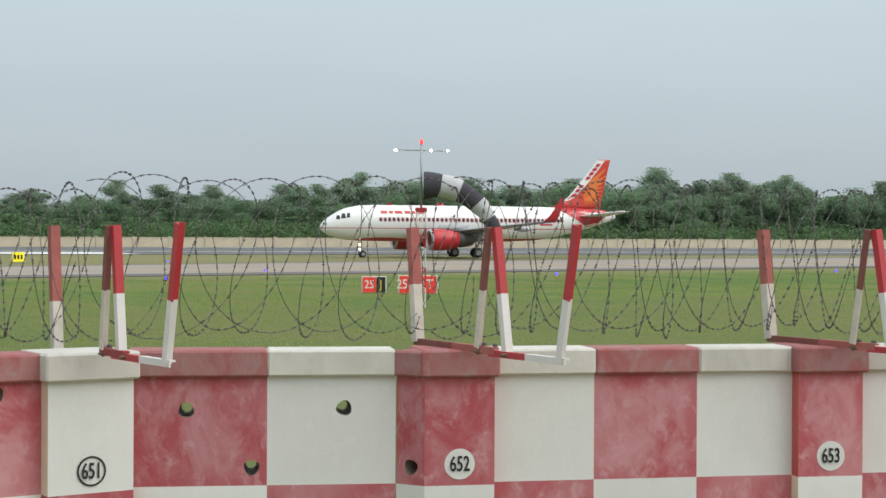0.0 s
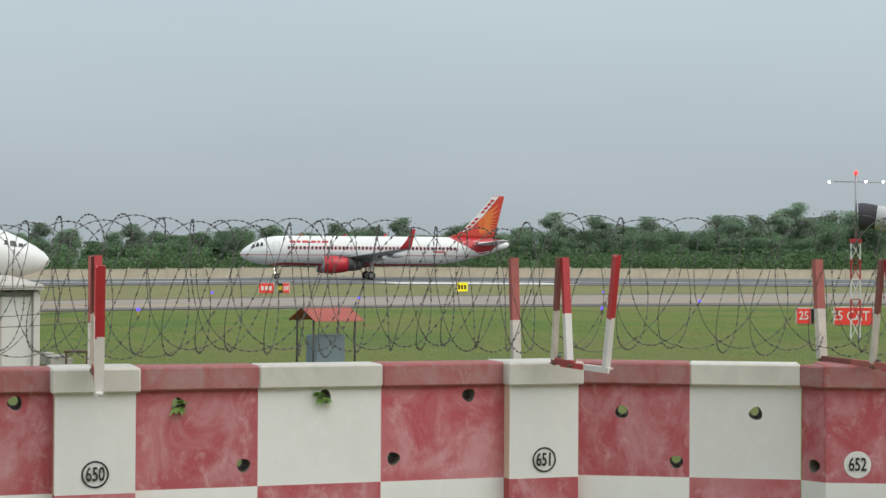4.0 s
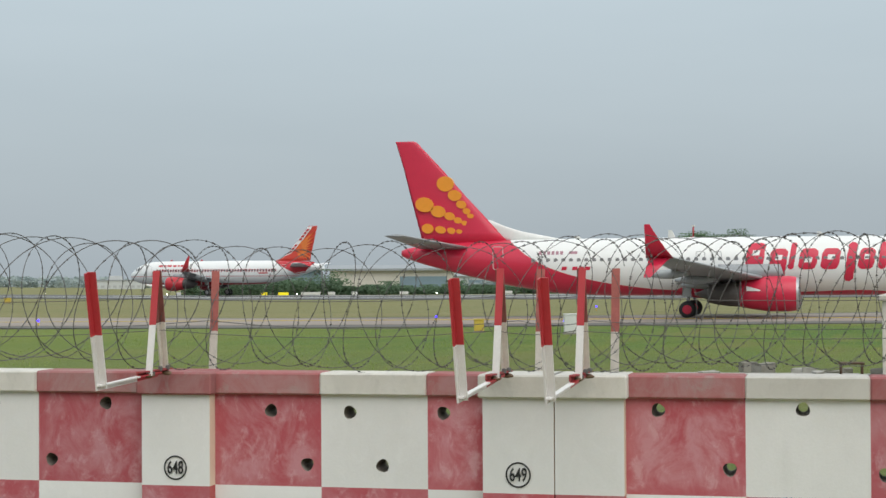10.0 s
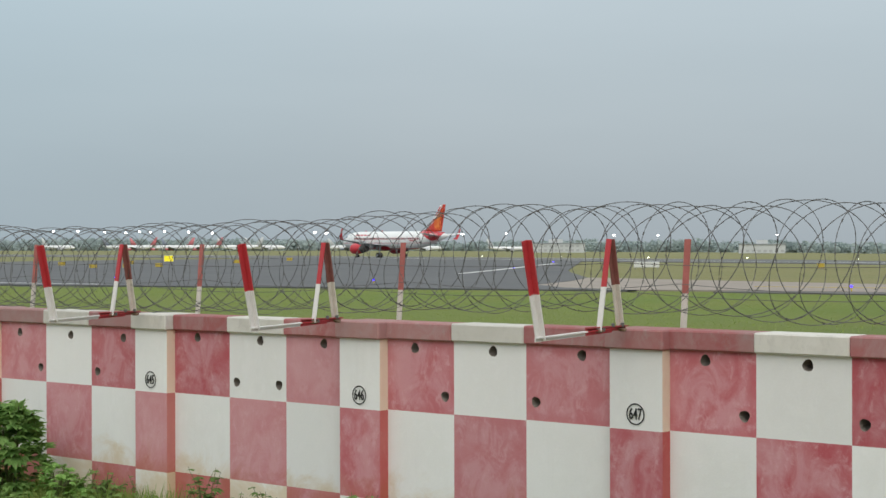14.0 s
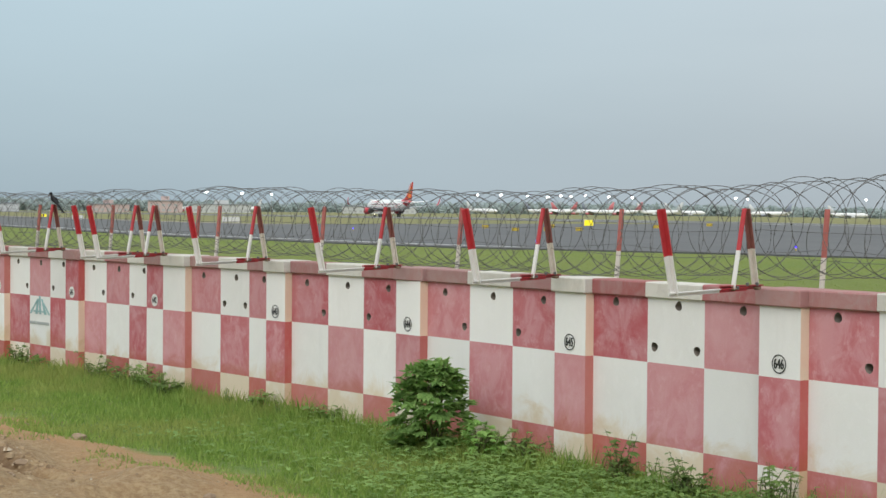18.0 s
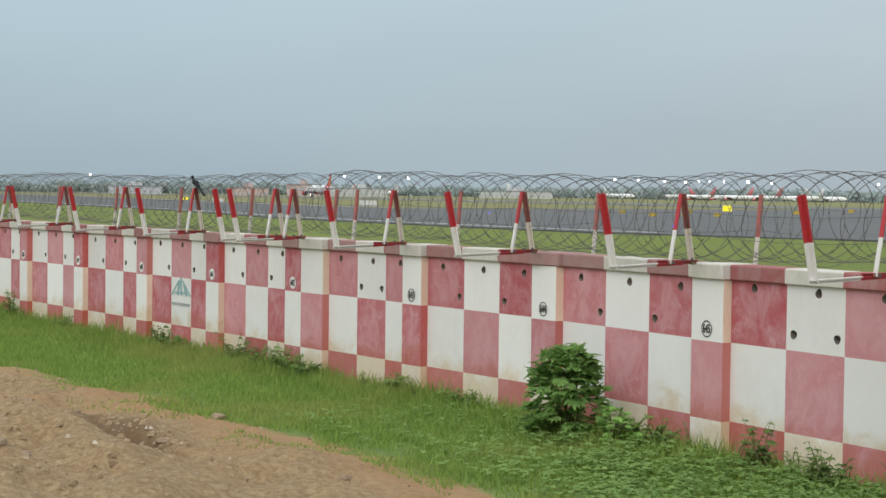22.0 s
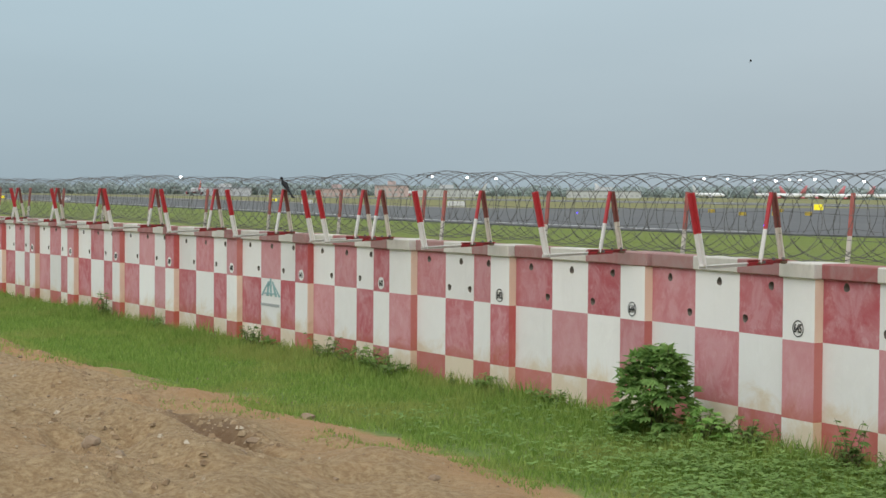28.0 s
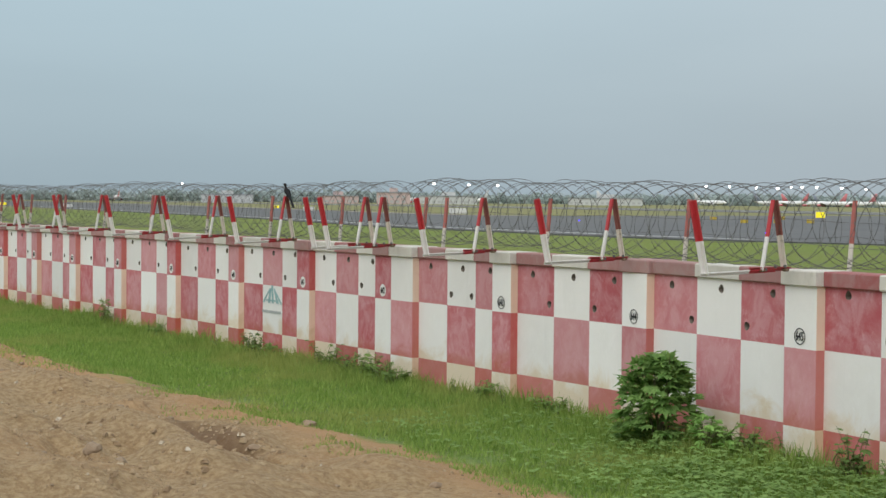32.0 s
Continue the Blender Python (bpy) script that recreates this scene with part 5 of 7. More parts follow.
# ---- white airliner with an orange fin rolling on the runway
AI_WHITE, AI_RED = (0.80, 0.80, 0.79), (0.52, 0.03, 0.042)
AI_ACC = plain("red_aircraft_paint", AI_RED, 0.3, 0, 0.12, 1.0)
AI_ORANGE = plain("flame_orange_paint", (0.62, 0.062, 0.040), 0.35)
AI_GLOW = plain("bright_orange_sun_paint", (0.74, 0.15, 0.035), 0.35)
AI_SUN = plain("gold_ray_paint", (0.80, 0.22, 0.05), 0.35)
AI_SKIN = livery("white_fuselage_paint_red_belly", AI_WHITE, AI_RED,
                 [(0, 0.4), (2.5, 1.4), (4.0, 2.06), (12.0, 2.14), (26.0, 2.2), (28.0, 2.25), (29.0, 2.2), (38.0, 2.0)], (3.28, 3.36))
AI = dict(
    L=37.4,
    stations=((0, 0.12, 0.4, 0.9, 1.8, 3.0, 4.6, 6.5, 23.0, 26.5, 30.0, 33.0, 35.5, 37.0, 37.4),
              (3.45, 3.45, 3.47, 3.52, 3.64, 3.80, 3.90, 3.92, 3.92, 3.98, 4.22, 4.52, 4.78, 4.90, 4.92),
              (0.03, 0.26, 0.62, 0.98, 1.38, 1.70, 1.90, 1.975, 1.975, 1.90, 1.58, 1.12, 0.66, 0.34, 0.18),
              (0.03, 0.26, 0.60, 0.94, 1.40, 1.80, 2.00, 2.07, 2.07, 2.00, 1.72, 1.28, 0.80, 0.42, 0.24)),
    skin=AI_SKIN, belly=1.85, belly_mat=AI_ACC, wing_x=12.2, root=6.6, kink=6.0, kink_chord=4.0, tip=1.55, half=16.4, sweep=27.5, dihedral=5.4, wing_z=2.65,
    wl_h=2.6, split=False, accent=AI_ACC, fairings=(3.8, 7.0, 10.8), tail=(31.4, 5.7, 4.3, 1.7, 3.4, 4.75), tail_mat=plain("white_tail_paint", (0.76, 0.76, 0.76), 0.35),
    engine=(10.9, 5.75, 2.05, 1.22, 3.6), chevrons=False, pylon=0.7,
    fin=((28.4, 35.4, 5.85), (30.1, 35.5, 6.4), (31.15, 35.65, 7.2), (32.7, 36.05, 8.9), (34.15, 36.45, 10.6), (35.02, 36.72, 11.66), (35.12, 36.75, 11.76)),
    fin_mat=AI_ORANGE, fin_label="orange fin with a golden sunburst", main_x=17.7, track=3.5, wheel=0.58, nose_x=5.07, nose_wheel=0.38, rim=STRUT,
    win=(6.6, 29.6), win_z=4.32, gaps=((15.2, 15.6),), glass=GLASS_DARK, arches=True, lights=True,
    doors=((4.95, 0.86, 1.9, 4.2), (31.0, 0.8, 1.7, 4.45), (15.4, 0.55, 1.0, 4.3)), door_mat=plain("door_outline_light_grey", (0.5, 0.5, 0.52), 0.5),
    cockpit=((1.55, 2.0, 4.3, 4.75), (2.08, 2.6, 4.4, 4.98), (2.68, 3.1, 4.5, 5.02)), antennas=((8.0, 0.3), (14.0, 0.3)), antenna_mat=AI_ACC)
air = airliner("airliner", pose(60, 214, 0.4, 0, 0, 170.6), AI, label="white jet airliner with orange sunburst fin rolling on the runway", category="airliner")
fin_of_air = [o for o in air.children if o.name.startswith("fin")][0]
# sunburst: rays fan out aft from the white band along the leading edge
FIN_Z = [r[2] for r in AI["fin"]]
FIN_FRONT, FIN_BACK = [r[0] for r in AI["fin"]], [r[1] for r in AI["fin"]]
SUN_X, SUN_Z = 32.95, 8.0


def fin_plate(name, outline, half, material, label):
    """A thin painted shape on both faces of the fin; outline rows are (metres aft, height, share of the half thickness)."""
    n = len(outline)
    v = [(-x, s * half * k, z) for s in (-1, 1) for x, z, k in outline]
    f = [tuple(range(n)), tuple(range(2 * n - 1, n - 1, -1))] + [(i, i + n, (i + 1) % n + n, (i + 1) % n) for i in range(n)]
    return piece(name, mesh_of(name, v, f, [material]), fin_of_air, None, label)


def on_fin(x, z):
    """Inside the fin's outline, behind its white leading band."""
    return interp(z, FIN_Z, FIN_FRONT) + 0.95 < x < interp(z, FIN_Z, FIN_BACK) - 0.10 and 6.1 < z < 11.5


for k in range(13):
    a = radians(-76 + 10.6 * k)
    r1 = 4.1
    while r1 > 1.0 and not on_fin(SUN_X + r1 * math.cos(a), SUN_Z + r1 * math.sin(a)):
        r1 -= 0.05
    hw = 0.062 * r1
    fin_plate("sun_ray", [(SUN_X + p * math.cos(a) - q * math.sin(a), SUN_Z + p * math.sin(a) + q * math.cos(a), 1) for p, q in ((0.25, -0.03), (0.5 * r1, -hw), (r1, 0), (0.5 * r1, hw), (0.25, 0.03))], 0.232, AI_SUN, "golden sun ray")
fin_plate("sun_disc", [(SUN_X - 0.05, SUN_Z, 1)] + [(SUN_X + 1.05 * math.cos(radians(q)), SUN_Z + 1.05 * math.sin(radians(q)), 1) for q in range(-78, 56, 12)], 0.237, AI_GLOW, "orange heart of the sunburst")
BAND_Z = (6.75, 7.2, 8.9, 10.6, 11.66)
BAND_W = (0.35, 0.80, 0.92, 0.92, 0.90)
fin_plate("fin_band", [(interp(z, FIN_Z, FIN_FRONT) - 0.02, z, 0.25) for z in BAND_Z] + [(interp(z, FIN_Z, FIN_FRONT) + w, z, 1) for z, w in zip(BAND_Z[::-1], BAND_W[::-1])], 0.235, SPICE_WHITE, "white band along the fin's leading edge")
for k in range(8):
    if k == 3:
        continue
    z0 = 7.25 + 0.52 * k
    fin_plate("name_bar", [(interp(z, FIN_Z, FIN_FRONT) + e, z, 1) for z, e in ((z0, 0.24), (z0 + 0.36, 0.20), (z0 + 0.36, 0.66), (z0, 0.70))], 0.243, AI_ACC, "red painted brand bar")
sk = AI["stations"]
for side in (-1, 1):
    for off, w in ((0, 0.8), (1.0, 0.5), (1.7, 0.9), (2.9, 0.7), (3.8, 0.4), (4.4, 0.9)):
        x0 = 6.7 + off
        on_skin("name_bar", sk, air, AI_ACC, [(x0, 5.0), (x0 + w, 5.0), (x0 + w, 5.32), (x0, 5.32)], side, 0.022, "red painted brand bar")
    on_skin("registration_bar", sk, air, AI_ACC, [(26.5, 3.75), (28.2, 3.75), (28.2, 3.95), (26.5, 3.95)], side, 0.02, "registration as a plain bar")
    on_skin("tail_sweep", sk, air, AI_ACC, [(28.9, 5.9), (33.2, 3.6), (34.6, 3.9), (36.2, 5.4), (36.0, 5.7), (31.0, 5.95)], side, 0.02, "red sweep painted up to the fin")
# main gear on the runway: seconds, x, y, heading
RUN = [(0, 107.3, 151.8, 169), (1, 97.9, 158.3, 169), (2.5, 78.1, 168.5, 170), (3.5, 65.5, 196.0, 170), (4.5, 55.0, 221.0, 170), (5, 47.2, 224.5, 170), (6, 22.4, 231.0, 171), (9, -68.7, 258.2, 171), (11, -139.7, 261.8, 171),
       (13, -216.2, 266.9, 171), (16, -347.5, 278.1, 171), (20, -613.5, 329.9, 171), (23, -800.0, 358.0, 172), (25, -960.0, 374.0, 172), (28, -1220.0, 409.0, 172), (32, -1600.0, 456.0, 172)]

# ---------------------------------------------------------------- trees and woods
def foliage(name, dark, light):
    m = Nodes(name, 0.75)
    g = m.t.nodes.new("ShaderNodeNewGeometry")
    co = m.coords()
    n = m.noise(co, 0.6, 3.0)
    wide = m.noise(m.coords("Object", (0.16, 0.16, 0.3)), 1.0, 2.0)
    c = m.mix(g.outputs["Random Per Island"], dark, light)
    c = m.mix(m.math("MULTIPLY", m.step(n, 0.45, 0.7), 0.4), c, tuple(v * 0.72 for v in dark))
    c = m.mix(m.math("MULTIPLY", m.step(wide, 0.42, 0.62), 0.35), c, tuple(v * 1.25 for v in light))
    tone = m.math("ADD", m.math("MULTIPLY", m.node("ObjectInfo").outputs["Random"], 0.5), 0.75)
    tn = m.t.nodes.new("ShaderNodeCombineColor")
    for i in range(3):
        m.link(tone, tn.inputs[i])
    m.color(m.mix(1.0, c, tn.outputs[0], "MULTIPLY"))
    return let_light_through(m, 0.42)


# distance haze mixed into these leaf colours, more so for each farther belt
LEAF_TREE = foliage("tree_foliage", (0.140, 0.220, 0.130), (0.185, 0.275, 0.160))
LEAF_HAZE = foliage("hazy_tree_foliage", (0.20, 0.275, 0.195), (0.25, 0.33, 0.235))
LEAF_FAR = foliage("haze_pale_foliage", (0.34, 0.40, 0.40), (0.39, 0.45, 0.44))
BARK = plain("grey_brown_bark", (0.13, 0.10, 0.075), 0.9, 0, 0.3, 4)


def leaf_cloud(rnd, lobes, per, size):
    """Many small leaf sprays scattered in the outer shell of several lobes; rows of lobes are (x, y, z, rx, rz)."""
    v, f = [], []
    for cx, cy, cz, rx, rz in lobes:
        for _ in range(per):
            c = Vector((cx + rx * 0.52 * max(-1.7, min(1.7, rnd.gauss(0, 1))), cy + rx * 0.52 * rnd.gauss(0, 1), cz + rz * 0.52 * max(-1.7, min(1.5, rnd.gauss(0, 1)))))
            a = Vector((rnd.gauss(0, 1), rnd.gauss(0, 1), rnd.gauss(0, 0.6))).normalized()
            b = a.orthogonal().normalized()
            b = Matrix.Rotation(rnd.uniform(0, 6.28), 3, a) @ b
            w = size * rnd.uniform(0.5, 1.25)
            i = len(v)
            v += [c - a * w, c + b * w * 0.55, c + a * w, c - b * w * 0.55]
            f.append((i, i + 1, i + 2, i + 3))
    return v, f


def tree(height, seed, slim=False):
    rnd = random.Random(seed)
    t = thing("tree", None, label="broad green tree behind the far boundary wall" if not slim else "slender loose-crowned tree behind the far wall", category="tree", group="trees beyond the runway")
    bend = rnd.uniform(-0.4, 0.4)
    top = height * 0.62
    pts = [(bend * s * s, 0.2 * math.sin(3 * s), top * s) for s in (0, 0.25, 0.5, 0.75, 1.0)]
    tv, tf = tube_mesh(pts, [0.24, 0.19, 0.15, 0.10, 0.05], 7)
    lobes = []
    for k in range(34 if not slim else 30):
        a = rnd.uniform(0, 6.28)
        z = height * rnd.uniform(0.28, 0.92) if not slim else height * rnd.uniform(0.40, 0.97)
        reach = (height * 0.38 if not slim else height * 0.31) * rnd.uniform(0.2, 1.0) * (1.15 - 0.75 * (z / height) ** 2)
        ex, ey = reach * math.cos(a), reach * math.sin(a)
        lv, lf = tube_mesh([(bend * 0.4, 0, z * 0.55), (ex * 0.5, ey * 0.5, z * 0.8), (ex, ey, z)], [0.09, 0.06, 0.025], 5)
        o = len(tv)
        tv += lv
        tf += [tuple(i + o for i in q) for q in lf]
        r = height * (0.125 if not slim else 0.105) * rnd.uniform(0.6, 1.45)
        lobes.append((ex, ey, z, r, r * rnd.uniform(0.6, 0.85)))
    piece("trunk", mesh_of("trunk", tv, tf, [BARK], None, True), t)
    v, f = leaf_cloud(rnd, lobes, 700 if not slim else 420, 0.155)
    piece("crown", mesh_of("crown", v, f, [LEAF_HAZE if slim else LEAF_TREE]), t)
    return t


def wood_line(x):
    return rw(x) + 52


protos = [tree(9.0, 1), tree(10.5, 2), tree(8.0, 3), tree(11.5, 4, True), tree(9.5, 5), tree(12.5, 6, True), tree(10.5, 7, True)]
park = random.Random(31)
spots = []
x = 14.0
while x < 345:
    for row in (0, 1, 2, 3):
        spots.append((x + park.uniform(-2, 2), wood_line(x) + row * 9 + park.uniform(-3, 3), (park.uniform(0.78, 1.06) + 0.06 * row) * interp(x, (14, 60, 130, 175, 260), (0.72, 0.74, 0.82, 1.06, 1.12)), park.choice((0, 1, 2, 4) if row < 2 else (1, 3, 4, 5, 6))))
    x += park.uniform(3.8, 5.8)
spots += [(-17.2, 319, 1.04, 1), (-19.5, 318, 1.15, 1), (-22.5, 320, 1.13, 1), (-25.2, 319, 1.22, 4), (-27.2, 318, 1.12, 4)]
for i, (x, y, s, k) in enumerate(spots):
    ob = copy_thing(protos[k], pose(x, y, field_z(x, y) - 0.05, 0, 0, park.uniform(0, 360)))
    ob.scale = (s, s, s)
for k, p in enumerate(protos):
    p.matrix_basis = pose(352 + 7 * k, wood_line(352) + 4 * k, field_z(352, 300))


def thicket(name, path, height, depth, per, size, material, label):
    """A dense belt of shrubs or far woods: one joined mass of leaf sprays along a path of (x, y, height share)."""
    rnd = random.Random(len(name) + per)
    lobes = []
    for x, y, h in path:
        hh = height * h
        lobes.append((x, y + rnd.uniform(-depth, depth), field_z(x, y) + hh * 0.42, hh * rnd.uniform(0.55, 0.95), hh * rnd.uniform(0.45, 0.62)))
    v, f = leaf_cloud(rnd, lobes, per, size)
    ob = piece(name, mesh_of(name, v, f, [material]))
    return tagged(ob, label, "woods", kind="stuff")


r5 = random.Random(5)
thicket("undergrowth", [(10 + 1.9 * k, wood_line(10 + 1.9 * k) - 8 + r5.uniform(-2, 2), r5.uniform(0.6, 1.15) * (0.45 if 72 < 10 + 1.9 * k < 84 else 1.0)) for k in range(178)], 5.3, 2.0, 420, 0.30, foliage("shrub_foliage", (0.098, 0.180, 0.080), (0.145, 0.235, 0.104)), "dense green undergrowth behind the far wall")


def polar(yaw, dist):
    """A place seen from the mound: degrees to the left of straight across the wall, and metres."""
    return -1.3 - dist * math.sin(radians(yaw)), -10.9 + dist * math.cos(radians(yaw))


far_path = []
for k in range(760):
    yaw = 8 + 76.0 * k / 760 + r5.uniform(-0.1, 0.1)
    d = 2250 + 200 * math.sin(yaw * 0.35) + r5.uniform(-80, 80)
    far_path.append((*polar(yaw, d), r5.uniform(0.6, 1.1)))
HEDGE_LEAF = foliage("hedge_foliage", (0.10, 0.165, 0.10), (0.145, 0.22, 0.13))
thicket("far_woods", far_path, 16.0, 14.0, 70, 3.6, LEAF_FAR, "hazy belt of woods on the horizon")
thicket("hedge", [(*polar(8.0 + 13.7 * k / 80, 322 + r5.uniform(-5, 5)), (r5.uniform(0.5, 0.9) if k % 13 else 1.25) * (0.55 if k < 50 else 1.0)) for k in range(80)], 4.6, 2.0, 750, 0.26, HEDGE_LEAF, "dark green trees before the hangar")
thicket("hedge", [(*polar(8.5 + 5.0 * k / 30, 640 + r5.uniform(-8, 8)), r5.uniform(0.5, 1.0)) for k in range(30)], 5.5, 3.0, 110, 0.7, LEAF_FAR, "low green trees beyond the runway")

# ---------------------------------------------------------------- far boundary wall
FAR_WALL = plain("sand_coloured_render", (0.61, 0.53, 0.42), 0.9, 0, 0.25, 0.4)
far_wall = thing("wall_far", None, label="low sand-coloured boundary wall beyond the runway", category="wall", kind="structure")
for k in range(60):
    x0, x1 = 4 + 6 * k, 4 + 6 * (k + 1)
    y0, y1 = rw(x0) + 36, rw(x1) + 36
    L = math.hypot(x1 - x0, y1 - y0)
    bm = boxed(0, L - 0.3, -0.1, 0.1, -0.2, 1.55, 0.02)
    box(bm, -0.02, L - 0.28, -0.15, 0.15, 1.56, 1.66)
    ob = part("wall_panel", bm, FAR_WALL, far_wall)
    ob.matrix_basis = pose(x0, y0, field_z(x0, y0), 0, 0, math.degrees(math.atan2(y1 - y0, x1 - x0)))
    ob = part("wall_pier", boxed(-0.28, -0.02, -0.2, 0.2, -0.2, 1.85, 0.02), FAR_WALL, far_wall)
    ob.matrix_basis = pose(x0, y0, field_z(x0, y0), 0, 0, math.degrees(math.atan2(y1 - y0, x1 - x0)))

# ---------------------------------------------------------------- buildings on the horizon
BLD_WHITE = plain("pale_cladding", (0.55, 0.565, 0.565), 0.7, 0, 0.12, 0.2)
BLD_CREAM = plain("cream_cladding", (0.60, 0.565, 0.50), 0.8, 0, 0.12, 0.2)
BLD_GREY = plain("grey_roof_sheet", (0.33, 0.35, 0.37), 0.6, 0.2, 0.15, 0.3)
BLD_RED = plain("terracotta_facade", (0.56, 0.43, 0.41), 0.8, 0, 0.15, 0.3)
BLD_BLUE = plain("blue_grey_cladding", (0.20, 0.28, 0.33), 0.6, 0.1, 0.15, 0.3)


def hangar(yaw, dist, width, height, depth, skin, top):
    x, y = polar(yaw, dist)
    t = thing("hangar", pose(x, y, field_z(x, y), 0, 0, yaw), label="long pale aircraft hangar with a grey roof", category="hangar", group="hangars on the horizon")
    part("wall", boxed(-width / 2, width / 2, 0, depth, 0, height * 0.8, 0.1), skin, t)
    v, f = loft([[(-width / 2 - 1, yy, zz), (width / 2 + 1, yy, zz)] + [(width / 2 + 1, yy, zz - 0.5), (-width / 2 - 1, yy, zz - 0.5)] for yy, zz in ((-1.2, height * 0.8 + 0.4), (depth * 0.5, height), (depth + 1, height * 0.8 + 0.4))])
    piece("roof", mesh_of("roof", v, f, [top]), t)
    n = int(width / 11)
    for k in range(n):
        a = -width / 2 + width * (k + 0.12) / n
        part("door", boxed(a, a + width / n * 0.76, -0.15, 0.05, 0.1, height * 0.58), BLD_BLUE if k % 3 == 1 else skin, t)
    return t


hangar(14.6, 400, 30, 6.9, 20, BLD_CREAM, BLD_GREY)
hangar(18.2, 425, 17, 7.5, 22, BLD_BLUE, BLD_WHITE)
hangar(11.0, 980, 60, 9.0, 35, BLD_WHITE, BLD_GREY)


# panes nearly as pale as the walls: distance haze put into their colour
HAZY_PANE = plain("haze_pale_window", (0.42, 0.43, 0.435), 0.3)


def terminal(yaw, dist, width, height, skin, label, tower=True):
    x, y = polar(yaw, dist)
    t = thing("building", pose(x, y, field_z(x, y), 0, 0, yaw), label=label, category="building", group="buildings on the horizon")
    part("wall", boxed(-width / 2, width / 2, 0, 18, 0, height, 0.05), skin, t)
    part("roof", boxed(-width / 2 - 0.6, width / 2 + 0.6, -0.6, 18.6, height + 0.004, height + (0.7 if tower else 0.2), 0.05), BLD_GREY if tower else BLD_WHITE, t)
    if tower:
        part("stair_tower", boxed(-width * 0.12, width * 0.12, 3, 9, height + 0.7, height + 3.4, 0.05), skin, t)
    rows = max(1, int(height / 3.4))
    for r in range(rows):
        for k in range(int(width / 4.2)):
            a = -width / 2 + 1.2 + k * 4.2
            part("window", boxed(a, a + 2.4, -0.06, 0.04, 1.0 + r * 3.4, 2.6 + r * 3.4), HAZY_PANE, t)
    return t


terminal(64.3, 1180, 24, 8, BLD_RED, "terracotta and white airport building far away")
terminal(66.2, 1220, 30, 5.5, BLD_RED, "low terracotta airport building far away")
terminal(62.4, 1260, 44, 6, BLD_WHITE, "low white airport building far away")
terminal(57.0, 1350, 60, 5.5, BLD_WHITE, "low white airport building far away")
terminal(29.5, 1250, 34, 6.5, BLD_WHITE, "low white airport building far away")
terminal(24.0, 1200, 40, 6.0, BLD_WHITE, "low white airport building far away")
terminal(36.5, 1300, 46, 7, BLD_WHITE, "low white airport building far away")
terminal(70.0, 1300, 40, 6, BLD_WHITE, "low white airport building far away")
terminal(-16.5, 287, 6.6, 4.0, BLD_WHITE, "small white building among the trees", False)

# ---------------------------------------------------------------- parked aircraft
def parked(yaw, dist, heading, tail):
    x, y = polar(yaw, dist)
    t = thing("parked_airliner", pose(x, y, field_z(x, y), 0, 0, heading), label="white airliner with a %s fin parked far away" % ("red" if tail is HAZE_RED else "dark blue" if tail is NAVY else "white"), category="airliner", group="parked airliners")
    st = SJ["stations"]
    v, f = loft([fuselage_ring(st, q, 14) for q in st[0]])
    piece("fuselage", mesh_of("fuselage", v, f, [FAR_JET], None, True), t)
    for s in (-1, 1):
        surface("wing", [wing_section(-13, 7, 1.4, 2.3, 0.06, 4), wing_section(-20, 1.6, 16.5, 3.9, 0.05, 4)], WING_GREY, t, s)
        surface("tailplane", [wing_section(-34, 4, 0.5, 4.7, 0.05, 4), wing_section(-38, 1.3, 7, 5.6, 0.05, 4)], BLD_WHITE, t, s)
        v, f = lathe(((0, 0.85), (-0.6, 1.05), (-3.0, 1.0), (-4.4, 0.65)), 12)
        piece("engine", mesh_of("engine", v, f, [tail], None, True), t, Matrix.Translation((-11.5, s * 4.9, 1.6)))
        tube("main_gear_leg", [(-19, s * 2.9, 0), (-19, s * 2.9, 2.2)], 0.3, TYRE, t, 6)
    tube("nose_gear_leg", [(-4, 0, 0), (-4, 0, 1.8)], 0.2, TYRE, t, 6)
    v, f = loft([flat_section(-a, b - a, z, 0, 0.04, 4) for a, b, z in ((31, 37.8, 5.2), (34, 38.4, 8.4), (37.5, 39.5, 12.6))])
    piece("fin", mesh_of("fin", v, f, [tail], None, True), t)
    return t


FAR_JET = plain("white_jet_paint_in_haze", (0.80, 0.80, 0.80), 0.5)
# fin red washed out in the paint itself, to stand for distance haze
HAZE_RED = plain("crimson_jet_paint_in_haze", (0.55, 0.17, 0.18), 0.5)
NAVY = plain("faded_navy_aircraft_paint", (0.22, 0.25, 0.31), 0.35)
for yaw, dist, head, tail in ((52.9, 1600, 15, BLD_WHITE), (51.4, 1560, 200, HAZE_RED), (50.8, 1620, 20, NAVY), (50.2, 1580, 205, HAZE_RED), (49.8, 1640, 30, HAZE_RED), (49.3, 1560, 210, HAZE_RED), (48.8, 1660, 25, NAVY), (47.9, 1500, 200, BLD_WHITE), (46.9, 1600, 20, BLD_WHITE), (45.8, 1560, 35, BLD_WHITE), (44.3, 1580, 210, NAVY),
                              (43.0, 1600, 30, BLD_WHITE), (21.9, 1850, 30, HAZE_RED), (21.3, 1900, 210, HAZE_RED), (63.2, 1500, 25, HAZE_RED), (62.2, 1540, 205, BLD_WHITE), (55.8, 1450, 70, BLD_WHITE), (40.4, 1600, 25, BLD_WHITE), (37.5, 1620, 30, BLD_WHITE)):
    parked(yaw, dist, head, tail)


# ---------------------------------------------------------------- apron floodlights
FLOOD = glow("lit_floodlight", (1.0, 0.98, 0.93), 14.0)
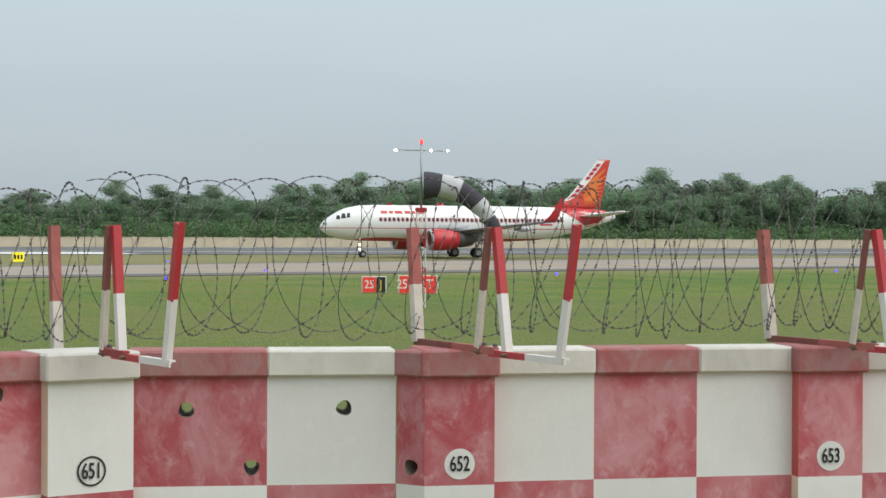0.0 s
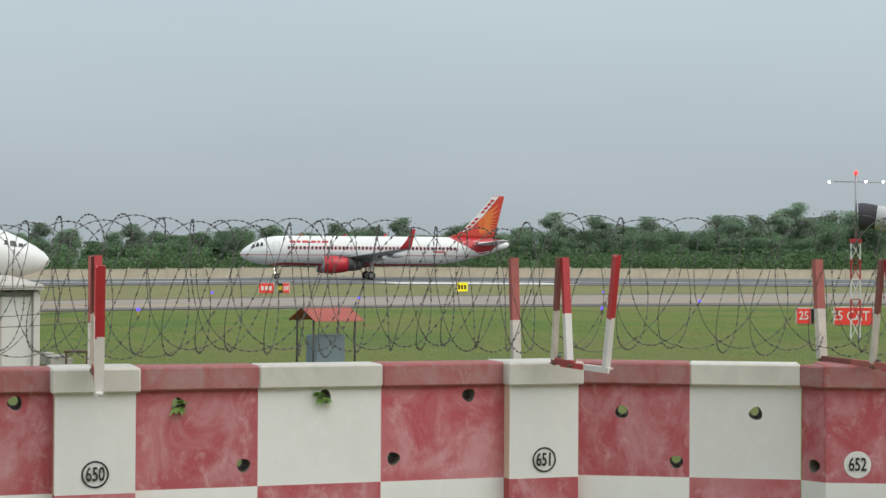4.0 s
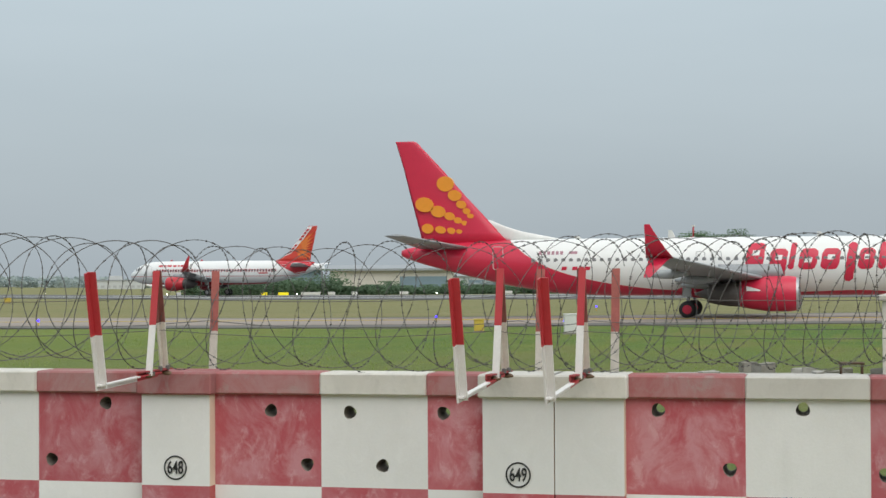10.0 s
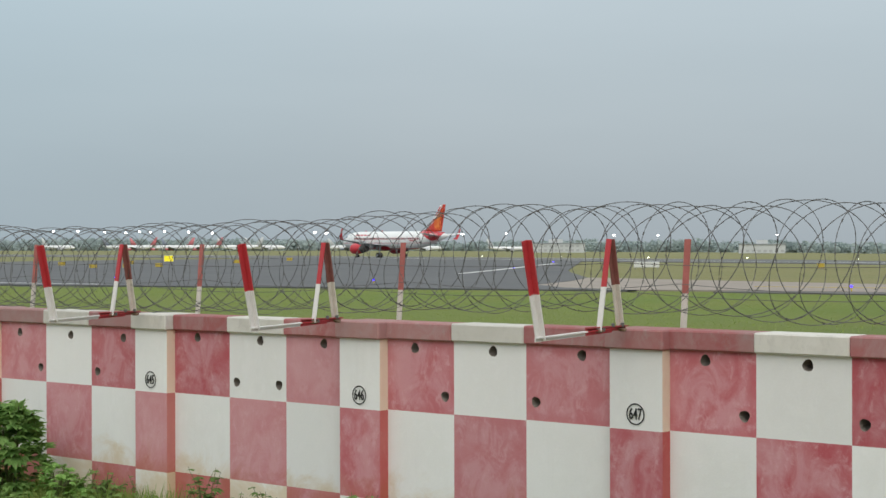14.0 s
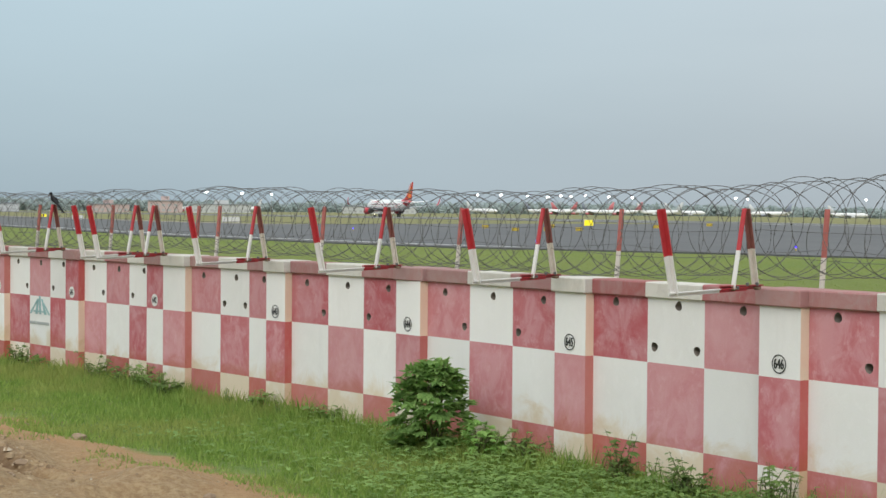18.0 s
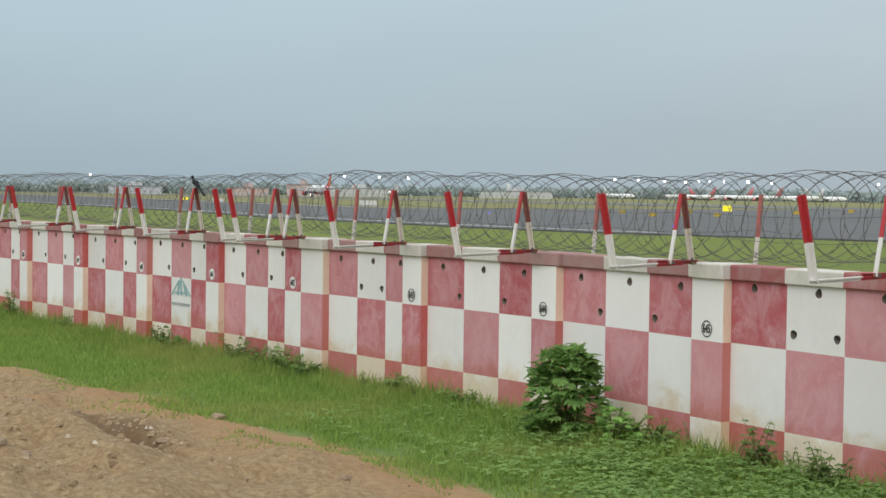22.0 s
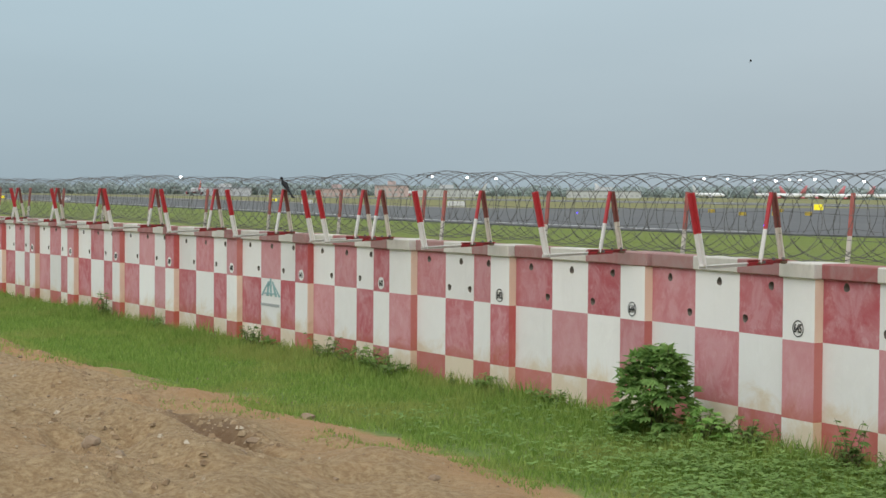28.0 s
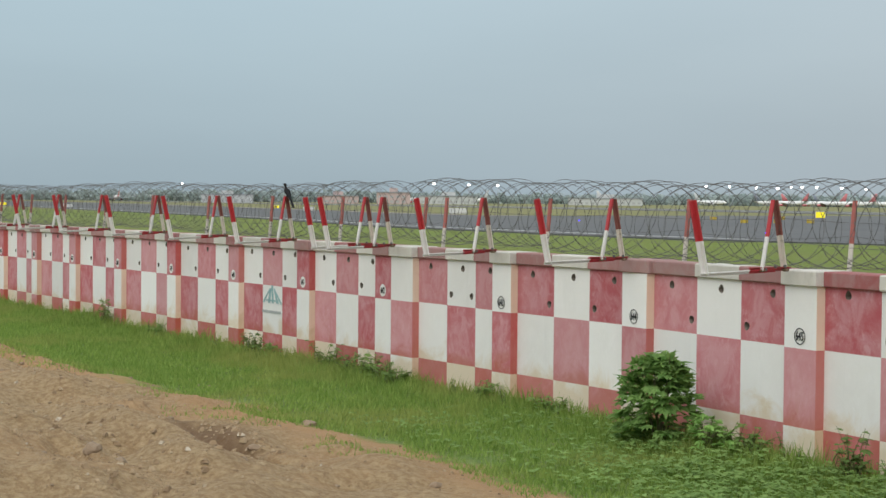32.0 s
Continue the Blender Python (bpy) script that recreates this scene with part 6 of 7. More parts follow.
POLE = plain("galvanised_pole", (0.38, 0.39, 0.40), 0.5, 0.5)


def floodlight(yaw, dist, height):
    x, y = polar(yaw, dist)
    t = thing("floodlight_mast", pose(x, y, field_z(x, y), 0, 0, yaw), label="tall apron mast with a lit floodlight", category="floodlight", group="apron floodlights")
    tube("pole", [(0, 0, 0), (0, 0, height)], (0.22, 0.12), POLE, t, 6)
    part("lamp_head", boxed(-0.65, 0.65, -0.35, 0.0, height - 0.1, height + 0.8, 0.2), FLOOD, t, "lit floodlight panel")
    return t


for yaw, dist, h in ((62.9, 1060, 13), (61.7, 1060, 12.5), (60.7, 1050, 12), (53.6, 1080, 13), (52.8, 1090, 13), (51.9, 1080, 12.5), (51.2, 1090, 12), (50.75, 1070, 12.5), (50.4, 1080, 12.5), (49.9, 1080, 13), (49.1, 1080, 12.5), (48.3, 1090, 12), (44.8, 1100, 12.5), (44.4, 1110, 12),
                     (40.5, 1090, 12.5), (39.7, 1100, 12), (38.2, 1100, 12.5), (20.3, 1000, 12.8), (19.6, 1010, 12.6), (21.2, 1000, 12.5), (18.5, 1010, 13), (33.0, 1150, 12), (29.0, 1150, 12.4), (71.5, 1150, 12.5), (34.5, 1140, 12)):
    floodlight(yaw, dist, h)


# ---------------------------------------------------------------- signs, edge lights, boxes on the field
SIGN_RED = glow("lit_red_sign_face", (0.66, 0.045, 0.03), 0.28)
SIGN_BLACK = plain("black_sign_face", (0.02, 0.02, 0.022), 0.4)
SIGN_YELLOW = glow("glowing_yellow_face", (0.85, 0.72, 0.02), 0.35)
SIGN_GREY = plain("white_sign_back", (0.66, 0.66, 0.64), 0.5)
TEXT_WHITE = plain("white_sign_lettering", (0.82, 0.82, 0.80), 0.5)
TEXT_YELLOW = plain("yellow_sign_lettering", (0.80, 0.62, 0.03), 0.5)


def field_sign(x, y, yaw, panels, height, label, legs=0.25):
    """A low airfield sign; panels are rows of (width, face, text, text material)."""
    t = thing("airfield_sign", pose(x, y, field_z(x, y), 0, 0, yaw), label=label, category="sign", group="airfield signs")
    total = sum(p[0] for p in panels)
    part("housing", boxed(-total / 2 - 0.05, total / 2 + 0.05, 0.0, 0.24, legs, legs + height + 0.06, 0.02), SIGN_GREY, t, "white metal sign housing")
    a = -total / 2
    for w, face, body, ink in panels:
        plate_ob = part("panel", boxed(a + 0.01, a + w - 0.01, -0.02, 0.004, legs + 0.03, legs + height + 0.03), face, t)
        if body == "bars":
            for k in range(3):
                part("word_bar", boxed(a + w * (0.14 + 0.27 * k), a + w * (0.32 + 0.27 * k), -0.026, -0.018, legs + height * 0.3, legs + height * 0.76), ink, plate_ob, "unreadable word as a bar")
        elif body:
            lettering(body, height * 0.78, ink, plate_ob, Matrix.Translation((a + w / 2, -0.024, legs + 0.03 + height * 0.5)) @ pose(0, 0, 0, 90) @ Matrix.Diagonal((0.85, 1, 1, 1)), "word", 0.006)
        a += w
    for lx in (-total / 2 + 0.15, total / 2 - 0.15):
        tube("leg", [(lx, 0.12, -0.05), (lx, 0.12, legs + 0.02)], 0.04, POLE, t, 6)
    return t


field_sign(40.05, 59.2, -31, [(0.66, SIGN_RED, "25", TEXT_WHITE), (0.44, SIGN_BLACK, "J", TEXT_YELLOW)], 0.72, "lit red and black runway holding sign on grass", 0.05)
field_sign(41.2, 57.1, -31, [(1.75, SIGN_RED, "25 CAT I", TEXT_WHITE)], 0.80, "red holding position sign with white lettering", 0.05)
field_sign(29.3, 132, -12, [(1.3, SIGN_RED, "bars", TEXT_WHITE)], 0.85, "small red holding sign beside the taxiway", 0.2)
field_sign(30.9, 132.3, -12, [(0.45, SIGN_BLACK, "bars", TEXT_YELLOW), (0.55, SIGN_RED, "bars", TEXT_WHITE)], 0.85, "small red and black sign beside the taxiway", 0.2)
field_sign(49.4, 138, -12, [(1.05, SIGN_YELLOW, "bars", SIGN_BLACK)], 0.85, "bright yellow airfield sign on the grass strip", 0.15)
field_sign(-214, 169, 55, [(1.5, SIGN_YELLOW, "", None)], 0.95, "bright yellow airfield sign beside the holding bay", 0.2)
field_sign(-109.6, 153.4, 36, [(2.9, SIGN_GREY, "", None)], 0.62, "white back of a low airfield sign", 0.25)
field_sign(-278.5, 136, 62, [(3.2, SIGN_GREY, "", None)], 1.0, "white back of an airfield sign by the runway", 0.3)
field_sign(-351, 136, 66, [(2.4, SIGN_GREY, "", None)], 0.8, "white back of an airfield sign by the bay", 0.3)
field_sign(-419, 155, 70, [(0.6, SIGN_YELLOW, "", None), (0.4, SIGN_BLACK, "", None), (0.6, SIGN_YELLOW, "", None)], 0.7, "yellow and black airfield sign near the fence", 0.3)
field_sign(-606, 124, 75, [(2.4, SIGN_YELLOW, "", None)], 0.9, "bright yellow airfield sign far along the fence", 0.3)
field_sign(-488, 116.5, 72, [(2.6, SIGN_GREY, "", None)], 0.9, "white back of an airfield sign far away", 0.3)

BLUE_GLOW = glow("lit_blue_edge_lamp", (0.06, 0.035, 1.0), 2.6)
YELLOW_PAINT = plain("yellow_box_paint", (0.58, 0.42, 0.06), 0.5, 0, 0.2)


def edge_light(x, y):
    t = thing("taxi_edge_light", pose(x, y, field_z(x, y)), label="small blue taxiway edge light on a yellow stem", category="edge light", group="taxiway edge lights")
    tube("stem", [(0, 0, -0.05), (0, 0, 0.3)], 0.05, YELLOW_PAINT, t, 6)
    v, f = lathe(((0.3, 0.07), (0.34, 0.085), (0.42, 0.07), (0.45, 0.02)), 10, "z")
    piece("lens", mesh_of("lens", v, f, [BLUE_GLOW], None, True), t, None, "lit blue glass lens")
    return t


for x, y in ((38, 79), (66, 79.2), (11, 79), (-15, 79), (-46, 78.5), (92, 79), (24, 129), (60, 129), (-20, 129.5), (-84.5, 79), (-113, 63), (-119, 140), (-146, 184), (-25, 91), (-194, 110), (-107, 73), (32, 111), (55, 100), (120, 79)):
    edge_light(x, y)


RUNWAY_GLOW = glow("lit_runway_lamp", (0.95, 1.0, 0.85), 7.0)


def runway_light(x, y):
    t = thing("runway_edge_light", pose(x, y, field_z(x, y)), label="small lit white runway edge light", category="edge light", group="runway edge lights")
    tube("stem", [(0, 0, -0.05), (0, 0, 0.28)], 0.05, YELLOW_PAINT, t, 6)
    v, f = lathe(((0.28, 0.09), (0.34, 0.12), (0.42, 0.09), (0.45, 0.03)), 10, "z")
    piece("lens", mesh_of("lens", v, f, [RUNWAY_GLOW], None, True), t, None, "lit white glass lens")
    return t


for k in range(9):
    x = -40.0 - 27.0 * k
    runway_light(x, rw(x) + 32)


def marker_box(x, y, w, d, h, mat, label):
    t = thing("equipment_box", pose(x, y, field_z(x, y), 0, 0, 12), label=label, category="equipment box")
    part("cabinet", boxed(-w / 2, w / 2, -d / 2, d / 2, 0.08, h, 0.02), mat, t)
    part("lid", boxed(-w / 2 - 0.03, w / 2 + 0.03, -d / 2 - 0.03, d / 2 + 0.03, h + 0.002, h + 0.06, 0.01), mat, t)
    part("plinth", boxed(-w / 2 - 0.05, w / 2 + 0.05, -d / 2 - 0.05, d / 2 + 0.05, -0.05, 0.08, 0.01), CONCRETE, t)
    part("door", boxed(-w / 2 + 0.04, w / 2 - 0.04, -d / 2 - 0.012, -d / 2 + 0.004, 0.14, h - 0.05), mat, t)
    return t


marker_box(-17.9, 69.8, 0.5, 0.4, 0.62, YELLOW_PAINT, "small yellow equipment box on the grass")
marker_box(-13.0, 67.5, 0.58, 0.45, 0.92, SIGN_GREY, "pale grey equipment cabinet on the grass")
marker_box(-93.6, 166, 0.75, 0.4, 0.62, YELLOW_PAINT, "small yellow marker box beside the runway")
for x, y in ((-204, 140), (-181, 128), (-179, 132), (-177, 136), (-204, 153), (-193, 165), (-208, 191)):
    marker_box(x, y, 0.9, 0.5, 0.55, YELLOW_PAINT, "small yellow and black marker beside the holding bay")


def radio_mast(x, y, height):
    t = thing("radio_mast", pose(x, y, field_z(x, y)), label="slim red and white banded mast behind the trees", category="mast")
    n = 7
    for i in range(n):
        a, b = height * i / n, height * (i + 1) / n
        tube("mast_band", [(0, 0, a), (0, 0, b)], 0.16, (POST_RED, POST_WHITE)[i % 2], t, 8)
    part("head", boxed(-0.3, 0.3, -0.2, 0.2, height + 0.004, height + 0.35, 0.05), POST_WHITE, t)
    return t


radio_mast(*polar(4.26, 318), 12.3)


def marker_board(yaw, dist, w, h, mat, label):
    x, y = polar(yaw, dist)
    t = thing("marker_board", pose(x, y, field_z(x, y), 0, 0, yaw), label=label, category="marker board", group="marker boards by the runway")
    part("board", boxed(-w / 2, w / 2, -0.06, 0.06, 0.12, 0.12 + h, 0.03), mat, t)
    for sx in (-0.4, 0.4):
        part("foot", boxed(sx * w - 0.08, sx * w + 0.08, -0.2, 0.2, -0.02, 0.118), CONCRETE, t)
    return t


# the yellow boards reuse the glowing sign face, though they hold no lamp
for yaw, w, mat in ((19.0, 1.1, SIGN_YELLOW), (18.35, 1.9, SIGN_YELLOW), (17.4, 3.6, SIGN_GREY), (16.7, 1.4, SIGN_GREY), (21.9, 0.8, SIGN_GREY), (15.9, 1.2, SIGN_GREY), (14.2, 1.6, SIGN_GREY), (12.4, 1.0, SIGN_GREY), (10.6, 1.5, SIGN_GREY)):
    marker_board(yaw, 306, w, 0.55, mat, "low bright yellow marker board beyond the runway" if mat is SIGN_YELLOW else "low white marker board beyond the runway")


# ---------------------------------------------------------------- windsock
SOCK_DARK = plain("dark_sock_fabric", (0.06, 0.055, 0.07), 0.9, 0, 0.3)
SOCK_WHITE = plain("white_sock_fabric", (0.52, 0.52, 0.54), 0.9, 0, 0.2)
RED_GLOW = glow("lit_red_lamp", (1.0, 0.03, 0.03), 2.5)
WHITE_GLOW = glow("lit_white_lamp", (1.0, 0.98, 0.95), 5.0)


def windsock(x, y, yaw):
    t = thing("windsock", pose(x, y, field_z(x, y), 0, 0, yaw), label="drooping black and white windsock on a lattice mast", category="windsock")
    h, w = 3.7, 0.17
    for k, (z0, z1) in enumerate(((0, 0.75), (0.75, 1.5), (1.5, 2.25), (2.25, 3.0), (3.0, 3.7))):
        mat = POST_RED if k % 2 else POST_WHITE
        seg = None
        tv, tf = [], []
        for cx, cy in ((-w, -w), (w, -w), (w, w), (-w, w)):
            v, f = tube_mesh([(cx, cy, z0), (cx, cy, z1)], 0.028, 5)
            o = len(tv)
            tv += v
            tf += [tuple(i + o for i in q) for q in f]
        for (ax, ay), (bx, by) in (((-w, -w), (w, -w)), ((w, -w), (w, w)), ((w, w), (-w, w)), ((-w, w), (-w, -w))):
            for p, q in (((ax, ay, z0), (bx, by, z1)), ((bx, by, z0), (ax, ay, z1)), ((ax, ay, z1), (bx, by, z1))):
                v, f = tube_mesh([p, q], 0.016, 4)
                o = len(tv)
                tv += v
                tf += [tuple(i + o for i in qq) for qq in f]
        piece("lattice", mesh_of("lattice", tv, tf, [mat]), t, None, "painted lattice mast section")
    part("collar", boxed(-0.22, 0.22, -0.22, 0.22, 3.62, 3.78, 0.02), POST_RED, t, "red mast collar")
    tube("pole", [(0, 0, 3.7), (0, 0, 6.22)], 0.04, POLE, t, 8)
    tube("cross_arm", [(-0.98, 0, 5.96), (1.02, 0, 5.92)], 0.022, POLE, t, 6)
    for lx in (-0.98, 0.36, 1.0):
        v, f = lathe(((-0.045, 0.03), (0, 0.055), (0.045, 0.03)), 10, "z")
        piece("arm_lamp", mesh_of("arm_lamp", v, f, [WHITE_GLOW], None, True), t, Matrix.Translation((lx, 0, 5.94)), "lit white lamp")
    v, f = lathe(((0, 0.07), (0.08, 0.07), (0.15, 0.03)), 10, "z")
    piece("beacon", mesh_of("beacon", v, f, [RED_GLOW], None, True), t, Matrix.Translation((0, 0, 6.22)), "lit red beacon")
    # five fabric bands along a drooping line
    line = [(0.10, 4.62), (0.55, 4.63), (1.05, 4.56), (1.55, 4.36), (2.05, 4.02), (2.42, 3.62), (2.66, 3.22), (2.78, 2.98)]
    rads = [0.50, 0.48, 0.45, 0.41, 0.36, 0.31, 0.27, 0.25]
    cuts = [0, 1.4, 2.8, 4.2, 5.6, 7.0]
    ks = list(range(8))
    for b in range(5):
        rings = []
        for j in range(5):
            k = cuts[b] + (cuts[b + 1] - cuts[b]) * j / 4
            x0, z0 = interp(k, ks, [p[0] for p in line]), interp(k, ks, [p[1] for p in line])
            x1, z1 = interp(k + 0.05, ks, [p[0] for p in line]), interp(k + 0.05, ks, [p[1] for p in line])
            xa, za = interp(k - 0.05, ks, [p[0] for p in line]), interp(k - 0.05, ks, [p[1] for p in line])
            d = Vector((x1 - xa, 0, z1 - za)).normalized()
            n = Vector((-d.z, 0, d.x))
            r = interp(k, ks, rads)
            rings.append([Vector((x0, 0, z0)) + n * r * math.sin(a * math.pi / 8) * (1 + 0.06 * math.sin(a * 1.7 + k * 3)) + Vector((0, 1, 0)) * r * math.cos(a * math.pi / 8) for a in range(16)])
        v, f = loft(rings, b == 4)
        piece("sock_band", mesh_of("sock_band", v, f, [SOCK_WHITE if b % 2 else SOCK_DARK], None, True), t, None, "limp fabric band")
    v, f = loft([[(0.10, 0.5 * math.cos(a * math.pi / 12) * s, 4.62 + 0.5 * math.sin(a * math.pi / 12) * s) for a in range(24)] for s in (1.0, 1.05)], False)
    piece("hoop", mesh_of("hoop", v, f, [POLE]), t)
    return t


windsock(33.14, 44.1, -33)


# ---------------------------------------------------------------- guard box, shelter, rubble
BOOTH = plain("dirty_white_plaster", (0.71, 0.645, 0.615), 0.85, 0, 0.24, 1.8)
BOOTH_ROOF = plain("stained_roof_cement", (0.55, 0.505, 0.46), 0.9, 0, 0.35, 2.2)
BOOTH_DOOR = plain("pale_steel_door", (0.76, 0.73, 0.70), 0.6, 0, 0.12, 2.0)
ROOF_RED = plain("red_corrugated_sheet", (0.42, 0.105, 0.08), 0.6, 0, 0.25, 3.0)
CABINET = plain("blue_grey_cabinet_paint", (0.20, 0.25, 0.29), 0.5, 0, 0.15)


def guard_box(x, y, yaw):
    t = thing("guard_box", pose(x, y, 0, 0, 0, yaw), label="small dirty white plastered hut with a hipped slab roof", category="hut")
    part("wall", boxed(-1.02, 0.02, -0.8, 0.8, 0, 2.02, 0.02), BOOTH, t)
    part("wall", boxed(0.022, 1.0, -0.62, 0.8, 0, 2.0, 0.02), BOOTH, t)
    part("corner_post", boxed(0.86, 1.02, -0.8, -0.63, 0, 2.0, 0.01), BOOTH, t)
    part("door", boxed(0.08, 0.82, -0.66, -0.624, 0.1, 1.86, 0.01), BOOTH_DOOR, t, "closed pale steel door")
    part("lintel", boxed(0.03, 0.85, -0.74, -0.60, 1.88, 1.98, 0.01), CONCRETE, t)
    rings = [[(-1.14 * s, -0.94 * s + q, z), (1.12 * s, -0.94 * s + q, z), (1.12 * s, 0.94 * s + q, z), (-1.14 * s, 0.94 * s + q, z)] for s, z, q in ((1.0, 2.03, 0), (1.0, 2.14, 0), (0.25, 2.38, 0))]
    v, f = loft(rings)
    piece("roof", mesh_of("roof", v, f, [BOOTH_ROOF]), t, None, "stained hipped concrete roof slab")
    part("vent", boxed(-0.06, 0.06, -0.06, 0.06, 2.37, 2.46, 0.01), CONCRETE, t)
    return t


guard_box(1.12, 31.1, -3.4).scale = (0.95, 0.95, 0.96)


def shelter(x, y, yaw):
    t = thing("shelter", pose(x, y, 0, 0, 0, yaw), label="small red sheet roof on thin posts over a cabinet", category="shelter")
    for sx in (-0.50, 0.50):
        for sy in (-0.38, 0.38):
            tube("post", [(sx, sy, -0.05), (sx, sy, 1.49)], 0.022, plain_dark_metal, t, 6)
    for s in (-1, 1):
        n = 24
        vs, fs = [], []
        for k in range(n + 1):
            xx = -0.59 + 1.18 * k / n
            wv = 0.012 * math.cos(k * math.pi)
            vs += [(xx, 0, 1.67 + wv), (xx, s * 0.60, 1.41 + wv), (xx, s * 0.60, 1.40 + wv), (xx, 0, 1.66 + wv)]
        for k in range(n):
            a = 4 * k
            fs += [(a, a + 1, a + 5, a + 4), (a + 3, a + 7, a + 6, a + 2), (a + 1, a + 2, a + 6, a + 5)]
        piece("roof_sheet", mesh_of("roof_sheet", vs, fs, [ROOF_RED]), t, None, "corrugated red roof sheet")
    part("cabinet", boxed(-0.36, 0.36, -0.22, 0.25, 0.05, 1.10, 0.03), CABINET, t, "blue-grey cabinet")
    part("plinth", boxed(-0.55, 0.55, -0.35, 0.35, -0.05, 0.05, 0.01), CONCRETE, t)
    return t


shelter(7.53, 24.0, 14)
RUBBLE = plain("grey_broken_concrete", (0.40, 0.38, 0.35), 0.9, 0, 0.3, 4.0)
rr = random.Random(12)
for k in range(15):
    x, y = rr.uniform(-5.2, 3.4), rr.uniform(31.0, 34.5)
    w, d, h = rr.uniform(0.25, 0.7), rr.uniform(0.2, 0.4), rr.uniform(0.10, 0.30)
    bm = boxed(-w / 2, w / 2, -d / 2, d / 2, -0.04, h, 0.02)
    for vert in bm.verts:
        vert.co += Vector((rr.uniform(-0.03, 0.03), rr.uniform(-0.03, 0.03), rr.uniform(-0.02, 0.02)))
    ob = part("concrete_block", bm, (RUBBLE, CONCRETE, RUBBLE)[k % 3], None)
    ob.matrix_basis = pose(x, y, 0, 0, rr.uniform(-6, 6), rr.uniform(0, 180))
    tagged(ob, "broken concrete block lying in the grass", "rubble", "concrete rubble")

def iron_stand(x, y, yaw):
    t = thing("iron_stand", pose(x, y, 0, 0, 0, yaw), label="low rusty iron frame standing in the grass", category="frame")
    for sx in (-0.25, 0.25):
        for sy in (-0.16, 0.16):
            tube("leg", [(sx, sy, -0.03), (sx, sy, 0.40)], 0.022, RUST, t, 6)
    part("top", boxed(-0.30, 0.30, -0.20, 0.20, 0.402, 0.45, 0.01), RUST, t)
    return t


RUST = plain("rusty_iron", (0.13, 0.075, 0.05), 0.85, 0.2, 0.4, 12.0)
iron_stand(-0.62, 30.6, 4)
iron_stand(2.98, 30.9, -8)
slab = part("concrete_slab", boxed(-3.6, 2.2, -0.25, 0.25, -0.05, 0.09, 0.02), RUBBLE, None)
slab.matrix_basis = pose(-1.6, 31.9, 0, 0, 0, 1.5)
tagged(slab, "long low concrete strip in the grass beside the hut", "slab")


# ---------------------------------------------------------------- verge plants
LEAF_BUSH = foliage("broad_bush_leaf", (0.17, 0.34, 0.08), (0.36, 0.56, 0.16))
LEAF_WEED = foliage("weed_leaf", (0.150, 0.250, 0.060), (0.240, 0.370, 0.105))


def grass_material():
    m = Nodes("verge_grass_blade", 0.8)
    g = m.t.nodes.new("ShaderNodeNewGeometry")
    co = m.coords()
    big, mid = m.noise(co, 0.45, 4.0, 0.6), m.noise(co, 2.2, 4.0, 0.65)
    c = m.mix(g.outputs["Random Per Island"], (0.150, 0.265, 0.044), (0.325, 0.440, 0.105))
    c = m.mix(m.math("MULTIPLY", m.step(big, 0.45, 0.66), 0.65), c, (0.37, 0.39, 0.115))
    c = m.mix(m.math("MULTIPLY", m.step(mid, 0.52, 0.72), 0.5), c, (0.145, 0.255, 0.052))
    m.color(c)
    return let_light_through(m, 0.45)


GRASS_MAT = grass_material()
LEAF_LOW = foliage("low_weed_leaf", (0.170, 0.295, 0.076), (0.280, 0.412, 0.120))
STEM = plain("green_brown_stem", (0.12, 0.13, 0.05), 0.8)


def leaflet(v, f, base, way, up, length, width):
    """A folded pointed leaflet."""
    side = way.cross(up).normalized() * width
    i = len(v)
    mid = base + way * length * 0.45
    v += [base, mid + side + up * 0.1 * width, base + way * length - up * 0.12 * length, mid - side + up * 0.1 * width]
    f.append((i, i + 1, i + 2, i + 3))


def spray(v, f, rnd, base, way, size, n):
    """A hand of leaflets drooping from one stalk end."""
    way = way.normalized()
    side = way.cross(Vector((0, 0, 1)))
    side = side.normalized() if side.length > 1e-3 else Vector((1, 0, 0))
    up = side.cross(way)
    for k in range(n):
        a = (k / (n - 1) - 0.5) * 2.4 if n > 1 else 0
        d = (way * math.cos(a) + side * math.sin(a) + Vector((0, 0, -0.25))).normalized()
        leaflet(v, f, base, d, up, size * (1 - 0.35 * abs(a) / 1.2) * rnd.uniform(0.85, 1.15), size * 0.21)


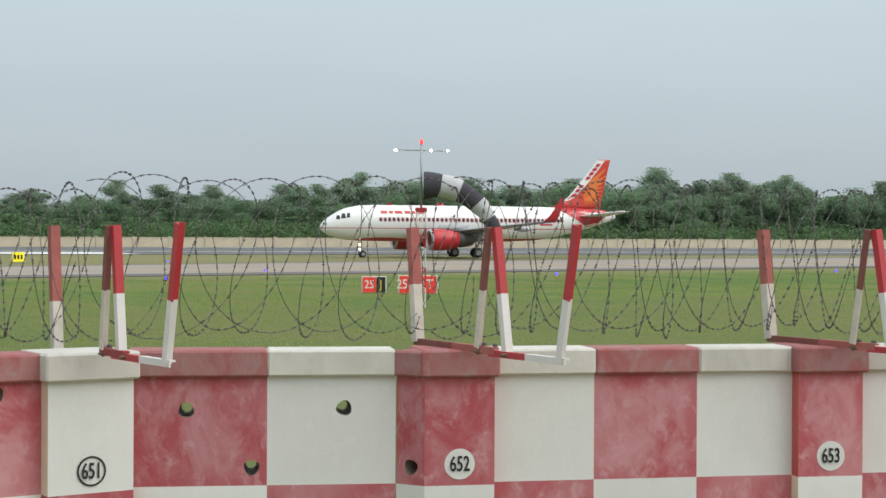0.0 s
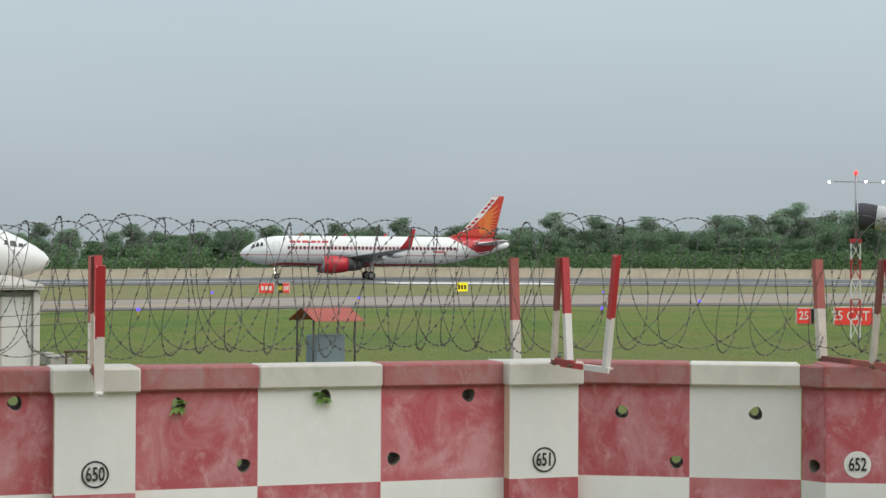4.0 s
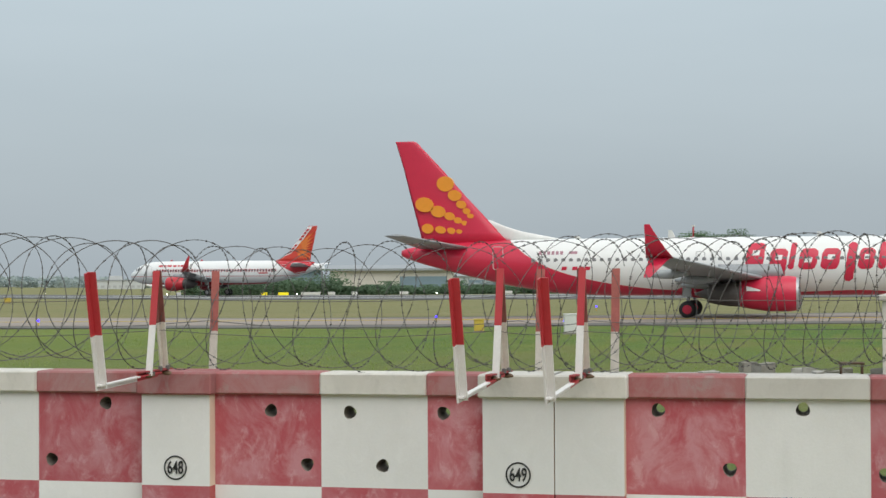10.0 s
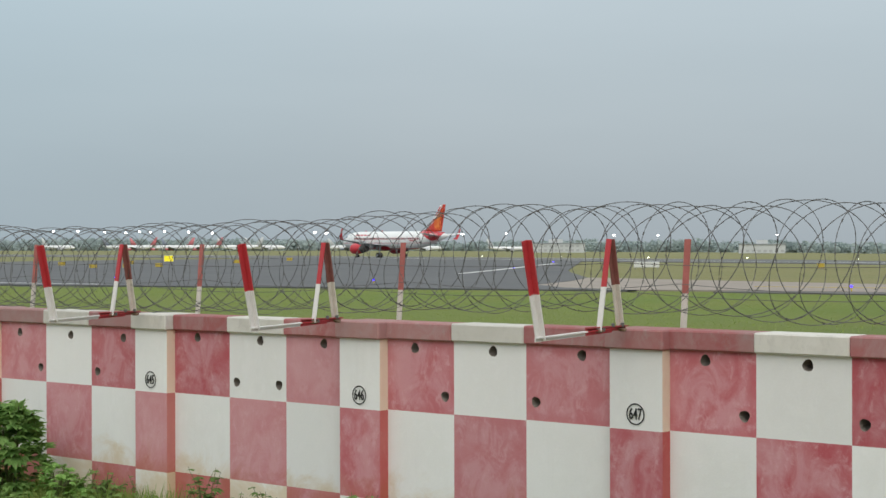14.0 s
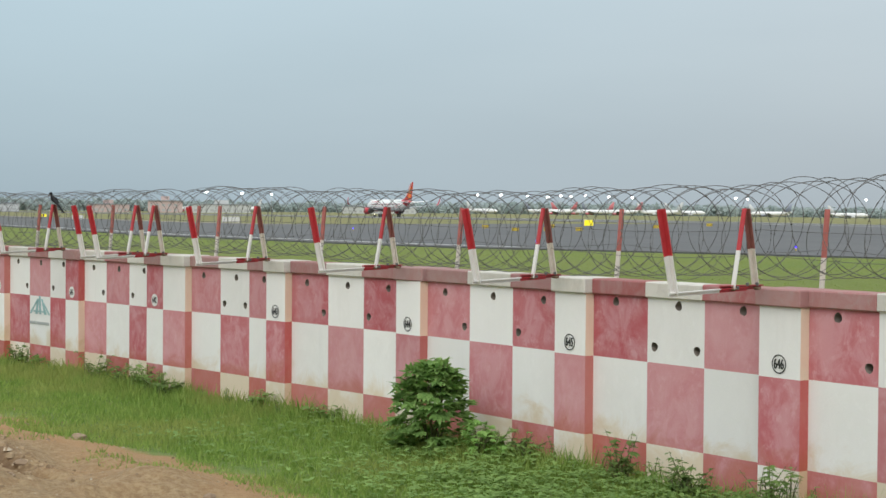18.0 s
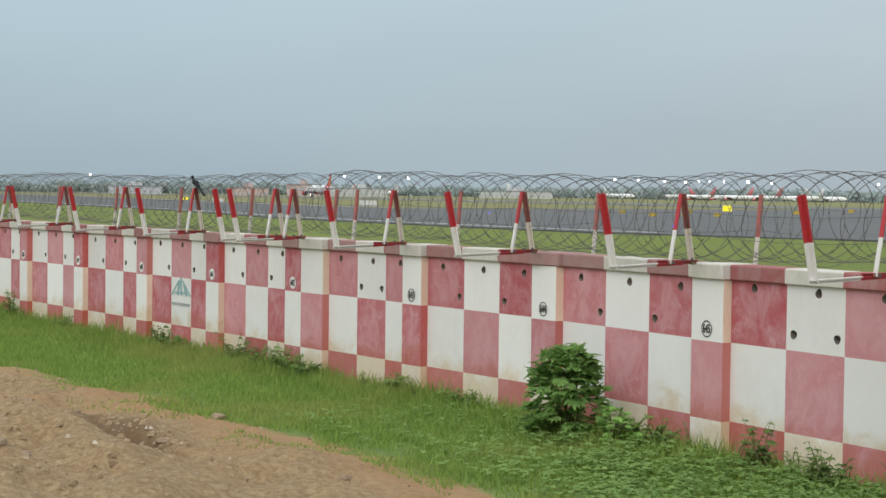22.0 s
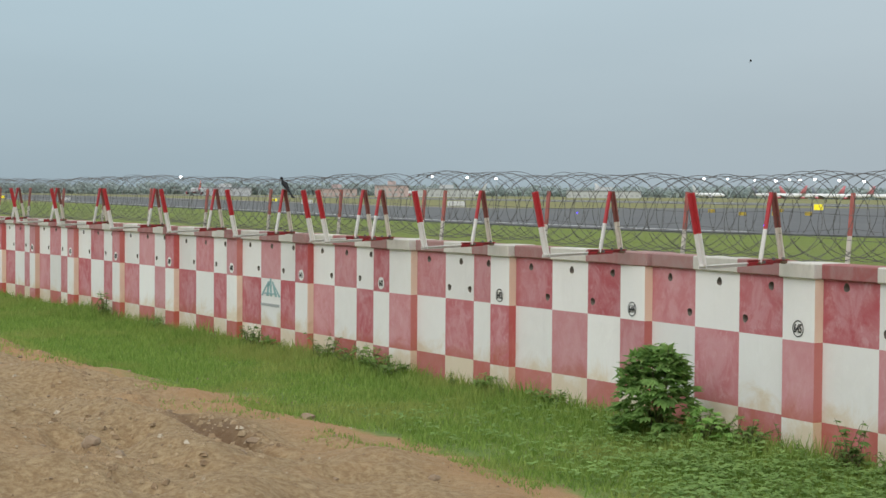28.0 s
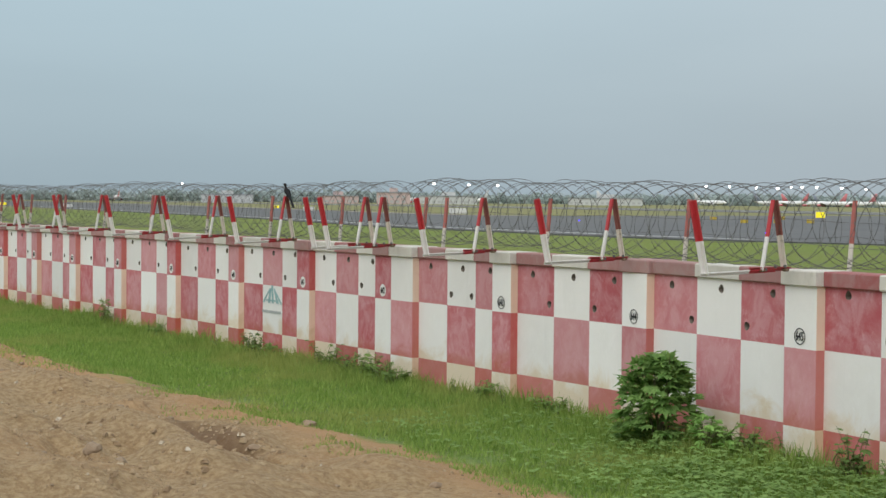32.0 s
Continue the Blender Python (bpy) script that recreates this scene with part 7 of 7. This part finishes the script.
def bush(x, y, height, width, count, seed, leaf=0.15):
    rnd = random.Random(seed)
    t = thing("bush", pose(x, y, ground_z(x, y)), label="dense dark green broad-leaved bush against the wall", category="bush")
    v, f = [], []
    for s in range(9):
        a = rnd.uniform(0, 6.28)
        reach = width * rnd.uniform(0.1, 0.42)
        tip = Vector((reach * math.cos(a), reach * math.sin(a) * 0.7, height * rnd.uniform(0.6, 0.97)))
        tube("stem", [(0.02 * s - 0.08, 0, -0.03), tip * 0.5 + Vector((0, 0, 0.05)), tip], (0.014, 0.010, 0.005), STEM, t, 5)
    for _ in range(count):
        u = rnd.uniform(0.05, 1.0)
        a = rnd.uniform(0, 6.28)
        lumpy = 0.86 + 0.75 * noise.noise(Vector((1.3 * math.cos(a), 1.3 * math.sin(a), u * 1.9 + seed)))
        r = width * 0.60 * math.sqrt(max(0.04, 1.0 - u ** 2.6)) * lumpy * rnd.uniform(0.2, 1.0) ** 0.4
        base = Vector((r * math.cos(a), r * math.sin(a) * 0.75, height * u * 0.98))
        spray(v, f, rnd, base, Vector((math.cos(a) + rnd.uniform(-0.9, 0.9), math.sin(a) + rnd.uniform(-0.9, 0.9), rnd.uniform(-0.5, 0.9) * (0.4 + u))), leaf * rnd.uniform(0.55, 1.25), rnd.choice((4, 5, 6, 7)))
    piece("leaves", mesh_of("leaves", v, f, [LEAF_BUSH]), t)
    return t


bush(-15.9, -0.72, 1.05, 0.88, 520, 5, 0.15)
bush(-15.25, -0.6, 0.42, 0.55, 90, 8, 0.11)


def weed(x, y, height, seed, spread=0.35, stems=5, leaf=0.075, label="loose leafy weed growing at the wall's foot"):
    rnd = random.Random(seed)
    t = thing("weed", pose(x, y, ground_z(x, y)), label=label, category="weed", group="weeds along the wall")
    v, f = [], []
    for s in range(stems):
        a, lean = rnd.uniform(0, 6.28), rnd.uniform(0.15, 1.0) * spread
        tip = Vector((lean * math.cos(a), lean * math.sin(a) * 0.45, height * rnd.uniform(0.45, 1.0)))
        root = Vector((rnd.uniform(-0.4, 0.4) * spread, rnd.uniform(-0.2, 0.2) * spread, -0.02))
        bow = root.lerp(tip, 0.5) + Vector((0, 0, 0.12 * height))
        tube("stem", [root, bow, tip], (0.006, 0.005, 0.003), STEM, t, 4)
        n = rnd.randint(5, 8)
        for k in range(n):
            q = (k + rnd.random()) / n
            b = root.lerp(bow, q * 2) if q < 0.5 else bow.lerp(tip, q * 2 - 1)
            w = rnd.uniform(0, 6.28)
            spray(v, f, rnd, b, Vector((math.cos(w), math.sin(w), rnd.uniform(-0.2, 0.5))), leaf * rnd.uniform(0.6, 1.3), rnd.choice((3, 4, 5)))
    piece("leaves", mesh_of("leaves", v, f, [LEAF_WEED]), t)
    return t


wr = random.Random(77)
for x, h in ((-12.1, 0.55), (-11.4, 0.38), (-10.9, 0.45), (-10.2, 0.4), (-13.3, 0.3), (-14.1, 0.28), (-9.6, 0.35), (-20.8, 0.32), (-21.6, 0.25), (-23.2, 0.42), (-25.9, 0.3), (-28.2, 0.34), (-33.0, 0.4), (-36.2, 0.55), (-43.5, 0.4), (-16.8, 0.3), (-18.4, 0.25), (-9.0, 0.42), (-8.2, 0.3), (-30.8, 0.3), (-39.0, 0.35), (-8.7, 0.5), (-9.3, 0.28), (-9.9, 0.55), (-10.5, 0.3), (-11.1, 0.6), (-11.8, 0.32), (-12.5, 0.36), (-12.9, 0.45), (-13.7, 0.38), (-14.4, 0.42), (-17.3, 0.35), (-19.5, 0.3), (-22.4, 0.5), (-24.4, 0.45), (-26.9, 0.5), (-27.4, 0.42), (-31.6, 0.5), (-34.4, 0.5)):
    weed(x, wall_y(x) - 0.22 - wr.uniform(0.0, 0.25), h * 0.8, int(-x * 10), wr.uniform(0.12, 0.3), wr.randint(2, 5), 0.055)
# broader clumps against the wall
for x, off, h, w in ((-27.2, 0.30, 0.42, 0.55), (-26.7, 0.25, 0.30, 0.4), (-24.6, 0.25, 0.45, 0.6), (-23.6, 0.4, 0.38, 0.6), (-23.0, 0.35, 0.45, 0.6), (-22.3, 0.5, 0.30, 0.6), (-41.7, 0.3, 0.5, 0.6), (-34.0, 0.3, 0.6, 0.3), (-31.2, 0.3, 0.3, 0.5),
                     (-14.7, 0.4, 0.40, 0.32), (-13.2, 0.4, 0.55, 0.28), (-12.2, 0.5, 0.42, 0.4), (-11.2, 0.5, 0.50, 0.35), (-15.0, 0.45, 0.40, 0.45), (-20.2, 0.3, 0.28, 0.5), (-18.6, 0.3, 0.25, 0.5)):
    weed(x, wall_y(x) - off, h, int(-x * 31), w, 14, 0.085, "bushy broad-leaved weed clump against the wall")


def verge_grass():
    """Blades and low leaves over the strip between the earth track and the wall."""
    rnd = random.Random(21)
    v, f = [], []
    for _ in range(260000):
        x = -4 - 52 * rnd.random() ** 1.25
        y = -0.08 - 4.5 * rnd.random()
        n = noise.noise(Vector((x * 0.5, y * 0.8, 2.0)))
        edge = -2.85 - 0.95 * smooth01(-21.0, -26.0, x) + 0.8 * noise.noise(Vector((x * 0.28, 0.0, 7.0))) + 0.4 * noise.noise(Vector((x * 1.1, 0.0, 3.0)))
        if y < edge - 0.5 * rnd.random() or rnd.random() < 0.12 - 0.3 * n:
            continue
        near = max(0.0, 1 - abs(y) / 1.4)
        h = (0.025 + 0.075 * rnd.random() ** 2 + 0.05 * max(0, n)) * (1 + near * (1.9 + 3.0 * max(0.0, noise.noise(Vector((x * 0.9, 5.0, 1.0))))))
        a = rnd.uniform(0, 6.28)
        w = 0.004 + 0.005 * rnd.random() + 0.00025 * abs(x)
        c, s = math.cos(a), math.sin(a)
        lx, ly = rnd.uniform(-0.6, 0.6) * h, rnd.uniform(-0.6, 0.6) * h
        y += wall_y(x)
        z = ground_z(x, y)
        i = len(v)
        v += [(x - c * w, y - s * w, z - 0.01), (x + c * w, y + s * w, z - 0.01), (x + lx, y + ly, z + h)]
        f.append((i, i + 1, i + 2))
    # thin dry tufts that creep out over the earth
    for _ in range(26000):
        x = -4 - 40 * rnd.random() ** 1.2
        edge = -2.85 - 0.95 * smooth01(-21.0, -26.0, x) + 0.8 * noise.noise(Vector((x * 0.28, 0.0, 7.0))) + 0.4 * noise.noise(Vector((x * 1.1, 0.0, 3.0)))
        y = edge - 0.1 - 1.5 * rnd.random() ** 1.6
        if noise.noise(Vector((x * 0.7, y * 1.3, 11.0))) < 0.05:
            continue
        a, h, w = rnd.uniform(0, 6.28), 0.02 + 0.05 * rnd.random(), 0.004 + 0.00025 * abs(x)
        c, s = math.cos(a), math.sin(a)
        y += wall_y(x)
        z = ground_z(x, y)
        i = len(v)
        v += [(x - c * w, y - s * w, z - 0.01), (x + c * w, y + s * w, z - 0.01), (x + rnd.uniform(-0.8, 0.8) * h, y + rnd.uniform(-0.8, 0.8) * h, z + h)]
        f.append((i, i + 1, i + 2))
    ob = piece("verge_grass", mesh_of("verge_grass", v, f, [GRASS_MAT]))
    tagged(ob, "tufted green grass along the foot of the wall", "grass", kind="stuff")
    v, f = [], []
    for _ in range(15000):
        x = -6 - 13 * rnd.random() ** 1.5
        y = -0.3 - 2.7 * rnd.random()
        if noise.noise(Vector((x * 1.1, y * 1.4, 9.0))) + 0.9 * rnd.random() < 0.30 or rnd.random() > 0.12 + 0.88 * smooth01(-17.0, -12.5, x + 1.2 * (y + 1.5)):
            continue
        y += wall_y(x)
        z = ground_z(x, y) + rnd.uniform(0.04, 0.16)
        for k in range(3):
            a = rnd.uniform(0, 6.28)
            leaflet(v, f, Vector((x, y, z)), Vector((math.cos(a), math.sin(a), rnd.uniform(-0.1, 0.4))).normalized(), Vector((0, 0, 1)), rnd.uniform(0.04, 0.085), rnd.uniform(0.016, 0.030))
    ob = piece("ground_cover", mesh_of("ground_cover", v, f, [LEAF_LOW]))
    tagged(ob, "low broad-leaved weeds among the grass", "weeds", kind="stuff")


verge_grass()


def field_tufts():
    """Uneven tufts and seed heads standing in the mown airfield grass behind the wall."""
    rnd = random.Random(63)
    v, f = [], []
    for _ in range(60000):
        d = 40.0 + 62.0 * rnd.random() ** 1.4
        x, y = polar(rnd.uniform(-47, 62), d)
        if y < 24 or noise.noise(Vector((x * 0.35, y * 0.05, 4.0))) + 0.5 * rnd.random() < 0.1 or (y > taxi_near(x) - 0.8 if x > -58 else y > bay_near(x) - 0.8):
            continue
        h = 0.02 + 0.06 * rnd.random() ** 3
        w = 0.012 + 0.030 * rnd.random()
        a = rnd.uniform(0, 6.28)
        z = field_z(x, y)
        i = len(v)
        v += [(x - w * math.cos(a), y - w * math.sin(a), z - 0.02), (x + w * math.cos(a), y + w * math.sin(a), z - 0.02), (x + rnd.uniform(-0.5, 0.5) * h, y + rnd.uniform(-0.5, 0.5) * h, z + h)]
        f.append((i, i + 1, i + 2))
    ob = piece("airfield_grass", mesh_of("airfield_grass", v, f, [FIELD_BLADE]))
    tagged(ob, "short uneven tufts in the mown airfield grass", "grass", kind="stuff")


FIELD_BLADE = foliage("airfield_grass_blade", (0.20, 0.30, 0.060), (0.34, 0.40, 0.115))
field_tufts()


def hole_tuft(x, z, seed):
    rnd = random.Random(seed)
    t = thing("hole_weed", Matrix.Translation((x, 0.02, z)), label="small green weed sprouting from a drain hole", category="weed", group="weeds in the wall")
    for _ in range(8):
        v, f = [], []
        a = rnd.uniform(0, 6.28)
        spray(v, f, rnd, Vector((0.02 * math.cos(a), -0.035, 0.02 * math.sin(a))), Vector((math.cos(a), -0.7, math.sin(a) * 0.6)), rnd.uniform(0.05, 0.08), 4)
        piece("leaf", mesh_of("leaf", v, f, [LEAF_BUSH]), t)


for x, z, s in ((0.53, 1.72, 1), (1.47, 1.76, 2)):
    hole_tuft(x, z, s)

weed(-0.42, 29.4, 0.38, 301)
weed(2.5, 29.4, 0.32, 302)

# stones on the bare earth
stone_rnd = random.Random(9)
STONE = plain("tan_stone", (0.29, 0.21, 0.14), 0.9, 0, 0.3, 5)


def stone_mesh(seed, n=1):
    rnd = random.Random(seed)
    bm = bmesh.new()
    bmesh.ops.create_icosphere(bm, subdivisions=n, radius=1.0)
    for q in bm.verts:
        q.co *= 1.0 + 0.35 * noise.noise(q.co * 1.3 + Vector((seed * 3.1, 0, 0))) + rnd.uniform(-0.05, 0.05)
        q.co.z *= 0.6
    me = bpy.data.meshes.new("stone")
    bm.to_mesh(me)
    bm.free()
    me.materials.append(STONE)
    return me


stones = [stone_mesh(k, 2) for k in range(5)]
for k in range(230):
    x, y = -5 - 34 * stone_rnd.random(), -3.2 - 5.5 * stone_rnd.random()
    s = stone_rnd.uniform(0.012, 0.04) if k > 14 else stone_rnd.uniform(0.05, 0.10)
    if k < 4:
        x, y, s = ((-14.9, -7.15, 0.10), (-18.8, -3.55, 0.10), (-17.5, -5.3, 0.06), (-16.7, -5.02, 0.07))[k]
    ob = piece("stone", stones[k % 5], None, pose(x, y, ground_z(x, y) + s * 0.05, 0, 0, stone_rnd.uniform(0, 360)))
    ob.scale = (s, s * stone_rnd.uniform(0.7, 1.2), s)
    tagged(ob, "small tan stone lying on the bare earth", "stone", "stones on the earth")

# crumbs and pebbles too many to count
def gravel():
    rnd = random.Random(15)
    v, f = [], []
    for k0 in range(6800):
        x, y = -6 - 26 * rnd.random() ** 1.2, -3.0 - 6.0 * rnd.random()
        if noise.noise(Vector((x * 0.5, y * 0.6, 3.0))) < -0.1 and rnd.random() < 0.7:
            continue
        s = 0.007 + 0.020 * rnd.random() ** 3
        if k0 < 420:
            x, y = -18.8 + 1.6 * rnd.gauss(0, 1), -5.75 + 0.28 * rnd.gauss(0, 1)
            s = 0.012 + 0.035 * rnd.random() ** 3
        elif k0 < 700:
            x, y = -16.8 + 0.75 * rnd.gauss(0, 1), -5.15 + 0.20 * rnd.gauss(0, 1)
            s = 0.015 + 0.055 * rnd.random() ** 3
        elif k0 < 1200:
            x, y = -15.6 + 1.8 * rnd.gauss(0, 1), -6.9 + 0.5 * rnd.gauss(0, 1)
            s = 0.012 + 0.045 * rnd.random() ** 3
        z = ground_z(x, y)
        a = rnd.uniform(0, 6.28)
        i = len(v)
        for k in range(4):
            b = a + k * math.pi / 2 + rnd.uniform(-0.4, 0.4)
            v.append((x + s * math.cos(b), y + s * math.sin(b) * 0.8, z - 0.004))
        top = s * rnd.uniform(0.35, 0.8)
        for k in range(4):
            b = a + k * math.pi / 2 + rnd.uniform(-0.5, 0.5)
            q = s * rnd.uniform(0.35, 0.75)
            v.append((x + q * math.cos(b), y + q * math.sin(b) * 0.8, z + top * rnd.uniform(0.7, 1.1)))
        f += [(i + k, i + (k + 1) % 4, i + 4 + (k + 1) % 4, i + 4 + k) for k in range(4)] + [(i + 4, i + 5, i + 6), (i + 4, i + 6, i + 7)]
    m = Nodes("pebble_mix", 0.9)
    g = m.t.nodes.new("ShaderNodeNewGeometry")
    m.color(m.ramp(g.outputs["Random Per Island"], (0.0, (0.20, 0.13, 0.075)), (0.55, (0.33, 0.235, 0.14)), (0.93, (0.39, 0.295, 0.185)), (1.0, (0.47, 0.40, 0.31))))
    ob = piece("gravel", mesh_of("gravel", v, f, [m.mat]))
    tagged(ob, "loose crumbs and pebbles on the bare earth", "gravel", kind="stuff")


gravel()

# ---------------------------------------------------------------- painted emblem on the wall
TEAL = plain("teal_emblem_paint", (0.29, 0.45, 0.46), 0.8, 0, 0.15)
GREY_INK = plain("grey_stencil_paint", (0.36, 0.38, 0.38), 0.8)


def wall_shape(name, pts, mat, parent):
    v = [(x, -0.004, z) for x, z in pts] + [(x, 0.0, z) for x, z in pts]
    n = len(pts)
    f = [tuple(range(n))] + [(i, i + n, (i + 1) % n + n, (i + 1) % n) for i in range(n)]
    return piece(name, mesh_of(name, v, f, [mat]), parent)


emblem = thing("wall_emblem", BEND @ pose(reach(-28.93), -0.003, 0.89 - fall(-28.93)) @ Matrix.Diagonal((0.80, 1.0, 0.62, 1.0)), label="teal triangular emblem painted on a white square", category="emblem")
EMBLEM_STROKES = (((-0.46, 0.0), (-0.38, 0.0), (-0.16, 0.30), (-0.20, 0.30)), ((-0.20, 0.30), (-0.14, 0.22), (-0.06, 0.36), (-0.12, 0.40)), ((-0.20, 0.0), (-0.10, 0.0), (-0.04, 0.40), (-0.12, 0.40)),
                  ((-0.02, 0.0), (0.06, 0.0), (0.03, 0.48), (-0.04, 0.48)), ((0.06, 0.40), (0.12, 0.40), (0.30, 0.0), (0.20, 0.0)), ((0.14, 0.30), (0.19, 0.30), (0.46, 0.0), (0.38, 0.0)), ((-0.30, 0.05), (0.30, 0.05), (0.28, 0.09), (-0.28, 0.09)))
for pts in EMBLEM_STROKES:
    wall_shape("emblem_stroke", pts, TEAL, emblem)
for a in (-0.47, -0.16, 0.12):
    wall_shape("word_bar", ((a, -0.27), (a + 0.28, -0.27), (a + 0.28, -0.20), (a, -0.20)), GREY_INK, emblem)

# a faint blue mark low on a red square
mark = thing("painted_mark", pose(-1.525, -0.003, 1.06), label="small faded blue painted mark on a red wall square", category="painted mark")
FADED_BLUE = plain("faded_blue_paint", (0.24, 0.31, 0.42), 0.85, 0, 0.3, 20.0)
for side in (-1, 1):
    wall_shape("mark_stroke", [(side * x, z) for x, z in ((0.062, 0.0), (0.066, 0.07), (0.040, 0.118), (0.012, 0.128), (0.012, 0.09), (0.026, 0.06), (0.028, 0.0))][::side], FADED_BLUE, mark)
wall_shape("mark_stroke", [(-0.008, 0.0), (0.008, 0.0), (0.008, 0.11), (-0.008, 0.11)], GREY_INK, mark)

# ---------------------------------------------------------------- birds
FEATHER = plain("black_feather", (0.008, 0.008, 0.010), 0.85)


def crow(m):
    t = thing("crow", m, label="black crow perched on a bracket post", category="crow")
    rings = []
    for s, cx, cz, r in ((0, -0.30, -0.10, 0.008), (1, -0.19, 0.0, 0.035), (2, -0.10, 0.07, 0.062), (3, 0.0, 0.14, 0.072), (4, 0.07, 0.21, 0.056), (5, 0.105, 0.26, 0.036)):
        rings.append([(cx + r * 0.5 * math.sin(a * math.pi / 5), r * 0.85 * math.cos(a * math.pi / 5), cz + r * math.sin(a * math.pi / 5)) for a in range(10)])
    v, f = loft(rings)
    piece("body", mesh_of("body", v, f, [FEATHER], None, True), t)
    v, f = lathe(((0.0, 0.01), (0.02, 0.032), (0.055, 0.042), (0.085, 0.03), (0.10, 0.014)), 10)
    piece("head", mesh_of("head", v, f, [FEATHER], None, True), t, Matrix.Translation((0.07, 0, 0.285)))
    v, f = lathe(((0.0, 0.014), (0.04, 0.010), (0.075, 0.002)), 8)
    piece("beak", mesh_of("beak", v, f, [BLACK], None, True), t, Matrix.Translation((0.16, 0, 0.282)))
    for s in (-1, 1):
        v = [(0.06, s * 0.062, 0.20), (-0.02, s * 0.078, 0.19), (-0.26, s * 0.03, -0.06), (-0.16, s * 0.07, 0.02), (0.03, s * 0.072, 0.11)]
        v += [(a, b - s * 0.015, c) for a, b, c in v]
        piece("wing", mesh_of("wing", v, [(0, 1, 2, 3, 4), (9, 8, 7, 6, 5)] + [(i, i + 5, (i + 1) % 5 + 5, (i + 1) % 5) for i in range(5)], [FEATHER]), t)
        tube("leg", [(0.0, s * 0.03, 0.08), (0.015, s * 0.03, 0.0)], 0.006, BLACK, t, 5)
    v = [(-0.22, -0.03, -0.02), (-0.22, 0.03, -0.02), (-0.40, 0.04, -0.19), (-0.40, -0.04, -0.19)]
    v += [(a, b, c - 0.012) for a, b, c in v]
    piece("tail", mesh_of("tail", v, [(0, 1, 2, 3), (7, 6, 5, 4)] + [(i, i + 4, (i + 1) % 4 + 4, (i + 1) % 4) for i in range(4)], [FEATHER]), t)
    return t


CROW_PLACE = BEND @ pose(reach(-27.26), -0.42, Z_TOP + 0.705 - fall(-27.26))
perched = crow(CROW_PLACE @ pose(0, 0, 0, 0, -4, 195) @ Matrix.Scale(0.58, 4))


def bird_body():
    t = thing("flying_bird", None, label="small dark bird flying across the sky", category="bird")
    v, f = lathe(((-0.2, 0.01), (-0.1, 0.04), (0.02, 0.055), (0.12, 0.035), (0.17, 0.01)), 8, "y")
    piece("body", mesh_of("body", v, f, [FEATHER], None, True), t)
    wings = []
    for s in (-1, 1):
        v = [(0, 0.07, 0), (s * 0.2, 0.09, 0.02), (s * 0.42, 0.0, 0.0), (s * 0.2, -0.07, 0.0), (0, -0.06, 0)]
        v += [(a, b, c - 0.012) for a, b, c in v]
        wings.append(piece("wing", mesh_of("wing", v, [(0, 1, 2, 3, 4), (9, 8, 7, 6, 5)] + [(i, i + 5, (i + 1) % 5 + 5, (i + 1) % 5) for i in range(5)], [FEATHER]), t))
    return t, wings[0], wings[1]


flying_bird, bird_wing_l, bird_wing_r = bird_body()


def sky_place(yaw, up, dist):
    x, y = polar(yaw, dist)
    return (x, y, 2.63 + dist * math.tan(radians(up)))


BIRD_WAY = [(t, sky_place(a, u, d), sky_place(a + 4, u + 1, d)) for t, a, u, d in ((0, -100, 8, 70), (14, -60, 2, 75), (22, 20, 1.5, 170), (26, 42, 1.6, 170), (27.5, 48.6, 3.5, 165), (28, 52.1, 4.45, 165), (28.5, 55.4, 5.55, 165), (29, 58.65, 6.6, 165), (30, 65, 10, 165), (32, 82, 18, 170))]


# ---------------------------------------------------------------- what moves
def motions():
    rows = []
    for t, x, y, h in RUN:
        rows.append((t, pose(x, y, field_z(x, y) + 0.075, 0, 0, h) @ Matrix.Translation((AI["main_x"], 0, 0))))
    walk(air, rows)
    # the crow leans forward, then draws itself up
    walk(perched, [(t, CROW_PLACE @ pose(0, 0, 0, 0, lean, 195)) for t, lean in ((0, -4), (24, -4), (25, -12), (28, -6), (30, -14), (31, -18), (32, -18))])
    walk(flying_bird, [(t, look(p, q) @ pose(0, 0, 0, 0, 180, 0)) for t, p, q in BIRD_WAY])
    for wing, sign in ((bird_wing_l, 1), (bird_wing_r, -1)):
        flap = []
        for k in range(129):
            t = k * 0.25
            flap.append((t, pose(0, 0, 0, 0, sign * (25 if k % 2 else -18), 0)))
        walk(wing, flap)


motions()
